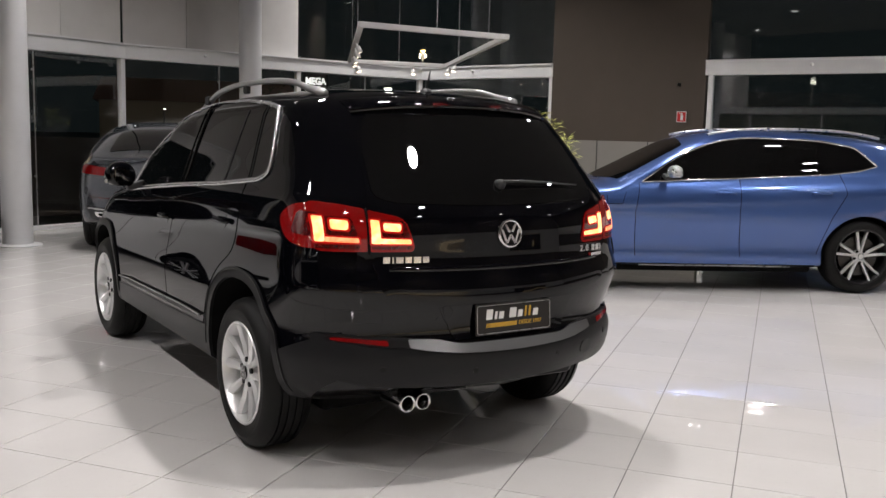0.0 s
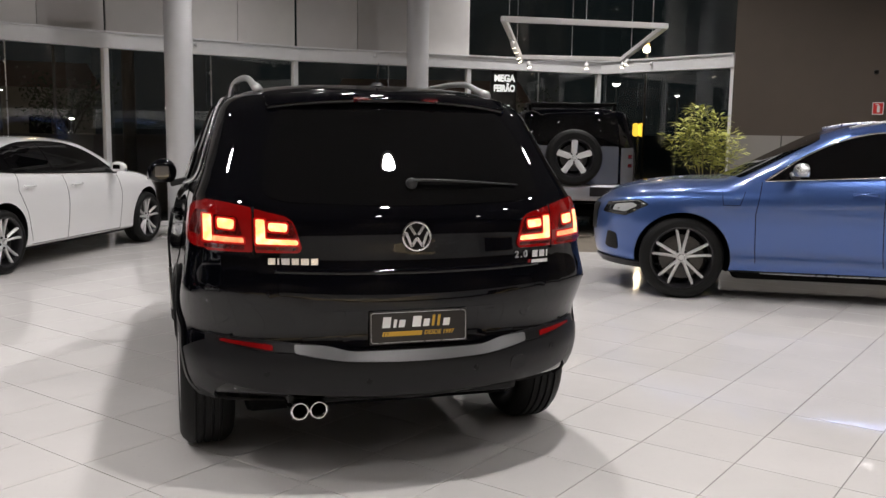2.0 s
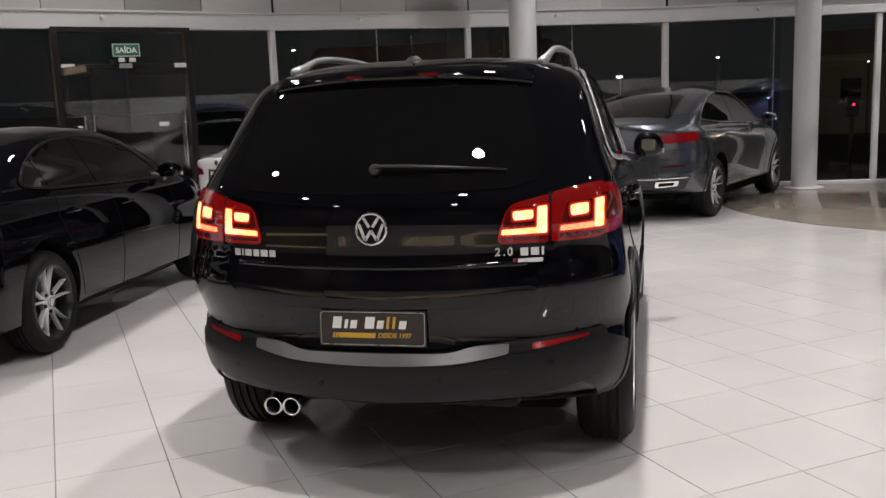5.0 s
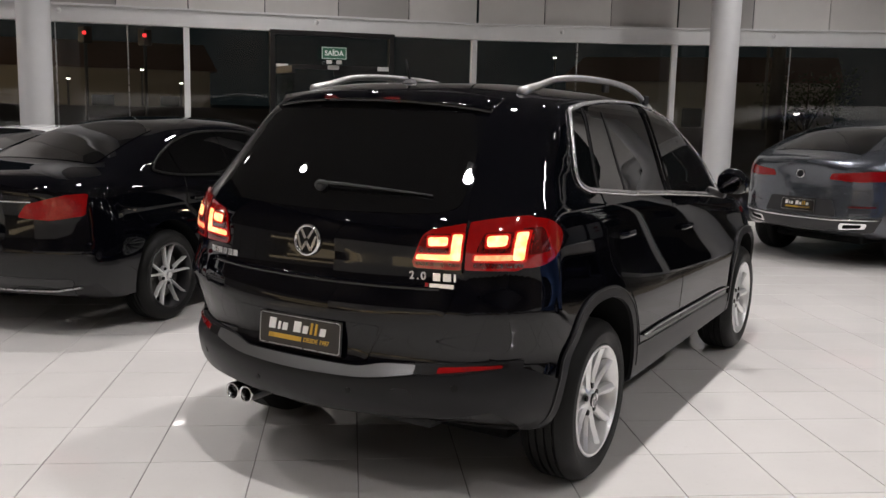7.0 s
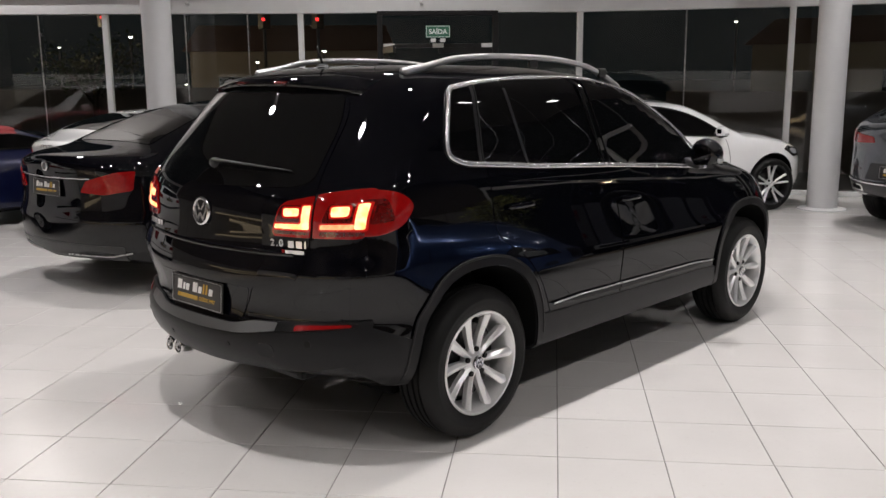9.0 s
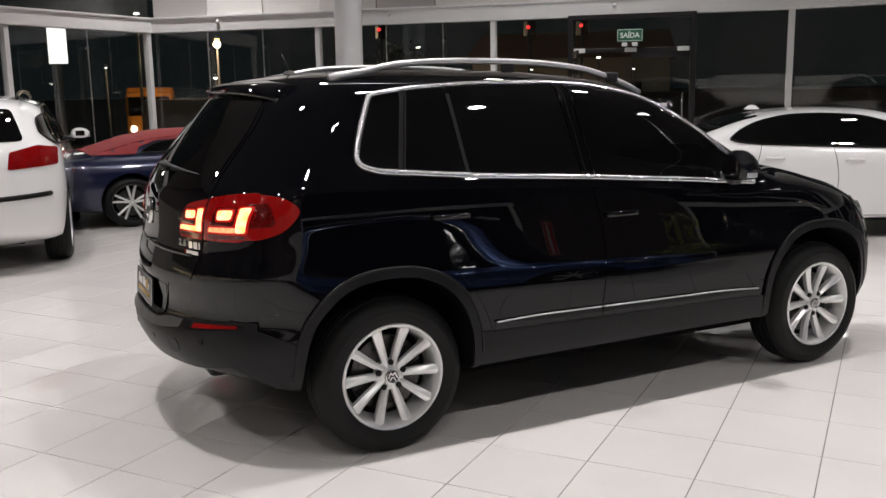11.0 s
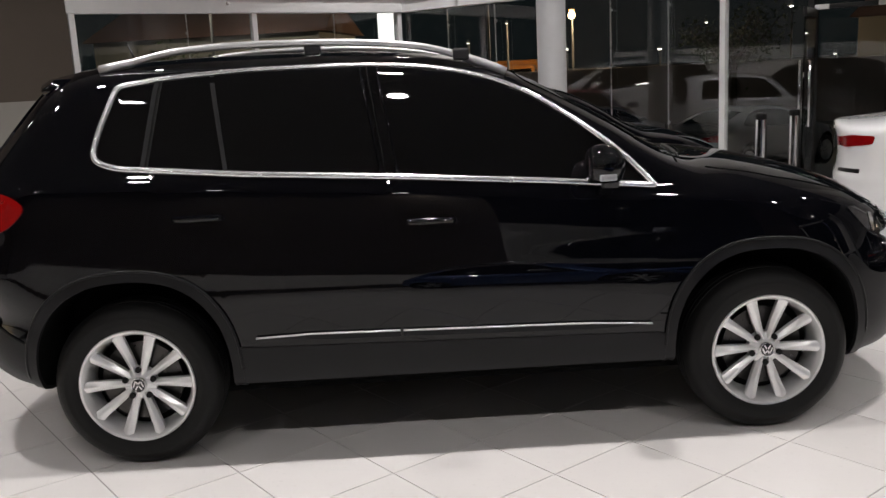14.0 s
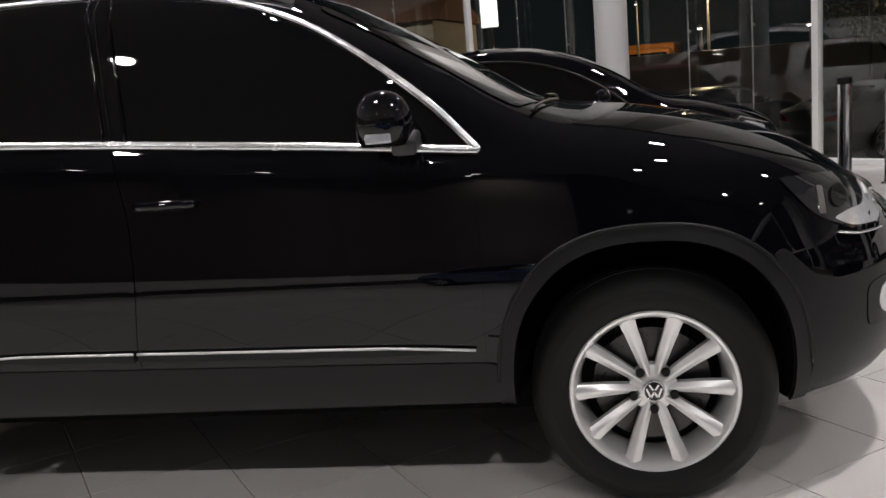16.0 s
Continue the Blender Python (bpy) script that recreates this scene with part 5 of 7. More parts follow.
def badge(B, car, z, view="rear", r=0.038, x=0.0):
    P, n = B.lay(view, [(x, z)])
    v, f = lathe([(0.0, 0.004), (r * 0.72, 0.005), (r * 0.8, 0.009), (r, 0.007), (r, 0.0)], 28, "z")
    b = mesh_obj("badge", v, f, M_CHROME, car)
    b.matrix_basis = pose(x, float(P[0][1]) - 0.003, z, 90, 0, 0)
    v, f = lathe([(0.0, 0.006), (r * 0.7, 0.007)], 24, "z")
    mesh_obj("badge_disc", v, f, M_DARKALLOY, b)


def at(x, y, yaw):
    return pose(x, y, 0, 0, 0, yaw)


SEDAN = dict(
    top=[(-1.3, 0.85), (-1.04, 1.025), (-0.85, 1.04), (-0.5, 1.075), (-0.2, 1.175), (0.2, 1.30), (0.6, 1.375), (1.0, 1.405), (1.35, 1.40), (1.7, 1.375), (2.0, 1.265), (2.35, 1.08), (2.5, 1.02), (2.8, 0.98), (3.2, 0.90), (3.5, 0.78), (3.8, 0.5)],
    bottom=[(-1.3, 0.34), (-0.9, 0.27), (-0.4, 0.18), (2.5, 0.18), (3.8, 0.20)],
    rear=[(0.12, -0.82), (0.26, -0.98), (0.42, -1.05), (0.55, -1.06), (0.62, -1.03), (0.75, -1.02), (0.9, -1.035), (1.0, -1.06), (1.07, -1.045), (1.2, -0.85)],
    front=[(0.12, 3.35), (0.25, 3.58), (0.4, 3.65), (0.6, 3.64), (0.75, 3.60), (0.9, 3.45), (1.1, 3.2)],
    side=[(0.12, 0.78), (0.22, 0.865), (0.45, 0.900), (0.65, 0.913), (0.78, 0.908), (0.88, 0.890), (0.96, 0.855), (1.02, 0.80), (1.18, 0.72), (1.33, 0.635), (1.42, 0.57), (1.5, 0.5)],
    belt=[(-1.2, 1.03), (0.0, 1.01), (1.2, 0.975), (2.3, 0.93), (3.7, 0.90)], belt0=0.98, cap=0.10, cn=2.0, cm=3.2, rc=(0.60, 2.3, 2.3), fc=(0.85, 2.2, 2.2),
    mid=1.5, rear_y=-1.06, front_y=3.65, roof=1.44)
S_RING = [(-0.04, 1.085, 0.03), (0.06, 1.055, 0.05), (0.3, 1.03, 0), (1.1, 0.995, 0), (2.2, 0.955, 0.02), (2.02, 1.09, 0.1), (1.75, 1.228, 0.2), (1.42, 1.318, 0.2), (1.0, 1.345, 0.2), (0.6, 1.332, 0.2), (0.28, 1.265, 0.1), (0.06, 1.17, 0.08)]
S_POSTS = [((0.30, 1.03), (0.22, 1.24), 0.014), ((1.02, 1.0), (0.93, 1.342), 0.035)]
S_DOORS = [[(0.30, 1.03), (0.24, 0.85), (0.36, 0.62), (0.46, 0.30)], [(1.06, 1.0), (1.10, 0.7), (1.09, 0.26)], [(2.15, 0.96), (2.20, 0.7), (2.18, 0.26)], [(0.46, 0.26), (2.18, 0.26)]]
S_SCREEN = [(-0.62, 2.28), (-0.3, 2.36), (0.3, 2.36), (0.62, 2.28), (0.47, 1.66), (0.0, 1.58), (-0.47, 1.66)]
S_RGLASS = [(-0.52, -0.36), (0.52, -0.36), (0.45, 0.36), (-0.45, 0.36)]


def white_extra(B, car):
    badge(B, car, 0.97, r=0.035)
    v, f = lathe([(0.0, 0.05), (0.02, 0.045), (0.05, 0.0)], 12, "z")
    a = mesh_obj("roof_aerial", v, f, M_WHITE, car)
    a.matrix_basis = Matrix.Translation((0, 0.42, 1.385)) @ Matrix.Diagonal((0.6, 2.0, 1.0, 1))
    for s in (1, -1):
        B.patch("bumper_slot", rounded([(s * 0.45, 0.62), (s * 0.78, 0.64), (s * 0.78, 0.60), (s * 0.45, 0.59)], 0.01), "rear", M_RUBBLACK, car, off=0.004, thick=0.006, step=0.06)


WSED = dict(SEDAN, rear=[(z, y * 0.85) for z, y in SEDAN["rear"]], top=[(y * 0.87 if y < 0 else y, z) for y, z in SEDAN["top"]], rear_y=-0.90)
make_car("sedan", "white four-door sedan with two-tone alloy wheels", WSED, at(-3.105, 5.615, -29.0) @ Matrix.Scale(0.93, 4), M_WHITE, 2.85, 0.335, 0.258, 0.235, 0.795, 5, True, M_ALLOY, M_DARKALLOY,
         S_RING, S_POSTS, M_RUBBLACK, S_DOORS, [(0.42, 0.885), (1.27, 0.86)],
         [(0.36, 0.825), (0.38, 0.89), (0.70, 0.93), (0.84, 0.93), (0.84, 0.855), (0.6, 0.815)], None, S_RGLASS, "top", S_SCREEN, 0.83,
         [(3.02, 0.78), (3.10, 0.82), (3.42, 0.76), (3.45, 0.68), (3.2, 0.68)], (0.98, 2.02, 1.03), M_WHITE,
         diffuser=[(-0.62, 0.30), (0.62, 0.30), (0.70, 0.46), (0.5, 0.50), (-0.5, 0.50), (-0.70, 0.46)], tips=((-0.55, 0.38), (0.55, 0.38)), extra=white_extra, w_in=0.02, w_out=0.03)


def black_extra(B, car):
    badge(B, car, 0.985, r=0.04)
    B.line("boot_chrome", [(-0.5, 0.905), (0, 0.90), (0.5, 0.905)], "rear", 0.007, M_CHROME, car, off=0.004)
    for s in (1, -1):
        B.line("bumper_chrome", [(s * 0.2, 0.315), (s * 0.65, 0.325), (s * 0.78, 0.35)], "rear", 0.006, M_SATIN, car, off=0.01)


def sq(y):
    """Lengthwise proportions of the shorter black sedan."""
    return y * 1.0 if y < 0 else (y * 0.958 if y < 2.84 else 2.72 + (y - 2.84) * 0.86)


def sqs(pts):
    return [(sq(p[0]), *p[1:]) for p in pts]


BSED = dict(SEDAN, rear=[(z, sq(y)) for z, y in ((0.12, -0.82), (0.26, -0.96), (0.42, -1.02), (0.58, -1.035), (0.66, -1.01), (0.8, -1.0), (0.9, -1.005), (0.98, -1.01), (1.05, -0.98), (1.2, -0.8))],
            front=[(z, sq(y)) for z, y in SEDAN["front"]], bottom=sqs(SEDAN["bottom"]), belt=sqs(SEDAN["belt"]),
            top=sqs([(-1.3, 0.8), (-1.0, 1.05), (-0.85, 1.08), (-0.45, 1.12), (-0.15, 1.22), (0.25, 1.345), (0.65, 1.42), (1.05, 1.445), (1.4, 1.435), (1.75, 1.37), (2.05, 1.255), (2.4, 1.07), (2.55, 1.02), (2.85, 0.98), (3.2, 0.90), (3.5, 0.78), (3.8, 0.5)]),
            side=[(0.12, 0.78), (0.22, 0.865), (0.40, 0.902), (0.52, 0.912), (0.62, 0.910), (0.72, 0.900), (0.80, 0.886), (0.88, 0.868), (0.96, 0.838), (1.02, 0.79), (1.18, 0.715), (1.33, 0.635), (1.42, 0.57), (1.5, 0.5)],
            rc=(0.52, 2.4, 2.1), rear_y=sq(-1.035), front_y=sq(3.65))
make_car("sedan", "glossy black four-door sedan with five-spoke wheels", BSED, at(-3.547, 0.881, 5.0) @ Matrix.Diagonal((0.97, 0.89, 0.98, 1)), M_BLACK, 2.72, 0.33, 0.235, 0.235, 0.79, 5, True, M_ALLOY, M_DARKALLOY,
         sqs(S_RING), [(((sq(a[0])), a[1]), (sq(b[0]), b[1]), w) for a, b, w in S_POSTS], M_RUBBLACK, [sqs(d) for d in S_DOORS], [(0.40, 0.87), (1.22, 0.845)],
         [(0.40, 0.80), (0.46, 0.885), (0.70, 0.955), (0.80, 0.965), (0.80, 0.82), (0.62, 0.785)], None, S_RGLASS, "top", [(x, sq(y)) for x, y in S_SCREEN], 0.82,
         sqs([(2.95, 0.80), (3.05, 0.84), (3.4, 0.76), (3.42, 0.66), (3.15, 0.68)]), (0.97, 1.87, 1.03), M_BLACK,
         diffuser=[(-0.72, 0.28), (0.72, 0.28), (0.75, 0.40), (-0.75, 0.40)], extra=black_extra, w_in=0.017, w_out=0.014)


# ---- blue SUV ----
BLUE = dict(
    top=[(-1.3, 1.00), (-0.93, 1.33), (-0.85, 1.44), (-0.5, 1.545), (0.0, 1.61), (0.6, 1.648), (1.0, 1.65), (1.35, 1.62), (1.6, 1.55), (1.9, 1.40), (2.25, 1.21), (2.5, 1.10), (2.8, 1.085), (3.2, 1.035), (3.45, 0.965), (3.65, 0.82), (3.8, 0.6)],
    bottom=[(-1.3, 0.38), (-0.9, 0.34), (-0.4, 0.22), (2.9, 0.22), (3.9, 0.22)],
    rear=[(0.2, -0.78), (0.4, -0.92), (0.6, -0.97), (0.8, -0.95), (1.0, -0.93), (1.2, -0.89), (1.4, -0.77), (1.55, -0.65), (1.7, -0.55)],
    front=[(0.15, 3.45), (0.26, 3.60), (0.4, 3.66), (0.6, 3.68), (0.8, 3.67), (0.94, 3.60), (1.1, 3.35)],
    side=[(0.18, 0.80), (0.28, 0.90), (0.36, 0.925), (0.44, 0.912), (0.6, 0.925), (0.75, 0.945), (0.88, 0.945), (0.97, 0.925), (1.04, 0.88), (1.10, 0.835), (1.25, 0.785), (1.45, 0.70), (1.58, 0.63), (1.7, 0.55)],
    belt=[(-1.2, 1.20), (0.0, 1.165), (1.2, 1.11), (2.3, 1.06), (3.8, 1.0)], belt0=1.05, cap=0.12, cn=2.0, cm=3.2, rc=(0.65, 2.2, 2.2), fc=(0.9, 2.2, 2.2),
    mid=1.5, rear_y=-0.97, front_y=3.68, roof=1.655)


def blue_extra(B, car):
    for s in (1, -1):
        rail = [(s * 0.60, -0.25 + 1.75 * t, 1.585 + 0.075 * (1 - abs(2 * t - 1) ** 3)) for t in np.linspace(0, 1, 20)]
        tube("roof_rail", rail, 0.016, M_SATIN, car, 0.014)
        B.patch("bumper_vent", rounded([(3.42, 0.40), (3.44, 0.56), (3.52, 0.58), (3.54, 0.42)], 0.03), "side", M_RUBBLACK, car, s, 0.005, 0.008, 0.04)
        B.patch("front_splitter", rounded([(3.05, 0.265), (3.05, 0.31), (3.62, 0.33), (3.62, 0.27)], 0.01), "side", M_RUBBLACK, car, s, 0.02, 0.03, 0.06)
        B.patch("lamp_mask", rounded([(3.30, 0.80), (3.34, 0.825), (3.48, 0.79), (3.50, 0.755), (3.38, 0.765)], 0.02), "side", M_GLASS, car, s, 0.008, 0.008, 0.04)
        B.line("sill_strip", [(0.7, 0.275), (2.2, 0.275)], "side", 0.007, M_SATIN, car, s, 0.01)
        seam(B, car, [(2.36, 1.0), (2.40, 0.88), (2.54, 0.88), (2.55, 1.0)], "side", s, 0.003, 0.0, "charging_flap_gap")
    B.patch("grille", rounded([(-0.34, 0.56), (0.34, 0.56), (0.37, 0.82), (-0.37, 0.82)], 0.04), "front", M_RUBBLACK, car, off=0.005, thick=0.01, step=0.06)


LOW = 0.955  # the blue car is a little lower than its kind


def from_wheels(fx, fy, rx, ry, half, side):
    """Pose from the hubs of one side (its outer wheel faces)."""
    d = Vector((fx - rx, fy - ry)).normalized()
    rt = Vector((d.y, -d.x))
    p = Vector((rx, ry)) - rt * half * side
    return at(p.x, p.y, math.degrees(math.atan2(-d.x, d.y)))


blue = make_car("suv", "metallic blue SUV with silver mirrors and two-tone wheels", BLUE, from_wheels(3.40, 2.66, 5.90, 1.24, 0.90, -1) @ Matrix.Diagonal((1, 1, LOW, 1)), M_BLUE, 2.865, 0.365, 0.268, 0.255, 0.80, 5, True, M_ALLOY, M_DARKALLOY,
         [(-0.14, 1.300, 0.02), (0.05, 1.245, 0.06), (0.4, 1.200, 0.1), (1.21, 1.150, 0), (2.20, 1.094, 0.02), (2.0, 1.238, 0.1), (1.82, 1.352, 0.2), (1.62, 1.450, 0.2), (1.40, 1.522, 0.2), (1.10, 1.558, 0.2), (0.42, 1.545, 0.2), (0.07, 1.485, 0.06)],
         [((0.50, 1.19), (0.40, 1.545), 0.026), ((1.22, 1.145), (1.15, 1.558), 0.042)], M_CHROME,
         [[(0.24, 1.215), (0.20, 1.02), (0.34, 0.76), (0.46, 0.40)], [(1.24, 1.14), (1.25, 0.8), (1.22, 0.36)], [(2.22, 1.09), (2.27, 0.8), (2.25, 0.36)]], [(0.46, 1.020), (1.40, 1.000)],
         [(0.55, 0.85), (0.62, 1.25), (0.72, 1.3), (0.80, 1.05), (0.86, 0.95), (0.84, 0.85)], None, [(-0.55, 1.2), (0.55, 1.2), (0.47, 1.52), (-0.47, 1.52)], "rear",
         [(-0.64, 2.38), (0, 2.48), (0.64, 2.38), (0.52, 1.72), (0, 1.62), (-0.52, 1.72)], 0.85,
         [(3.16, 0.86), (3.24, 0.90), (3.52, 0.85), (3.57, 0.75), (3.36, 0.74)], (1.03, 1.93, 1.205), M_SATIN,
         lower=[(0.44, 0.215), (0.44, 0.285), (2.43, 0.285), (2.43, 0.215)], arch=(0.41, 0.415), extra=blue_extra, w_in=0.027, w_out=0.026)
for ob in blue.children:
    if ob.name.startswith("wheel"):
        ob.matrix_basis = Matrix.Diagonal((1, 1, 1 / LOW, 1)) @ ob.matrix_basis

# ---- grey coupe SUV ----
COUPE = dict(
    top=[(-1.3, 0.98), (-1.0, 1.16), (-0.8, 1.205), (-0.45, 1.33), (0.0, 1.47), (0.4, 1.55), (0.8, 1.60), (1.2, 1.60), (1.55, 1.53), (1.9, 1.38), (2.25, 1.20), (2.45, 1.12), (2.8, 1.07), (3.2, 0.99), (3.5, 0.87), (3.9, 0.55)],
    bottom=[(-1.3, 0.42), (-0.9, 0.38), (-0.4, 0.28), (2.9, 0.27), (3.8, 0.24)],
    rear=[(0.2, -0.80), (0.4, -0.96), (0.55, -1.0), (0.7, -0.98), (0.85, -0.97), (1.0, -0.985), (1.14, -1.02), (1.24, -0.9), (1.4, -0.6)],
    front=[(0.15, 3.30), (0.3, 3.48), (0.5, 3.53), (0.8, 3.50), (0.95, 3.40), (1.1, 3.1)],
    side=[(0.18, 0.80), (0.28, 0.89), (0.5, 0.925), (0.75, 0.945), (0.9, 0.935), (1.0, 0.90), (1.08, 0.83), (1.25, 0.75), (1.42, 0.67), (1.55, 0.59), (1.65, 0.5)],
    belt=[(-1.2, 1.12), (0.0, 1.10), (1.2, 1.06), (2.3, 1.01), (3.7, 0.97)], belt0=1.06, cap=0.11, cn=2.0, cm=3.2, rc=(0.65, 2.1, 2.2), fc=(0.85, 2.2, 2.2),
    mid=1.5, rear_y=-1.0, front_y=3.53, roof=1.60)


def coupe_extra(B, car):
    badge(B, car, 1.0, r=0.05)
    B.patch("rear_diffuser", rounded([(-0.74, 0.40), (0.74, 0.40), (0.82, 0.57), (0.5, 0.545), (-0.5, 0.545), (-0.82, 0.57)], 0.03), "rear", M_PLASTIC, car, off=0.005, thick=0.01, step=0.05)
    B.line("bumper_chrome", [(-0.78, 0.545), (-0.4, 0.525), (0.4, 0.525), (0.78, 0.545)], "rear", 0.012, M_CHROME, car, off=0.006)
    for s in (1, -1):
        B.patch("exhaust_trim", rounded([(s * 0.44, 0.425), (s * 0.68, 0.445), (s * 0.70, 0.505), (s * 0.46, 0.495)], 0.02), "rear", M_CHROME, car, off=0.012, thick=0.02, step=0.05)
        B.patch("exhaust_mouth", rounded([(s * 0.48, 0.440), (s * 0.64, 0.455), (s * 0.655, 0.488), (s * 0.495, 0.480)], 0.015), "rear", M_WELL, car, off=0.0145, thick=0.006, step=0.05)
        B.patch("bumper_reflector", rounded([(s * 0.52, 0.675), (s * 0.76, 0.69), (s * 0.76, 0.67), (s * 0.52, 0.66)], 0.01), "rear", M_REDDEEP, car, off=0.006, thick=0.01, step=0.06)
        for y in (0.0, 2.87):
            B.patch("arch_flare", oval(y, 0.375, 0.445, 0.465, -8, 188, 30) + oval(y, 0.375, 0.405, 0.415, 188, -8, 30), "side", M_GREY, car, s, 0.008, 0.012, 0.04)
    B.patch("plate_recess", rounded([(-0.42, 0.56), (0.42, 0.56), (0.36, 0.74), (-0.36, 0.74)], 0.03), "rear", M_PLASTIC, car, off=0.004, thick=0.006, step=0.06)


KY = 0.90
coupe = make_car("suv", "grey metallic coupe SUV with slim red tail lamps", COUPE, from_wheels(2.628, 9.53, 1.69, 7.12, 0.87, 1) @ Matrix.Diagonal((0.95, KY, 0.95, 1)), M_GREY, 2.87, 0.36, 0.25, 0.255, 0.79, 5, True, M_ALLOY, M_DARKALLOY,
         [(-0.35, 1.20, 0.03), (0.2, 1.15, 0), (1.1, 1.11, 0), (2.22, 1.06, 0.02), (2.0, 1.22, 0.1), (1.7, 1.40, 0.2), (1.4, 1.49, 0.2), (1.0, 1.52, 0.2), (0.6, 1.50, 0.2), (0.2, 1.42, 0.2), (-0.1, 1.32, 0.2)],
         [((0.2, 1.14), (0.12, 1.38), 0.016), ((1.05, 1.11), (0.98, 1.52), 0.035)], M_CHROME,
         [[(0.24, 1.14), (0.2, 0.95), (0.4, 0.72), (0.48, 0.38)], [(1.12, 1.1), (1.14, 0.8), (1.12, 0.36)], [(2.2, 1.05), (2.22, 0.8), (2.2, 0.36)]], [(0.42, 0.99), (1.33, 0.96)],
         [(0.32, 0.955), (0.34, 1.02), (0.75, 1.06), (0.86, 1.05), (0.86, 0.96), (0.6, 0.94)], [(-0.82, 0.965), (-0.82, 1.055), (-0.62, 1.07), (-0.62, 1.0)], [(-0.54, -0.66), (0.54, -0.66), (0.46, 0.12), (-0.46, 0.12)], "top",
         [(-0.64, 2.32), (0, 2.4), (0.64, 2.32), (0.5, 1.66), (0, 1.58), (-0.5, 1.66)], 0.655,
         [(3.0, 0.86), (3.1, 0.9), (3.38, 0.82), (3.38, 0.74), (3.15, 0.74)], (1.02, 1.98, 1.14), M_GREY,
         lower=[(0.46, 0.28), (0.46, 0.36), (2.42, 0.36), (2.42, 0.28)], trim=M_SATIN, arch=(0.405, 0.415), extra=coupe_extra, w_in=0.014, w_out=0.012)
for ob in coupe.children:
    if ob.name.startswith("wheel"):
        ob.matrix_basis = ob.matrix_basis @ Matrix.Diagonal((1, 0.95 / KY, 1, 1))

# ---- boxy off-roader ----
BOXY = dict(
    top=[(-1.1, 1.62), (-0.8, 1.74), (-0.3, 1.77), (0.5, 1.78), (1.3, 1.76), (1.6, 1.71), (1.95, 1.42), (2.15, 1.27), (2.4, 1.22), (3.0, 1.19), (3.3, 1.12), (3.6, 0.8)],
    bottom=[(-1.1, 0.52), (-0.6, 0.45), (0.0, 0.38), (2.6, 0.38), (3.5, 0.45)],
    rear=[(0.3, -0.70), (0.5, -0.82), (0.7, -0.86), (1.2, -0.85), (1.6, -0.80), (1.9, -0.72), (2.0, -0.68)],
    front=[(0.3, 3.2), (0.6, 3.38), (1.0, 3.38), (1.15, 3.3), (1.3, 3.1)],
    side=[(0.3, 0.80), (0.45, 0.87), (0.8, 0.90), (1.1, 0.90), (1.2, 0.885), (1.35, 0.835), (1.6, 0.775), (1.85, 0.71), (2.0, 0.66)],
    belt=[(-1.2, 1.25), (3.6, 1.25)], belt0=1.25, cap=0.10, cn=2.4, cm=4.0, rc=(0.30, 2.2, 2.6), fc=(0.40, 2.2, 2.6), mid=1.4, rear_y=-0.86, front_y=3.38, roof=1.78)


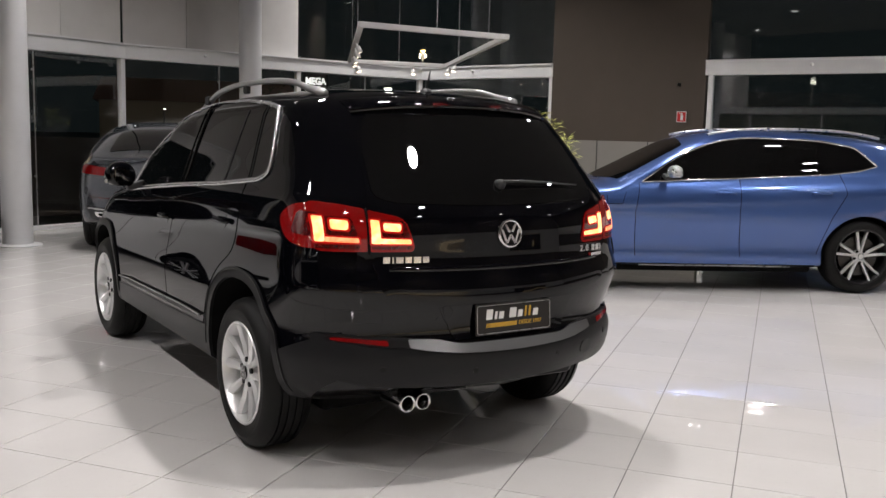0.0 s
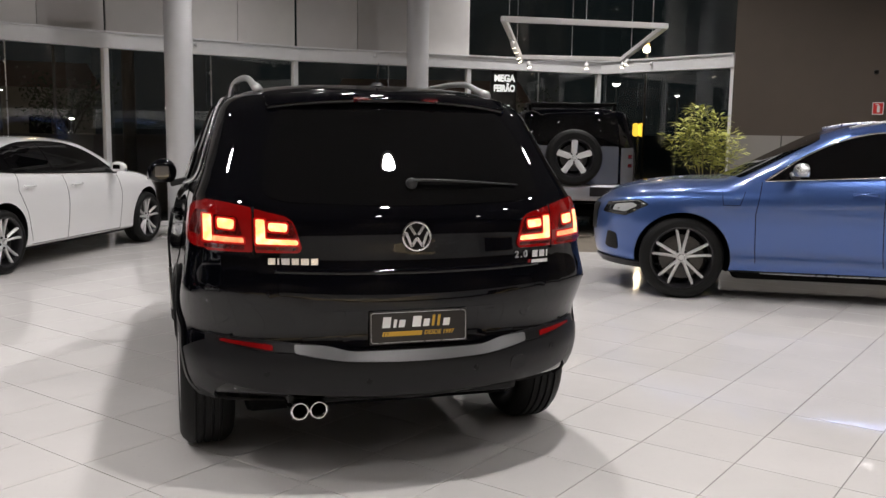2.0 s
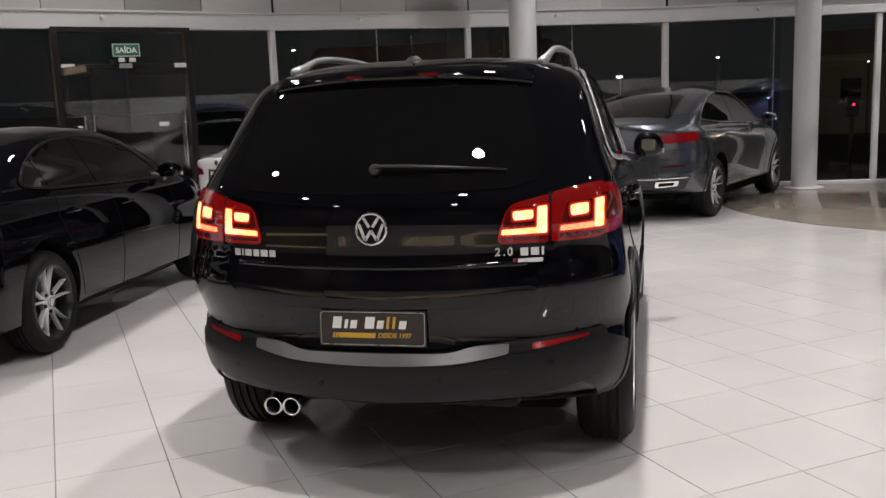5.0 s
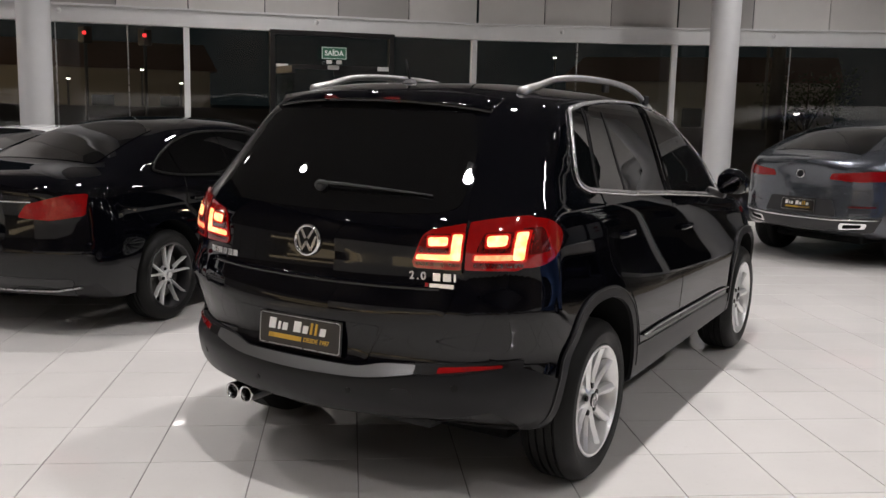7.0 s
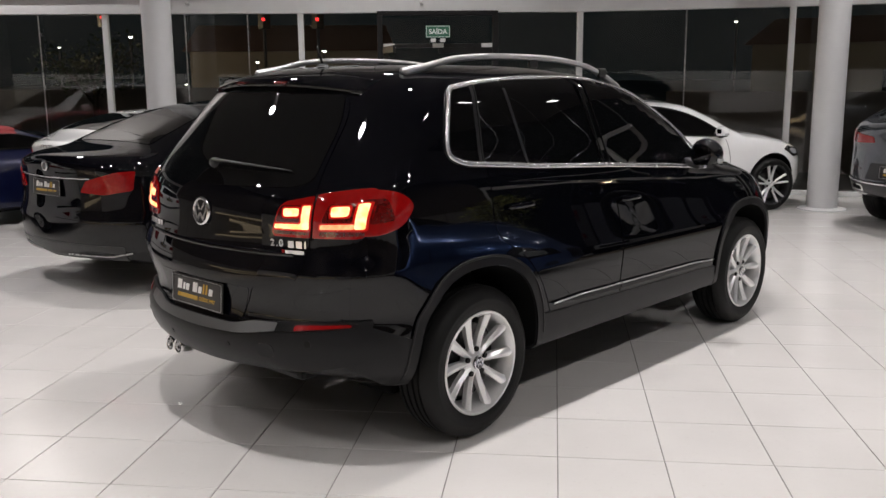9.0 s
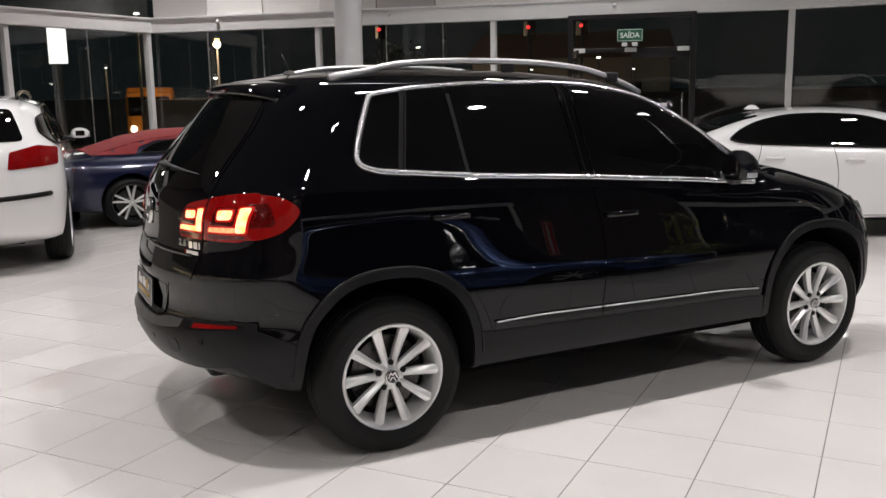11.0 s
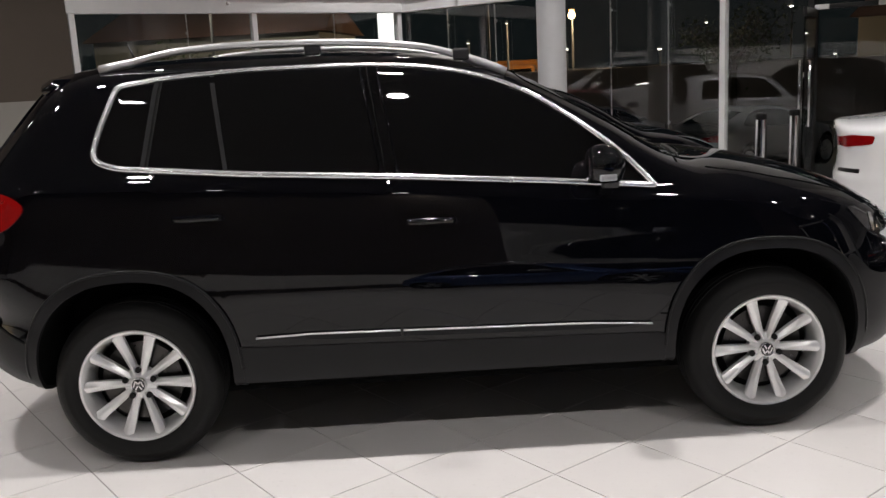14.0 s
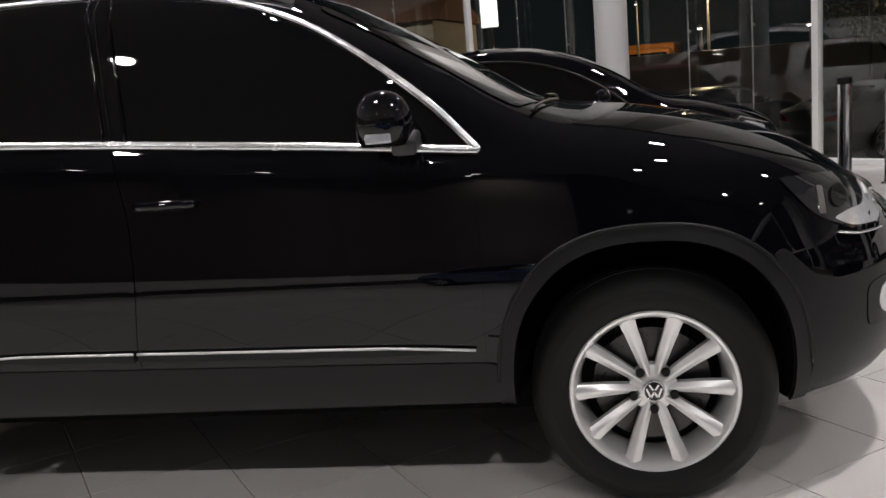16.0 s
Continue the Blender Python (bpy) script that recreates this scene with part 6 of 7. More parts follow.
def boxy_extra(B, car):
    # spare wheel on the tail door
    w = wheel(car, (-0.02, -1.02, 1.085), 1, 0.385, 0.255, 0.25, 5, False, M_ALLOY, M_DARKALLOY, 0.075, 0.085, label="spare wheel on the tail door")
    w.matrix_basis = pose(-0.02, -1.02, 1.085, 0, 0, -90)
    bm = bmesh.new()
    box_bm(bm, (1.40, 0.22, 0.22), (0, -0.86, 0.60), None, 0.03)
    part("rear_bumper", bm, M_STRIP, car)
    for s in (1, -1):
        for z in (0.98, 1.10):
            bm = bmesh.new()
            box_bm(bm, (0.055, 0.03, 0.055), (s * 0.775, -0.835, z), None, 0.010)
            part("square_tail_lamp", bm, M_REDDEEP, car)
        B.patch("rear_corner_panel", rounded([(s * 0.66, 0.72), (s * 0.84, 0.72), (s * 0.84, 1.22), (s * 0.66, 1.22)], 0.02), "rear", M_FLANK, car, off=0.006, thick=0.01, step=0.06)
        B.patch("grey_flank", rounded([(-0.50, 0.95), (-0.50, 1.24), (1.95, 1.24), (1.95, 0.62), (0.62, 0.62), (0.50, 0.95)], 0.02), "side", M_FLANK, car, s, 0.006, 0.01, 0.07)
        tube("rack_rail", [(s * 0.60, -0.45, 1.81), (s * 0.60, 0.4, 1.84), (s * 0.60, 1.3, 1.82)], 0.022, M_RUBBLACK, car)
        for y in (-0.35, 1.2):
            bm = bmesh.new()
            box_bm(bm, (0.05, 0.08, 0.09), (s * 0.60, y, 1.78), None, 0.01)
            part("rack_foot", bm, M_RUBBLACK, car)
        for y in (0.0, 2.59):
            B.patch("arch_flare", oval(y, 0.40, 0.50, 0.50, -8, 188, 30) + oval(y, 0.40, 0.435, 0.43, 188, -8, 30), "side", M_PLASTIC, car, s, 0.012, 0.02, 0.05)
    for y in (-0.45, -0.1, 0.4, 0.9, 1.3):
        tube("rack_bar", [(-0.60, y, 1.825), (0.60, y, 1.825)], 0.018, M_RUBBLACK, car)
    B.patch("tail_door", rounded([(-0.62, 0.72), (0.62, 0.72), (0.62, 1.24), (-0.62, 1.24)], 0.03), "rear", M_FLANK, car, off=0.008, thick=0.012, step=0.08)
    bm = bmesh.new()
    box_bm(bm, (0.40, 0.02, 0.13), (0.42, -0.985, 0.62), None, 0.004)
    part("plate_board", bm, M_PLATE, car)
    B.patch("upper_black_panel", rounded([(-0.76, 1.25), (-0.64, 1.25), (-0.60, 1.65), (-0.66, 1.65)], 0.02), "rear", M_GLASS, car, off=0.006, thick=0.008, step=0.08)
    B.patch("upper_black_panel", rounded([(0.76, 1.25), (0.64, 1.25), (0.60, 1.65), (0.66, 1.65)], 0.02), "rear", M_GLASS, car, off=0.006, thick=0.008, step=0.08)


make_car("off_roader", "grey boxy off-roader with black roof and spare wheel", BOXY, at(4.83, 8.05, -20), M_BLACK, 2.59, 0.385, 0.255, 0.255, 0.78, 5, False, M_ALLOY, M_DARKALLOY,
         [(-0.60, 1.30), (1.75, 1.30), (1.62, 1.50), (1.5, 1.64), (-0.52, 1.65)], [((0.55, 1.3), (0.55, 1.65), 0.05), ((-0.15, 1.3), (-0.15, 1.65), 0.12)], None,
         [[(0.6, 1.28), (0.6, 0.5)], [(1.85, 1.25), (1.85, 0.5)]], [(0.75, 1.15)], None, None, [(-0.62, 1.27), (0.62, 1.27), (0.58, 1.66), (-0.58, 1.66)], "rear",
         [(-0.70, 2.08), (0.70, 2.08), (0.62, 1.68), (-0.62, 1.68)], None, None, (1.08, 1.85, 1.35), M_RUBBLACK, arch=(0.44, 0.44), extra=boxy_extra, w_in=0.07, w_out=0.08, res=(20, 70, 30))

# ---- white compact SUV, tail to the room ----
XSUV = dict(BLUE, top=[(-1.3, 1.15), (-0.85, 1.47), (-0.5, 1.53), (0.0, 1.56), (0.6, 1.575), (1.0, 1.57), (1.35, 1.54), (1.6, 1.47), (1.9, 1.33), (2.25, 1.16), (2.5, 1.06), (2.8, 1.02), (3.2, 0.96), (3.4, 0.85), (3.7, 0.6)],
            front=[(0.15, 3.2), (0.3, 3.40), (0.5, 3.45), (0.8, 3.42), (0.95, 3.3), (1.1, 3.0)], rear=[(0.2, -0.75), (0.4, -0.88), (0.6, -0.92), (0.8, -0.90), (1.0, -0.88), (1.12, -0.85), (1.35, -0.72), (1.5, -0.62), (1.7, -0.5)],
            side=[(0.18, 0.78), (0.28, 0.86), (0.6, 0.89), (0.75, 0.90), (0.9, 0.89), (1.0, 0.86), (1.08, 0.81), (1.25, 0.75), (1.45, 0.66), (1.55, 0.58), (1.7, 0.5)], front_y=3.45, roof=1.575, mid=1.4)


def xsuv_extra(B, car):
    badge(B, car, 1.075, r=0.042)
    B.line("bumper_groove", [(-0.78, 0.70), (0, 0.67), (0.78, 0.70)], "rear", 0.022, M_RUBBLACK, car, off=0.0)
    B.patch("rear_wiper_base", oval(0, 1.15, 0.03, 0.02, 0, 345, 12), "rear", M_RUBBLACK, car, off=0.012, thick=0.02, step=0.03)
    for s in (1, -1):
        tube("roof_rail", [(s * 0.56, -0.5 + 1.7 * t, 1.54 + 0.06 * (1 - abs(2 * t - 1) ** 3)) for t in np.linspace(0, 1, 16)], 0.015, M_RUBBLACK, car)


make_car("suv", "white compact SUV with dark rear window", XSUV, at(-5.20, -1.64, 83), M_WHITE, 2.67, 0.345, 0.235, 0.235, 0.78, 5, True, M_ALLOY, M_ALLOY,
         [(-0.48, 1.22, 0.05), (-0.40, 1.13, 0.05), (1.1, 1.07, 0), (2.15, 1.03, 0.02), (1.75, 1.33, 0.2), (1.4, 1.44, 0.2), (1.0, 1.47, 0.2), (0.2, 1.46, 0.2), (-0.40, 1.36, 0.1)],
         [((0.18, 1.1), (0.05, 1.45), 0.02), ((1.08, 1.08), (1.02, 1.47), 0.04)], M_RUBBLACK, [[(1.12, 1.07), (1.12, 0.36)]], [(0.4, 0.97)],
         [(0.46, 0.93), (0.48, 1.08), (0.70, 1.13), (0.85, 1.1), (0.85, 0.95)], None, [(-0.60, 1.17), (0.60, 1.17), (0.50, 1.45), (-0.50, 1.45)], "rear",
         [(-0.62, 2.3), (0.62, 2.3), (0.5, 1.65), (-0.5, 1.65)], 0.965, [(2.95, 0.82), (3.25, 0.8), (3.25, 0.7), (3.0, 0.7)], (1.0, 1.9, 1.12), M_WHITE, extra=xsuv_extra, res=(20, 70, 26))

# ---- white coupe beside the black sedan ----
def ring_extra(B, car):
    for i in range(4):
        P, n = B.lay("rear", [(-0.09 + 0.06 * i, 0.99)])
        v, f = lathe([(0.030, 0.0), (0.033, 0.004), (0.037, 0.004), (0.040, 0.0)], 24, "z")
        o = mesh_obj("badge_ring", v, f, M_CHROME, car)
        o.matrix_basis = pose(-0.09 + 0.06 * i, float(P[0][1]) - 0.004, 0.99, 90, 0, 0)


def cq(y):
    return y * 0.62 if y < 0 else (y * 0.72 if y < 2.75 else 1.98 + (y - 2.75) * 0.72)


WCOUPE = dict(SEDAN, rear=[(z, cq(y)) for z, y in SEDAN["rear"]], front=[(z, cq(y)) for z, y in SEDAN["front"]], bottom=[(cq(y), z) for y, z in SEDAN["bottom"]],
              belt=[(cq(y), z) for y, z in SEDAN["belt"]], rear_y=cq(-1.06), front_y=cq(3.65), mid=1.0, top=[(cq(y), z) for y, z in [(-1.3, 0.85), (-1.04, 1.06), (-0.85, 1.08), (-0.5, 1.13), (-0.2, 1.21), (0.2, 1.29), (0.6, 1.34), (1.0, 1.35), (1.35, 1.33), (1.7, 1.25), (2.0, 1.13), (2.35, 0.99), (2.5, 0.96), (2.8, 0.93), (3.2, 0.86), (3.5, 0.76), (3.8, 0.5)]], roof=1.35)
make_car("coupe", "white coupe with dark window band and dark bumper", WCOUPE, at(-5.56, 1.52, 4) @ Matrix.Diagonal((0.95, 0.97, 0.95, 1)), M_WHITE, 1.98, 0.33, 0.235, 0.235, 0.79, 5, True, M_DARKALLOY, M_DARKALLOY,
         [(-0.08, 1.075, 0.03), (0.8, 0.995, 0), (1.5, 0.955, 0.02), (1.22, 1.18, 0.15), (0.94, 1.27, 0.15), (0.58, 1.29, 0.15), (0.22, 1.24, 0.15)], [], M_RUBBLACK, [[(0.68, 1.0), (0.72, 0.3)]], [(0.83, 0.88)],
         [(0.45, 0.90), (0.46, 0.96), (0.84, 0.98), (0.84, 0.90)], None, [(x, cq(y)) for x, y in S_RGLASS], "top", [(x, cq(y)) for x, y in S_SCREEN], 0.80, None, (0.97, 1.44, 1.0), M_RUBBLACK,
         diffuser=[(-0.75, 0.30), (0.75, 0.30), (0.78, 0.55), (-0.78, 0.55)], extra=ring_extra, res=(18, 70, 24))

# ---- navy convertible ----
ROAD = dict(SEDAN, top=[(-1.3, 0.75), (-1.0, 0.93), (-0.7, 0.99), (-0.4, 1.02), (-0.15, 1.10), (0.2, 1.21), (0.6, 1.275), (0.95, 1.285), (1.25, 1.26), (1.6, 1.13), (1.95, 0.95), (2.1, 0.90), (2.5, 0.87), (3.0, 0.78), (3.3, 0.66), (3.6, 0.4)],
            front=[(0.12, 3.1), (0.25, 3.32), (0.4, 3.38), (0.6, 3.36), (0.75, 3.2), (0.9, 2.9)], side=[(0.12, 0.80), (0.22, 0.87), (0.45, 0.905), (0.6, 0.915), (0.75, 0.915), (0.85, 0.885), (0.93, 0.83), (0.99, 0.77), (1.12, 0.69), (1.25, 0.60), (1.35, 0.5)],
            belt=[(-1.2, 0.95), (3.5, 0.95)], belt0=0.98, front_y=3.38, roof=1.285, rc=(0.6, 2.0, 2.2))


def road_extra(B, car):
    B.patch("soft_top", rounded([(-0.62, -0.42), (0.62, -0.42), (0.60, 0.6), (0.55, 1.28), (-0.55, 1.28), (-0.60, 0.6)], 0.08), "top", M_REDTOP, car, off=0.012, thick=0.02, step=0.06, label="red fabric soft top, closed")
    for s in (1, -1):
        B.patch("soft_top_side", rounded([(-0.42, 0.99), (0.12, 0.99), (0.16, 1.08), (0.40, 1.165), (0.9, 1.185), (1.24, 1.165), (1.22, 1.225), (0.9, 1.25), (0.5, 1.235), (0.1, 1.16), (-0.25, 1.05)], 0.03), "side", M_REDTOP, car, s, 0.012, 0.018, 0.05)
        B.patch("side_intake", rounded([(0.45, 0.55), (0.62, 0.50), (0.75, 0.80), (0.60, 0.83)], 0.03), "side", M_RUBBLACK, car, s, 0.004, 0.006, 0.05)


make_car("convertible", "navy convertible with a closed red soft top", ROAD, at(-7.68, 0.04, 3) @ Matrix.Diagonal((0.95, 0.95, 0.86, 1)), M_NAVY, 2.475, 0.34, 0.255, 0.265, 0.79, 5, True, M_ALLOY, M_DARKALLOY,
         [(0.15, 1.0, 0.03), (1.75, 0.975, 0.02), (1.5, 1.09, 0.1), (1.2, 1.17, 0.1), (0.8, 1.18, 0.2), (0.35, 1.13, 0.1)], [], M_RUBBLACK, [[(0.62, 0.99), (0.66, 0.32)], [(1.72, 0.96), (1.72, 0.32)]], [(0.78, 0.87)],
         [(0.45, 0.74), (0.46, 0.82), (0.84, 0.84), (0.84, 0.74)], None, [(-0.40, -0.25), (0.40, -0.25), (0.36, 0.12), (-0.36, 0.12)], "top", [(-0.60, 1.95), (0.60, 1.95), (0.50, 1.36), (-0.50, 1.36)], None, None, (0.98, 1.55, 0.98), M_NAVY,
         extra=road_extra, res=(18, 70, 24), w_in=0.03, w_out=0.03)

# ---- fittings of the showroom ----
M_GREEN = mat("green sign face", (0.03, 0.11, 0.07), rough=0.5, emit=0.03, ecolor=(0.05, 0.5, 0.22))
M_SIGNWHITE = mat("white sign lettering", (0.8, 0.82, 0.8), rough=0.5, emit=0.08, ecolor=(0.85, 1.0, 0.9))
M_STICKER = mat("white sticker", (0.75, 0.75, 0.74), rough=0.6)
M_SPOTLIT = mat("lit spot lamp face", (1, 1, 1), emit=9.0, ecolor=(1.0, 0.80, 0.55))
M_TRUSS = mat("pale painted light frame", (0.62, 0.61, 0.60), rough=0.45, vary=0.05, scale=6)
M_STEEL = mat("polished steel", (0.60, 0.60, 0.61), rough=0.14, metal=1.0, rough_vary=0.05, scale=30)
M_LEAF = mat("light green leaf", (0.46, 0.47, 0.12), rough=0.5, vary=0.35, scale=9)
M_CANE = mat("bamboo cane", (0.22, 0.20, 0.07), rough=0.5, vary=0.2, scale=20)
M_POT = mat("dark planter", (0.035, 0.033, 0.03), rough=0.45, vary=0.15, scale=10)
M_SOIL = mat("potting soil", (0.03, 0.022, 0.015), rough=0.95, bump=0.5, bump_scale=90)
M_SIGNRED = mat("red safety sign", (0.55, 0.02, 0.02), rough=0.5)
M_BEIGE = mat("pale wood veneer", (0.58, 0.46, 0.30), rough=0.4, vary=0.12, scale=5)
M_DARKWOOD = mat("dark brown laminate", (0.035, 0.026, 0.02), rough=0.4, vary=0.2, scale=6)


def entrance_door():
    """Black double glass door in the shopfront, one leaf swung in."""
    a, b = Vector((-5.88, 5.686)), Vector((-4.79, 6.823))
    L = (b - a).length
    ang = math.degrees(math.atan2(b.y - a.y, b.x - a.x))
    d = tagged(new("door_1"), "black framed double glass door with one leaf open", "door", kind="structure")
    d.matrix_basis = pose(a.x, a.y, 0, 0, 0, ang)
    for x in (0.0, L):
        bm = bmesh.new()
        box_bm(bm, (0.07, 0.16, 2.42), (x, 0.02, 1.21), None, 0.004)
        part("door_post", bm, M_FRAME, d)
    bm = bmesh.new()
    box_bm(bm, (L + 0.07, 0.16, 0.06), (L / 2, 0.02, 2.45), None, 0.004)
    part("door_head", bm, M_FRAME, d)
    bm = bmesh.new()
    box_bm(bm, (L - 0.08, 0.10, 0.05), (L / 2, 0.0, 2.02), None, 0.004)
    part("transom", bm, M_FRAME, d)
    for x in (0.12, L / 2, L - 0.12):
        bm = bmesh.new()
        box_bm(bm, (0.15, 0.03, 0.055), (x, -0.055, 2.02), None, 0.004)
        part("patch_fitting", bm, M_STICKER, d)

    def leaf(x, turn, w):
        bm2 = bmesh.new()
        box_bm(bm2, (w, 0.012, 1.93), (w / 2, 0, 1.02), None, 0.002)
        lf = part("door_leaf", bm2, M_PANE, d)
        lf.visible_shadow = False
        lf.matrix_basis = pose(x, -0.02, 0, 0, 0, turn)
        for z in (0.08, 1.96):
            bm2 = bmesh.new()
            box_bm(bm2, (w, 0.035, 0.09), (w / 2, 0, z), None, 0.004)
            part("leaf_rail", bm2, M_FRAME, lf)
        for y in (-0.05, 0.05):
            tube("pull_bar", [(w - 0.08, y, 0.75), (w - 0.08, y, 1.45)], 0.014, M_STEEL, lf)
        bm2 = bmesh.new()
        box_bm(bm2, (0.12, 0.016, 0.05), (w * 0.55, 0, 1.30), None, 0.001)
        part("sticker", bm2, M_STICKER, lf)
    leaf(0.04, -78, L / 2 - 0.05)
    leaf(L / 2 + 0.01, 0, L / 2 - 0.05)


entrance_door()

sg = tagged(new("exit_sign"), "green exit sign with white letters above the door", "sign")
sg.matrix_basis = pose(-5.285, 6.20, 2.20, 0, 0, 46.2)
bm = bmesh.new()
box_bm(bm, (0.33, 0.022, 0.16), (0, -0.07, 0), None, 0.004)
part("sign_panel", bm, M_GREEN, sg)
bm = bmesh.new()
for w, h, x, z in ((0.315, 0.006, 0, 0.070), (0.315, 0.006, 0, -0.070), (0.006, 0.146, -0.155, 0), (0.006, 0.146, 0.155, 0)):
    box_bm(bm, (w, 0.003, h), (x, -0.0825, z))
part("sign_border", bm, M_SIGNWHITE, sg)
text_part("sign_lettering", "SAÍDA", 0.088, M_SIGNWHITE, sg, pose(0, -0.083, -0.004, 90, 0, 0), "white exit lettering", bold=0.002)
for x in (-0.065, 0.065):
    bm = bmesh.new()
    box_bm(bm, (0.07, 0.05, 0.05), (x, -0.08, -0.115), None, 0.008)
    part("emergency_lamp", bm, M_STICKER, sg)

# low round posts of steel by the window
for x, y in ((-4.63, 4.65), (-4.97, 5.13)):
    v, f = lathe([(0.085, 0.0), (0.085, 0.008), (0.058, 0.012), (0.056, 0.02), (0.056, 0.90)], 28, "z")
    p = tagged(mesh_obj("bollard", v, f, M_STEEL), "polished steel post with a black cap by the shopfront", "bollard", "steel posts")
    p.location = (x, y, 0)
    p.data.set_sharp_from_angle(angle=radians(40))
    v, f = lathe([(0.0, 0.965), (0.05, 0.962), (0.060, 0.95), (0.060, 0.90)], 28, "z")
    mesh_obj("cap", v, f, M_RUBBLACK, p)


# hanging light frame with spots
def light_frame():
    fr = tagged(new("light_frame"), "pale square bar frame hung from the ceiling with lit spots", "light frame")
    C = [Vector((3.2, 6.6, 2.82)), Vector((5.4, 6.45, 2.82)), Vector((6.6, 9.8, 2.66)), Vector((4.9, 10.2, 2.66))]
    for i in range(4):
        a, b = C[i], C[(i + 1) % 4]
        d = b - a
        bm2 = bmesh.new()
        rot = d.to_track_quat("X", "Z").to_matrix().to_4x4()
        box_bm(bm2, (d.length + 0.06, 0.07, 0.07), tuple((a + b) / 2), rot, 0.006)
        part("bar", bm2, M_TRUSS, fr)
        for t in ((0.25, 0.75) if d.length > 3 else (0.5,)):
            p = a + d * t
            tube("hanger", [(p.x, p.y, p.z + 0.03), (p.x, p.y, CEIL)], 0.004, M_SATIN, fr, n=6)
    spots = [(3, 0, 0.20), (3, 0, 0.32), (3, 0, 0.50), (3, 0, 0.64), (2, 3, 0.92), (2, 3, 0.35), (1, 2, 0.93), (1, 2, 0.80)]
    for i, j, t in spots:
        p = C[i].lerp(C[j], t) - Vector((0, 0, 0.035))
        v2, f2 = lathe([(0.0, 0.0), (0.012, 0.0), (0.012, -0.05), (0.034, -0.06), (0.040, -0.15), (0.036, -0.152), (0.034, -0.145)], 18, "z")
        s = mesh_obj("spot_lamp", v2, f2, M_TRUSS, fr)
        s.matrix_basis = pose(p.x, p.y, p.z, 22, 0, (i * 70 + 40 * t))
        v2, f2 = lathe([(0.0, -0.149), (0.035, -0.146)], 18, "z")
        mesh_obj("spot_face", [(a, b, c) for a, b, c in v2], [q[::-1] for q in f2], M_SPOTLIT, s)


light_frame()


# potted bamboo
def bamboo(x, y):
    rng = random.Random(5)
    pl = tagged(new("potted_plant"), "light green feathery bamboo plant in a dark pot", "plant")
    pl.location = (x, y, 0)
    v2, f2 = lathe([(0.0, 0.02), (0.15, 0.0), (0.17, 0.01), (0.21, 0.42), (0.225, 0.45), (0.205, 0.45), (0.195, 0.40)], 28, "z")
    mesh_obj("pot", v2, f2, M_POT, pl)
    v2, f2 = lathe([(0.0, 0.41), (0.196, 0.40)], 20, "z")
    mesh_obj("soil", v2, f2, M_SOIL, pl)
    V, Fc = [], []

    def leaf(p, d, n, ln, w):
        side = d.cross(n).normalized()
        b = len(V)
        for t, k, dr in ((0, 0.15, 0), (0.3, 1.0, 0.02), (0.65, 0.7, -0.06), (1.0, 0.02, -0.20)):
            c = p + d * (ln * t) + Vector((0, 0, dr * ln))
            V.append(c - side * w * k)
            V.append(c + side * w * k)
        for i in range(3):
            Fc.append((b + 2 * i, b + 2 * i + 1, b + 2 * i + 3, b + 2 * i + 2))
    for k in range(13):
        a, r = rng.uniform(0, 6.28), rng.uniform(0.02, 0.13)
        lean = rng.uniform(0.05, 0.46)
        top = rng.uniform(1.25, 1.80)
        pts = []
        for i in range(7):
            t = i / 6
            rr = r + lean * t ** 1.8
            pts.append(Vector((rr * math.cos(a), rr * math.sin(a), 0.40 + (top - 0.40) * t)))
        tube("cane", pts, 0.008, M_CANE, pl, n=6, taper=[1, 1, 0.9, 0.8, 0.65, 0.5, 0.3])
        for i in range(110):
            t = 1.0 - 0.42 * rng.random() ** 1.3
            q = min(5, int(t * 6))
            p = pts[q].lerp(pts[q + 1], t * 6 - q)
            b = rng.uniform(0, 6.28)
            d = Vector((math.cos(b), math.sin(b), rng.uniform(-0.2, 0.7))).normalized()
            p = p + d * rng.uniform(0.0, 0.15)
            leaf(p, d, Vector((rng.uniform(-.4, .4), rng.uniform(-.4, .4), 1)), rng.uniform(0.07, 0.14), rng.uniform(0.010, 0.017))
    mesh_obj("foliage", V, Fc, M_LEAF, pl, False)


bamboo(6.08, 6.38)

# safety sign and sensor on the brown wall
wa = math.degrees(math.atan2(5.78 - 8.10, 8.75 - 7.63))
sgn = tagged(new("safety_sign"), "small red and white extinguisher sign on the brown wall", "sign")
sgn.matrix_basis = pose(8.58, 6.07, 1.82, 0, 0, wa) @ Matrix.Scale(0.8, 4)
bm = bmesh.new()
box_bm(bm, (0.19, 0.006, 0.21), (0, -0.022, 0))
part("sign_back", bm, M_STICKER, sgn)
bm = bmesh.new()
box_bm(bm, (0.165, 0.004, 0.185), (0, -0.027, 0))
part("sign_field", bm, M_SIGNRED, sgn)
bm = bmesh.new()
box_bm(bm, (0.05, 0.003, 0.105), (0.01, -0.030, -0.015), None, 0.001)
box_bm(bm, (0.022, 0.003, 0.03), (0.01, -0.030, 0.055))
box_bm(bm, (0.05, 0.003, 0.012), (-0.02, -0.030, 0.066))
part("sign_figure", bm, M_STICKER, sgn)
bm = bmesh.new()
box_bm(bm, (0.05, 0.05, 0.05), (0, 0, 0), None, 0.012)
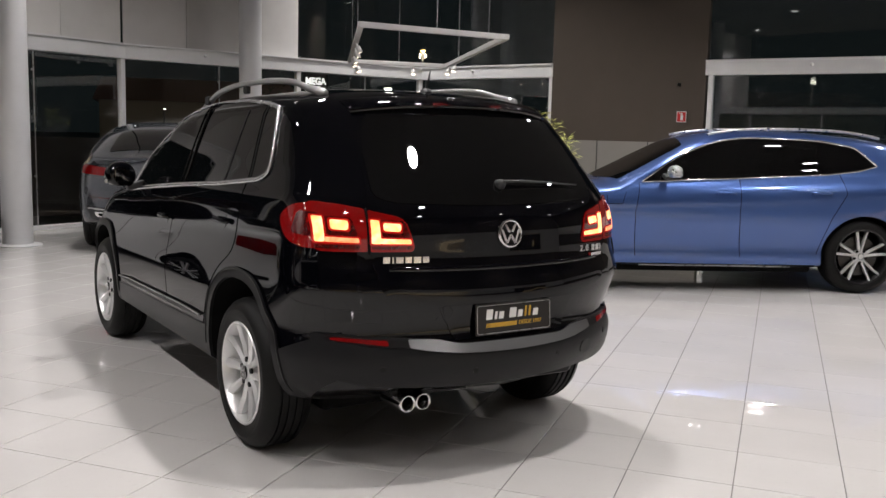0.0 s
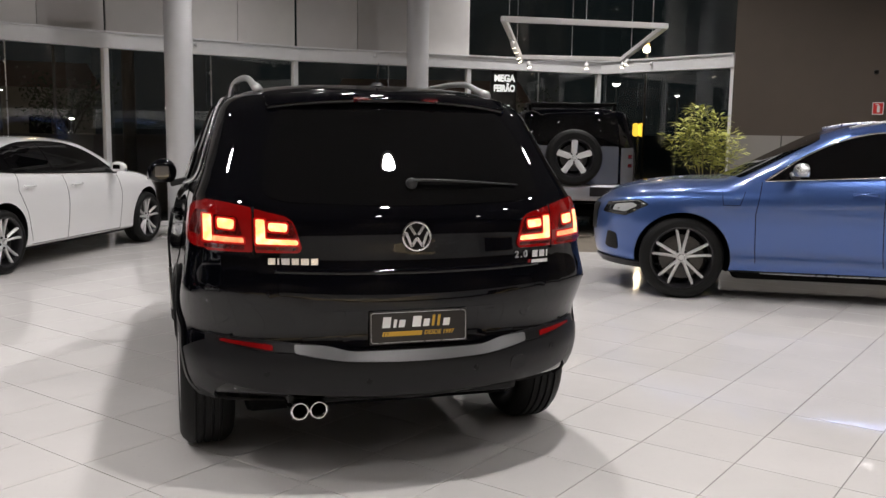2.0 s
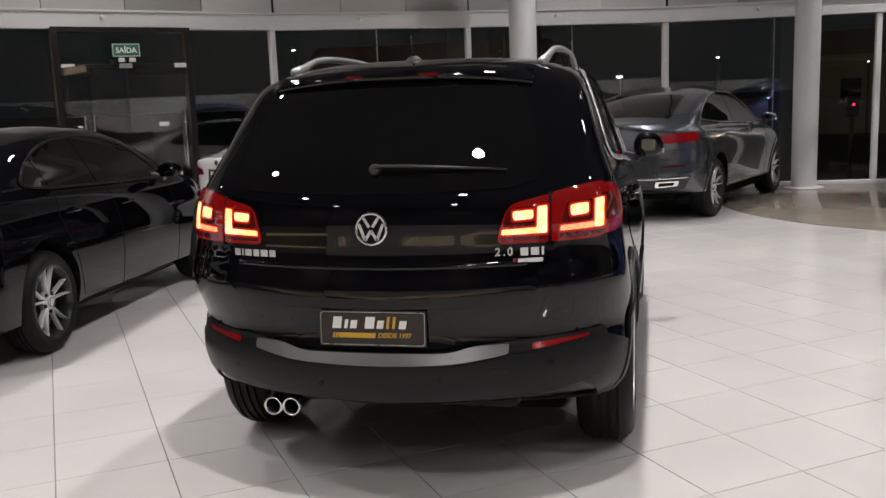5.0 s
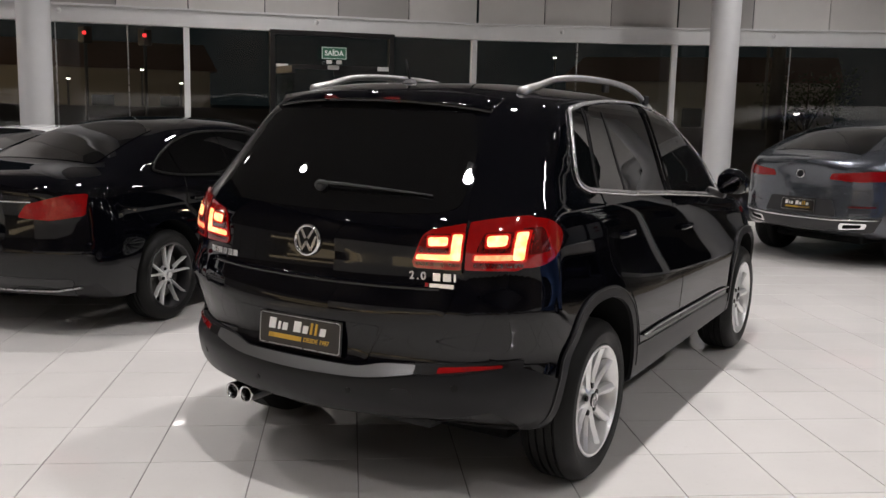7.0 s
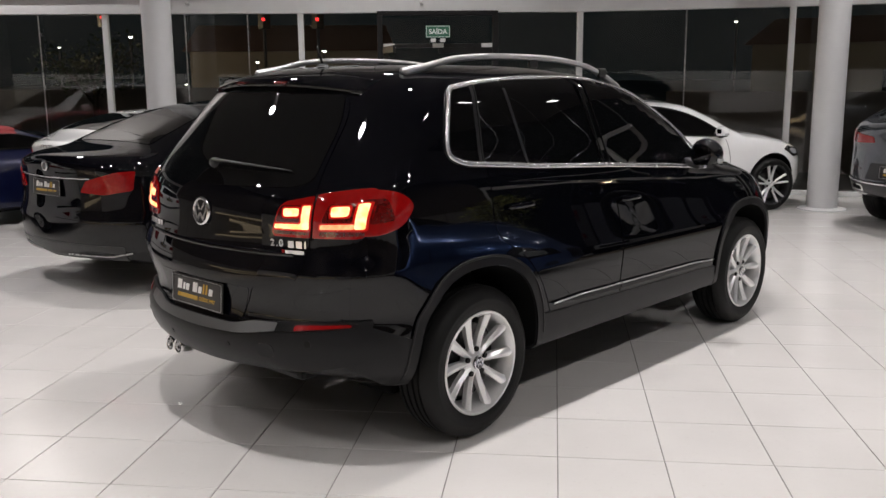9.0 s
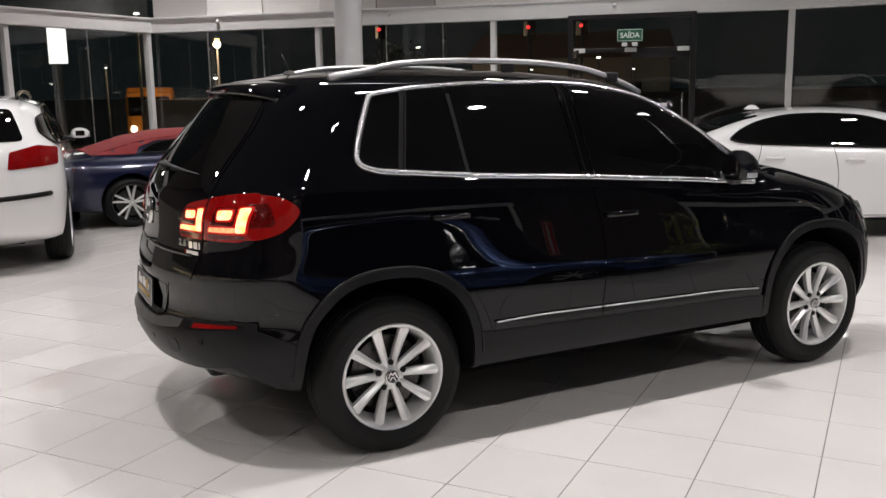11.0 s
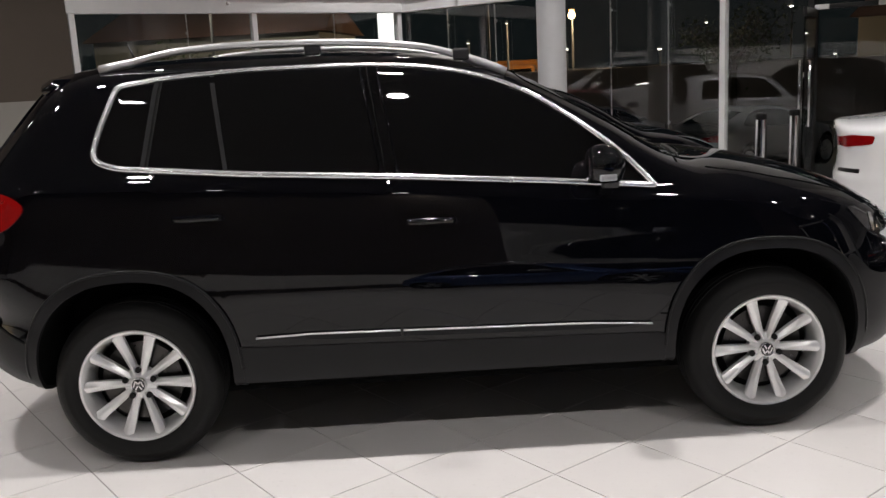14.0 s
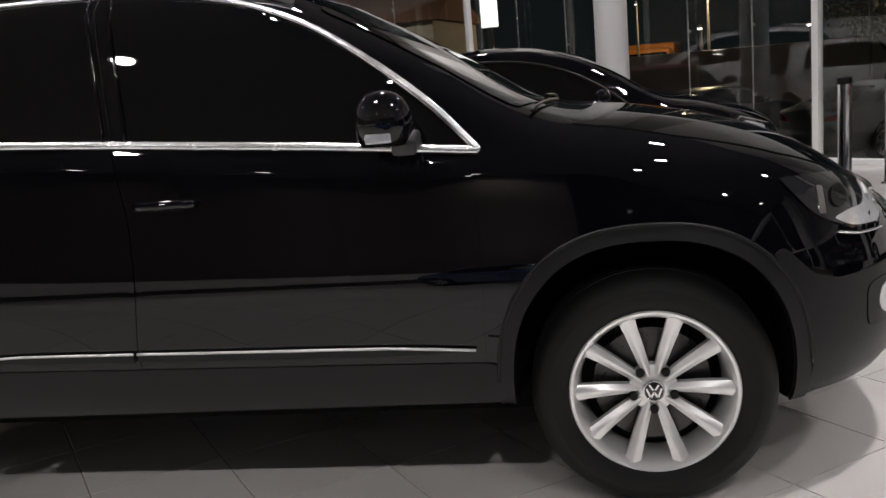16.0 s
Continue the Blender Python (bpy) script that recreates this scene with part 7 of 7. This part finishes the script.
tagged(part("wall_sensor", bm, M_RUBBLACK, None), "small black sensor on the brown wall", "sensor").matrix_basis = pose(8.55, 6.13, 2.32, 0, 0, wa)


# angular counter added on the unseen far side of the room, for reflections only
def counter(x, y, yaw, w=2.2):
    c = tagged(new("sales_counter"), "added unseen pale wood counter with a dark front and glowing edging", "counter", "sales counters")
    c.matrix_basis = pose(x, y, 0, 0, 0, yaw)
    bm2 = bmesh.new()
    box_bm(bm2, (w, 0.75, 0.05), (0, 0, 1.05), None, 0.004)
    part("worktop", bm2, M_BEIGE, c)
    # zigzag edging on the front, its glow added to show in the panes
    pts = [(-w / 2, 0.12), (-w * 0.22, 0.18), (w * 0.06, 0.56), (w * 0.30, 0.46), (w / 2, 0.14)]
    for p, q in zip(pts, pts[1:]):
        bm2 = bmesh.new()
        L = math.hypot(q[0] - p[0], q[1] - p[1])
        box_bm(bm2, (L + 0.05, 0.06, 0.13), ((p[0] + q[0]) / 2, 0.40, (p[1] + q[1]) / 2), Matrix.Rotation(-math.atan2(q[1] - p[1], q[0] - p[0]), 4, "Y"), 0.006)
        part("glow_edging", bm2, M_BEIGEGLOW, c, "pale wood edging with an added warm glow")
    bm2 = bmesh.new()
    box_bm(bm2, (w - 0.2, 0.70, 0.97), (0, 0, 0.515), None, 0.004)
    part("front_panel", bm2, M_DARKWOOD, c)
    return c


# emission added to the wood so that the glass mirrors it
M_BEIGEGLOW = mat("pale wood edging with added glow", (0.58, 0.44, 0.26), rough=0.4, emit=0.9, ecolor=(1.0, 0.74, 0.40))
counter(6.4, -7.6, -6)

# thin pale wood strips zigzag over the far walls, warm glow added for pane reflections
M_STRIP = mat("pale wood strip with added glow", (0.60, 0.48, 0.32), rough=0.4, emit=1.2, ecolor=(1.0, 0.80, 0.52))


def on_wall(u, z):
    """A place on the far wall at u, or round its corner on the next one."""
    return Vector((u, -8.44, z)) if u > -4.4 else Vector((u, -8.44 - (u + 4.4) * 1.936, z))


def wall_strip(pts, h=0.14):
    st = tagged(new("lit_strip"), "strip of pale wood with an added warm glow on the dark wall", "light strip", "lit wall strips")
    ps = [on_wall(*p) for p in pts]
    for p, q in zip(ps, ps[1:]):
        d = q - p
        bm2 = bmesh.new()
        box_bm(bm2, (d.length + 0.04, 0.20, h), tuple((p + q) / 2), d.to_track_quat("X", "Z").to_matrix().to_4x4(), 0.006)
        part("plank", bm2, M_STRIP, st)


# runs placed on the unseen walls by where the panes mirror them
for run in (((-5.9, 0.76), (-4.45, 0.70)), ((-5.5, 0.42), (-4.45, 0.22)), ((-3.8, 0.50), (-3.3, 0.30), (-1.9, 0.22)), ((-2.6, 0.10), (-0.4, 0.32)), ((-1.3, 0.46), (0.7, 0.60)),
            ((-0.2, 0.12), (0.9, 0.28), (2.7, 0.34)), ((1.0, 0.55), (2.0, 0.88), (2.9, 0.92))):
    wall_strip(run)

# ---- outside in the night ----
M_GLOWORANGE = mat("orange street light", (1, 0.6, 0.2), emit=9.0, ecolor=(1.0, 0.46, 0.10))
M_GLOWWHITE = mat("white street light", (1, 1, 1), emit=7.0, ecolor=(1.0, 0.95, 0.85))
M_GLOWRED = mat("red signal light", (1, 0.1, 0.1), emit=2.5, ecolor=(1.0, 0.03, 0.03))
M_GLOWYELLOW = mat("lit yellow sign", (1, 0.8, 0.1), emit=1.6, ecolor=(1.0, 0.62, 0.06))
M_POLE = mat("galvanised pole", (0.16, 0.155, 0.15), rough=0.5, metal=0.5, vary=0.15, scale=8)
M_TOTEM = mat("dark totem face", (0.012, 0.012, 0.013), rough=0.35, vary=0.1, scale=8)
M_TOTLIT = mat("lit white lettering", (1, 1, 1), emit=1.3, ecolor=(1.0, 0.97, 0.92))
M_LITPANEL = mat("lit white panel", (0.9, 0.9, 0.9), emit=1.6, ecolor=(1.0, 0.97, 0.92))
M_REDMARK = mat("red mark", (0.55, 0.01, 0.02), rough=0.4, emit=0.4, ecolor=(1.0, 0.02, 0.05))
M_HOUSE = mat("pale render wall", (0.34, 0.31, 0.26), rough=0.8, vary=0.12, scale=1.5)
M_BRICKRED = mat("grey boundary wall", (0.20, 0.17, 0.16), rough=0.8, vary=0.2, scale=3)
M_ROOF = mat("clay roof", (0.16, 0.075, 0.045), rough=0.8, vary=0.25, scale=4)
M_VAN = mat("orange van paint", (0.55, 0.20, 0.02), rough=0.35, coat=0.6, vary=0.05, scale=20)
M_BARK = mat("bark", (0.07, 0.055, 0.04), rough=0.9, vary=0.3, scale=10)
M_NIGHTLEAF = mat("dark foliage", (0.045, 0.065, 0.02), rough=0.6, vary=0.4, scale=6)
G0 = -0.95


def street_lamp(x, y, z, glow, r=0.16, label="street lamp on a thin pole, lit at night"):
    s = tagged(new("street_lamp"), label, "street lamp", "street lamps")
    s.location = (x, y, G0)
    h = z - G0
    d = Vector((-x, -y, 0)).normalized() * 0.5
    tube("pole", [(0, 0, 0), (0, 0, h * 0.5), (0, 0, h + 0.10), (d.x * 0.5, d.y * 0.5, h + 0.22), (d.x, d.y, h + 0.20)], 0.05, M_POLE, s, n=8, taper=[1.2, 1.0, 0.8, 0.7, 0.6])
    v2, f2 = lathe([(0.0, r * 0.5), (r * 0.8, r * 0.35), (r, 0.0), (r * 0.9, -0.02)], 16, "z")
    hd = mesh_obj("lamp_head", v2, f2, M_POLE, s)
    hd.location = (d.x, d.y, h + 0.12)
    v2, f2 = lathe([(r * 0.88, 0.0), (r * 0.7, -r * 0.45), (0.0, -r * 0.7)], 16, "z")
    mesh_obj("lamp_bowl", v2, f2, glow, hd)


for x, y, z in ((-33.3, -1.65, 2.56),):
    street_lamp(x, y, z, M_GLOWORANGE, 0.18)
for x, y, z, r in ((-25, -3.3, 2.04, 0.15), (-39.7, 13, 1.9, 0.13), (22.6, 40, 3.8, 0.25), (25.3, 38.3, 3.2, 0.15), (-0.5, 35.7, 2.0, 0.16), (-7.5, 35, 2.6, 0.15), (-30, 4.0, 4.2, 0.12), (-34, 17, 3.3, 0.12),
                   (-27, 22, 2.6, 0.12), (-14, 33, 3.6, 0.10), (-33, 7.4, 2.0, 0.11), (-33.3, -2.1, 3.4, 0.11), (-31, 12.5, 2.7, 0.08), (-29.4, 16.8, 1.3, 0.08), (-28, 19.3, 2.15, 0.10), (-25.7, 22.8, 2.1, 0.09),
                   (-36, 3.6, 2.5, 0.08), (-35, 5.2, 3.2, 0.07), (-6.5, 33.3, 2.5, 0.10), (-4.1, 33.6, 1.5, 0.13), (3.5, 36, 2.6, 0.09), (9.5, 37, 2.2, 0.08)):
    street_lamp(x, y, z, M_GLOWWHITE, r)


def signal(x, y, z, r=0.06):
    s = tagged(new("signal_light"), "red signal light on a pole, lit", "signal light", "signal lights")
    s.location = (x, y, G0)
    tube("pole", [(0, 0, 0), (0, 0, z - G0)], 0.05, M_POLE, s)
    bm2 = bmesh.new()
    box_bm(bm2, (0.3, 0.3, 0.5), (0, 0, z - G0), None, 0.03)
    part("housing", bm2, M_RUBBLACK, s)
    bm2 = bmesh.new()
    bmesh.ops.create_uvsphere(bm2, u_segments=12, v_segments=8, radius=r)
    bmesh.ops.translate(bm2, verts=bm2.verts, vec=(0.12 if x < 0 else 0, -0.12, z - G0 + 0.05))
    part("red_lens", bm2, M_GLOWRED, s)


for x, y, z in ((-23.5, 10.6, 3.4), (-21.3, 14.9, 3.4), (-20.2, 16.2, 3.4)):
    signal(x, y, z)
signal(5.7, 20.4, 0.9, 0.045)


def totem(x, y, z0, z1, w, face, lines, yaw, mark=False):
    t = tagged(new("totem_sign"), "lit advertising totem outside the shopfront", "sign")
    t.matrix_basis = pose(x, y, G0, 0, 0, yaw)
    bm2 = bmesh.new()
    box_bm(bm2, (w, 0.14, z1 - z0), (0, 0, (z0 + z1) / 2 - G0), None, 0.01)
    part("panel", bm2, face, t)
    bm2 = bmesh.new()
    box_bm(bm2, (w * 0.3, 0.10, z0 - G0), (0, 0, (z0 - G0) / 2), None, 0.005)
    part("foot", bm2, M_POLE, t)
    for i, (word, z, size) in enumerate(lines):
        text_part("lettering", word, size, M_TOTLIT, t, pose(0, -0.075, z - G0, 90, 0, 0), "lit white lettering", bold=0.008, width=w * 0.84)
    if mark:
        bm2 = bmesh.new()
        box_bm(bm2, (w * 0.5, 0.01, w * 0.5), (0, -0.074, z0 - G0 + w * 0.55), None, 0.002)
        part("mark", bm2, M_REDMARK, t)
        bm2 = bmesh.new()
        for k in range(3):
            box_bm(bm2, (w * 0.16, 0.01, w * 0.35), (0, -0.075, z0 - G0 + w * 1.15 + k * w * 0.5))
        part("lettering_bars", bm2, M_TOTEM, t)
    else:
        bm2 = bmesh.new()
        for k, (bw, z) in enumerate(((0.26, 1.95), (0.18, 1.80), (0.30, 1.62), (0.22, 1.48), (0.28, 1.30))):
            box_bm(bm2, (bw, 0.01, 0.05), (0.02 * (k % 2), -0.074, z - G0))
        part("lettering_bars", bm2, M_TOTLIT, t)
    return t


totem(6.35, 14.7, 0.9, 2.72, 0.56, M_TOTEM, (("MEGA", 2.55, 0.20), ("FEIRÃO", 2.33, 0.20)), -8)
totem(-20, 0.5, 2.3, 3.35, 0.42, M_LITPANEL, (), -90, True)
bm = bmesh.new()
box_bm(bm, (0.32, 0.3, 0.74), (-0.18, 0, 2.45), None, 0.12)
box_bm(bm, (0.32, 0.3, 0.74), (0.18, 0, 2.45), None, 0.12)
ys = tagged(new("yellow_sign"), "lit yellow sign on a pole far off", "sign")
ys.location = (24.6, 41, G0)
part("panel", bm, M_GLOWYELLOW, ys)
tube("pole", [(0, 0, 0), (0, 0, 2.0)], 0.07, M_POLE, ys)

tube_pole = tagged(new("utility_pole"), "brown wooden pole by the street", "pole")
tube_pole.location = (-1.5, 15.7, G0)
tube("shaft", [(0, 0, 0), (0, 0, 7)], 0.14, M_BARK, tube_pole, n=12, taper=[1, 0.8])


# an orange van and parked silver cars across the street
def van(x, y, yaw):
    v0 = tagged(new("van"), "orange delivery van with a lit headlamp in the street", "van")
    v0.matrix_basis = pose(x, y, G0, 0, 0, yaw) @ Matrix.Scale(1.15, 4)
    bm2 = bmesh.new()
    box_bm(bm2, (1.9, 3.0, 2.1), (0, -0.9, 1.35), None, 0.12)
    part("cargo_box", bm2, M_VAN, v0)
    bm2 = bmesh.new()
    box_bm(bm2, (1.85, 1.5, 1.9), (0, 1.3, 1.25), None, 0.2)
    part("cab", bm2, M_VAN, v0)
    bm2 = bmesh.new()
    box_bm(bm2, (1.6, 0.03, 0.75), (0, 2.05, 1.65), None, 0.01)
    part("windscreen", bm2, M_GLASS, v0)
    for s in (-1, 1):
        bm2 = bmesh.new()
        box_bm(bm2, (0.02, 0.8, 0.65), (s * 0.93, 1.35, 1.65), None, 0.005)
        part("side_window", bm2, M_GLASS, v0)
        bm2 = bmesh.new()
        bmesh.ops.create_uvsphere(bm2, u_segments=12, v_segments=8, radius=0.13)
        bmesh.ops.translate(bm2, verts=bm2.verts, vec=(s * 0.65, 2.03, 0.75))
        part("headlamp", bm2, M_GLOWWHITE, v0)
        for yy in (-1.5, 1.4):
            v2, f2 = lathe([(0.0, 0.11), (0.2, 0.11), (0.33, 0.09), (0.34, 0.0), (0.33, -0.09)], 24, "x")
            w = mesh_obj("wheel", v2, f2, M_RUBBER, v0)
            w.matrix_basis = pose(s * 0.85, yy, 0.34, 0, 0, 0 if s > 0 else 180)


van(-42.0, 6.35, -102)


def parked(x, y, yaw, paint, first=None):
    if first is not None:
        return copy_thing(first, pose(x, y, G0, 0, 0, yaw))
    return make_car("car", "silver parked car outside beyond the shopfront", SEDAN, pose(x, y, G0, 0, 0, yaw), paint, 2.85, 0.33, 0.22, 0.22, 0.79, 5, True, M_ALLOY, M_ALLOY,
                    S_RING, S_POSTS, None, [], [], [(0.40, 0.80), (0.46, 0.885), (0.80, 0.96), (0.80, 0.80)], None, S_RGLASS, "top", S_SCREEN, None,
                    [(3.02, 0.78), (3.10, 0.82), (3.42, 0.76), (3.45, 0.68), (3.2, 0.68)], (0.98, 2.02, 1.03), paint, res=(16, 60, 20))


M_PARKED = mat("silver car paint", (0.16, 0.16, 0.17), rough=0.3, metal=0.6, coat=0.8, vary=0.04, scale=60)
p0 = parked(-14.6, 7.4, 35, M_PARKED)
parked(-12.4, 10.4, 35, M_PARKED, p0)
parked(-17.6, 4.6, 38, M_PARKED, p0)

# low walls, a house and trees beyond the street
bm = bmesh.new()
box_bm(bm, (14, 0.25, 2.10), (0, 0, 0.10), None, 0.02)
tagged(part("boundary_wall", bm, M_BRICKRED, None), "low grey boundary wall across the street", "wall", kind="structure").matrix_basis = pose(-3, 21.5, 0, 0, 0, 8)
bm = bmesh.new()
box_bm(bm, (30, 0.25, 2.22), (0, 0, 0.16), None, 0.02)
tagged(part("boundary_wall", bm, M_BRICKRED, None), "low grey boundary wall across the street", "wall", kind="structure").matrix_basis = pose(-27, 18, 0, 0, 0, 62)


def house(x, y, yaw, w, d, h):
    hs = tagged(new("house"), "pale rendered house with a clay roof across the street", "house", "houses")
    hs.matrix_basis = pose(x, y, G0, 0, 0, yaw)
    bm2 = bmesh.new()
    box_bm(bm2, (w, d, h), (0, 0, h / 2))
    part("wall", bm2, M_HOUSE, hs)
    bm2 = bmesh.new()
    k = [bm2.verts.new(p) for p in ((-w / 2 - .3, -d / 2 - .3, h), (w / 2 + .3, -d / 2 - .3, h), (w / 2 + .3, d / 2 + .3, h), (-w / 2 - .3, d / 2 + .3, h), (-w / 2, 0, h + 1.3), (w / 2, 0, h + 1.3))]
    for q in ((0, 1, 5, 4), (2, 3, 4, 5), (1, 2, 5), (3, 0, 4), (3, 2, 1, 0)):
        bm2.faces.new([k[i] for i in q])
    part("roof", bm2, M_ROOF, hs)
    for i in range(3):
        xx = (i - 1) * w / 3.2
        bm2 = bmesh.new()
        box_bm(bm2, (0.9, 0.06, 1.1), (xx, -d / 2 - 0.01, h * 0.55))
        wn = part("window", bm2, M_GLASS, hs)
        bm2 = bmesh.new()
        box_bm(bm2, (1.05, 0.10, 0.07), (xx, -d / 2 - 0.03, h * 0.55 - 0.58))
        part("sill", bm2, M_STICKER, wn)


house(-30.5, -5.5, 82, 8, 6, 3.97)
house(-33, 25, 50, 9, 6, 3.77)
house(-10, 42, 8, 12, 7, 3.87)
house(14, 46, -15, 10, 7, 3.77)


def tree(x, y, h, r, seed):
    rng = random.Random(seed)
    t = tagged(new("tree"), "dark leafy street tree seen at night", "tree", "street trees")
    t.location = (x, y, G0)
    tube("trunk", [(0, 0, 0), (0.05, 0.02, h * 0.3), (0.0, 0.06, h * 0.62)], 0.13, M_BARK, t, taper=[1.2, 0.9, 0.6])
    V, Fc = [], []
    for b in range(9):
        a = 2 * math.pi * b / 9 + rng.uniform(-.3, .3)
        e = Vector((math.cos(a) * r * rng.uniform(.5, .95), math.sin(a) * r * rng.uniform(.5, .95), h * rng.uniform(0.6, 0.98)))
        s0 = Vector((0, 0.03, h * rng.uniform(0.35, 0.6)))
        tube("limb", [s0, s0.lerp(e, 0.5) + Vector((0, 0, 0.15)), e], 0.05, M_BARK, t, n=6, taper=[1, 0.6, 0.25])
        for k in range(170):
            p = s0.lerp(e, rng.uniform(0.45, 1.05)) + Vector((rng.gauss(0, r * .2), rng.gauss(0, r * .2), rng.gauss(0, r * .17)))
            d = Vector((rng.gauss(0, 1), rng.gauss(0, 1), rng.gauss(0, .7))).normalized()
            q = d.cross(Vector((rng.gauss(0, 1), rng.gauss(0, 1), rng.gauss(0, 1)))).normalized()
            L, w = rng.uniform(.10, .2), rng.uniform(.03, .06)
            i = len(V)
            V.extend([p, p + d * L * .5 + q * w, p + d * L, p + d * L * .5 - q * w])
            Fc.append((i, i + 1, i + 2, i + 3))
    mesh_obj("crown", V, Fc, M_NIGHTLEAF, t, False)


tree(-26.0, -6.4, 3.6, 1.5, 1)
tree(-29.5, 13.0, 4.2, 1.9, 2)
tree(-4.5, 38.0, 4.5, 2.0, 3)
tree(16.5, 38.0, 4.2, 1.9, 4)

# street lighting that reaches the cars and walls outside
for x, y, z, e, col in ((-34.5, 7.9, 3.6, 900, (1.0, 0.72, 0.42)), (-24.5, -5.0, 4.6, 260, (1.0, 0.90, 0.72)), (-4.0, 27.0, 5.5, 130, (1.0, 0.78, 0.5)), (18.97, 30.6, 4.96, 170, (1.0, 0.8, 0.55))):
    street_lamp(x, y, z, M_GLOWORANGE if col[2] < 0.6 else M_GLOWWHITE, 0.14)
    ld = bpy.data.lights.new("street_light", "POINT")
    ld.energy, ld.color, ld.shadow_soft_size = e, col, 0.15
    lo_ = new("street_light", ld)
    d = Vector((-x, -y, 0)).normalized() * 0.5
    lo_.location = (x + d.x, y + d.y, z - 0.12)
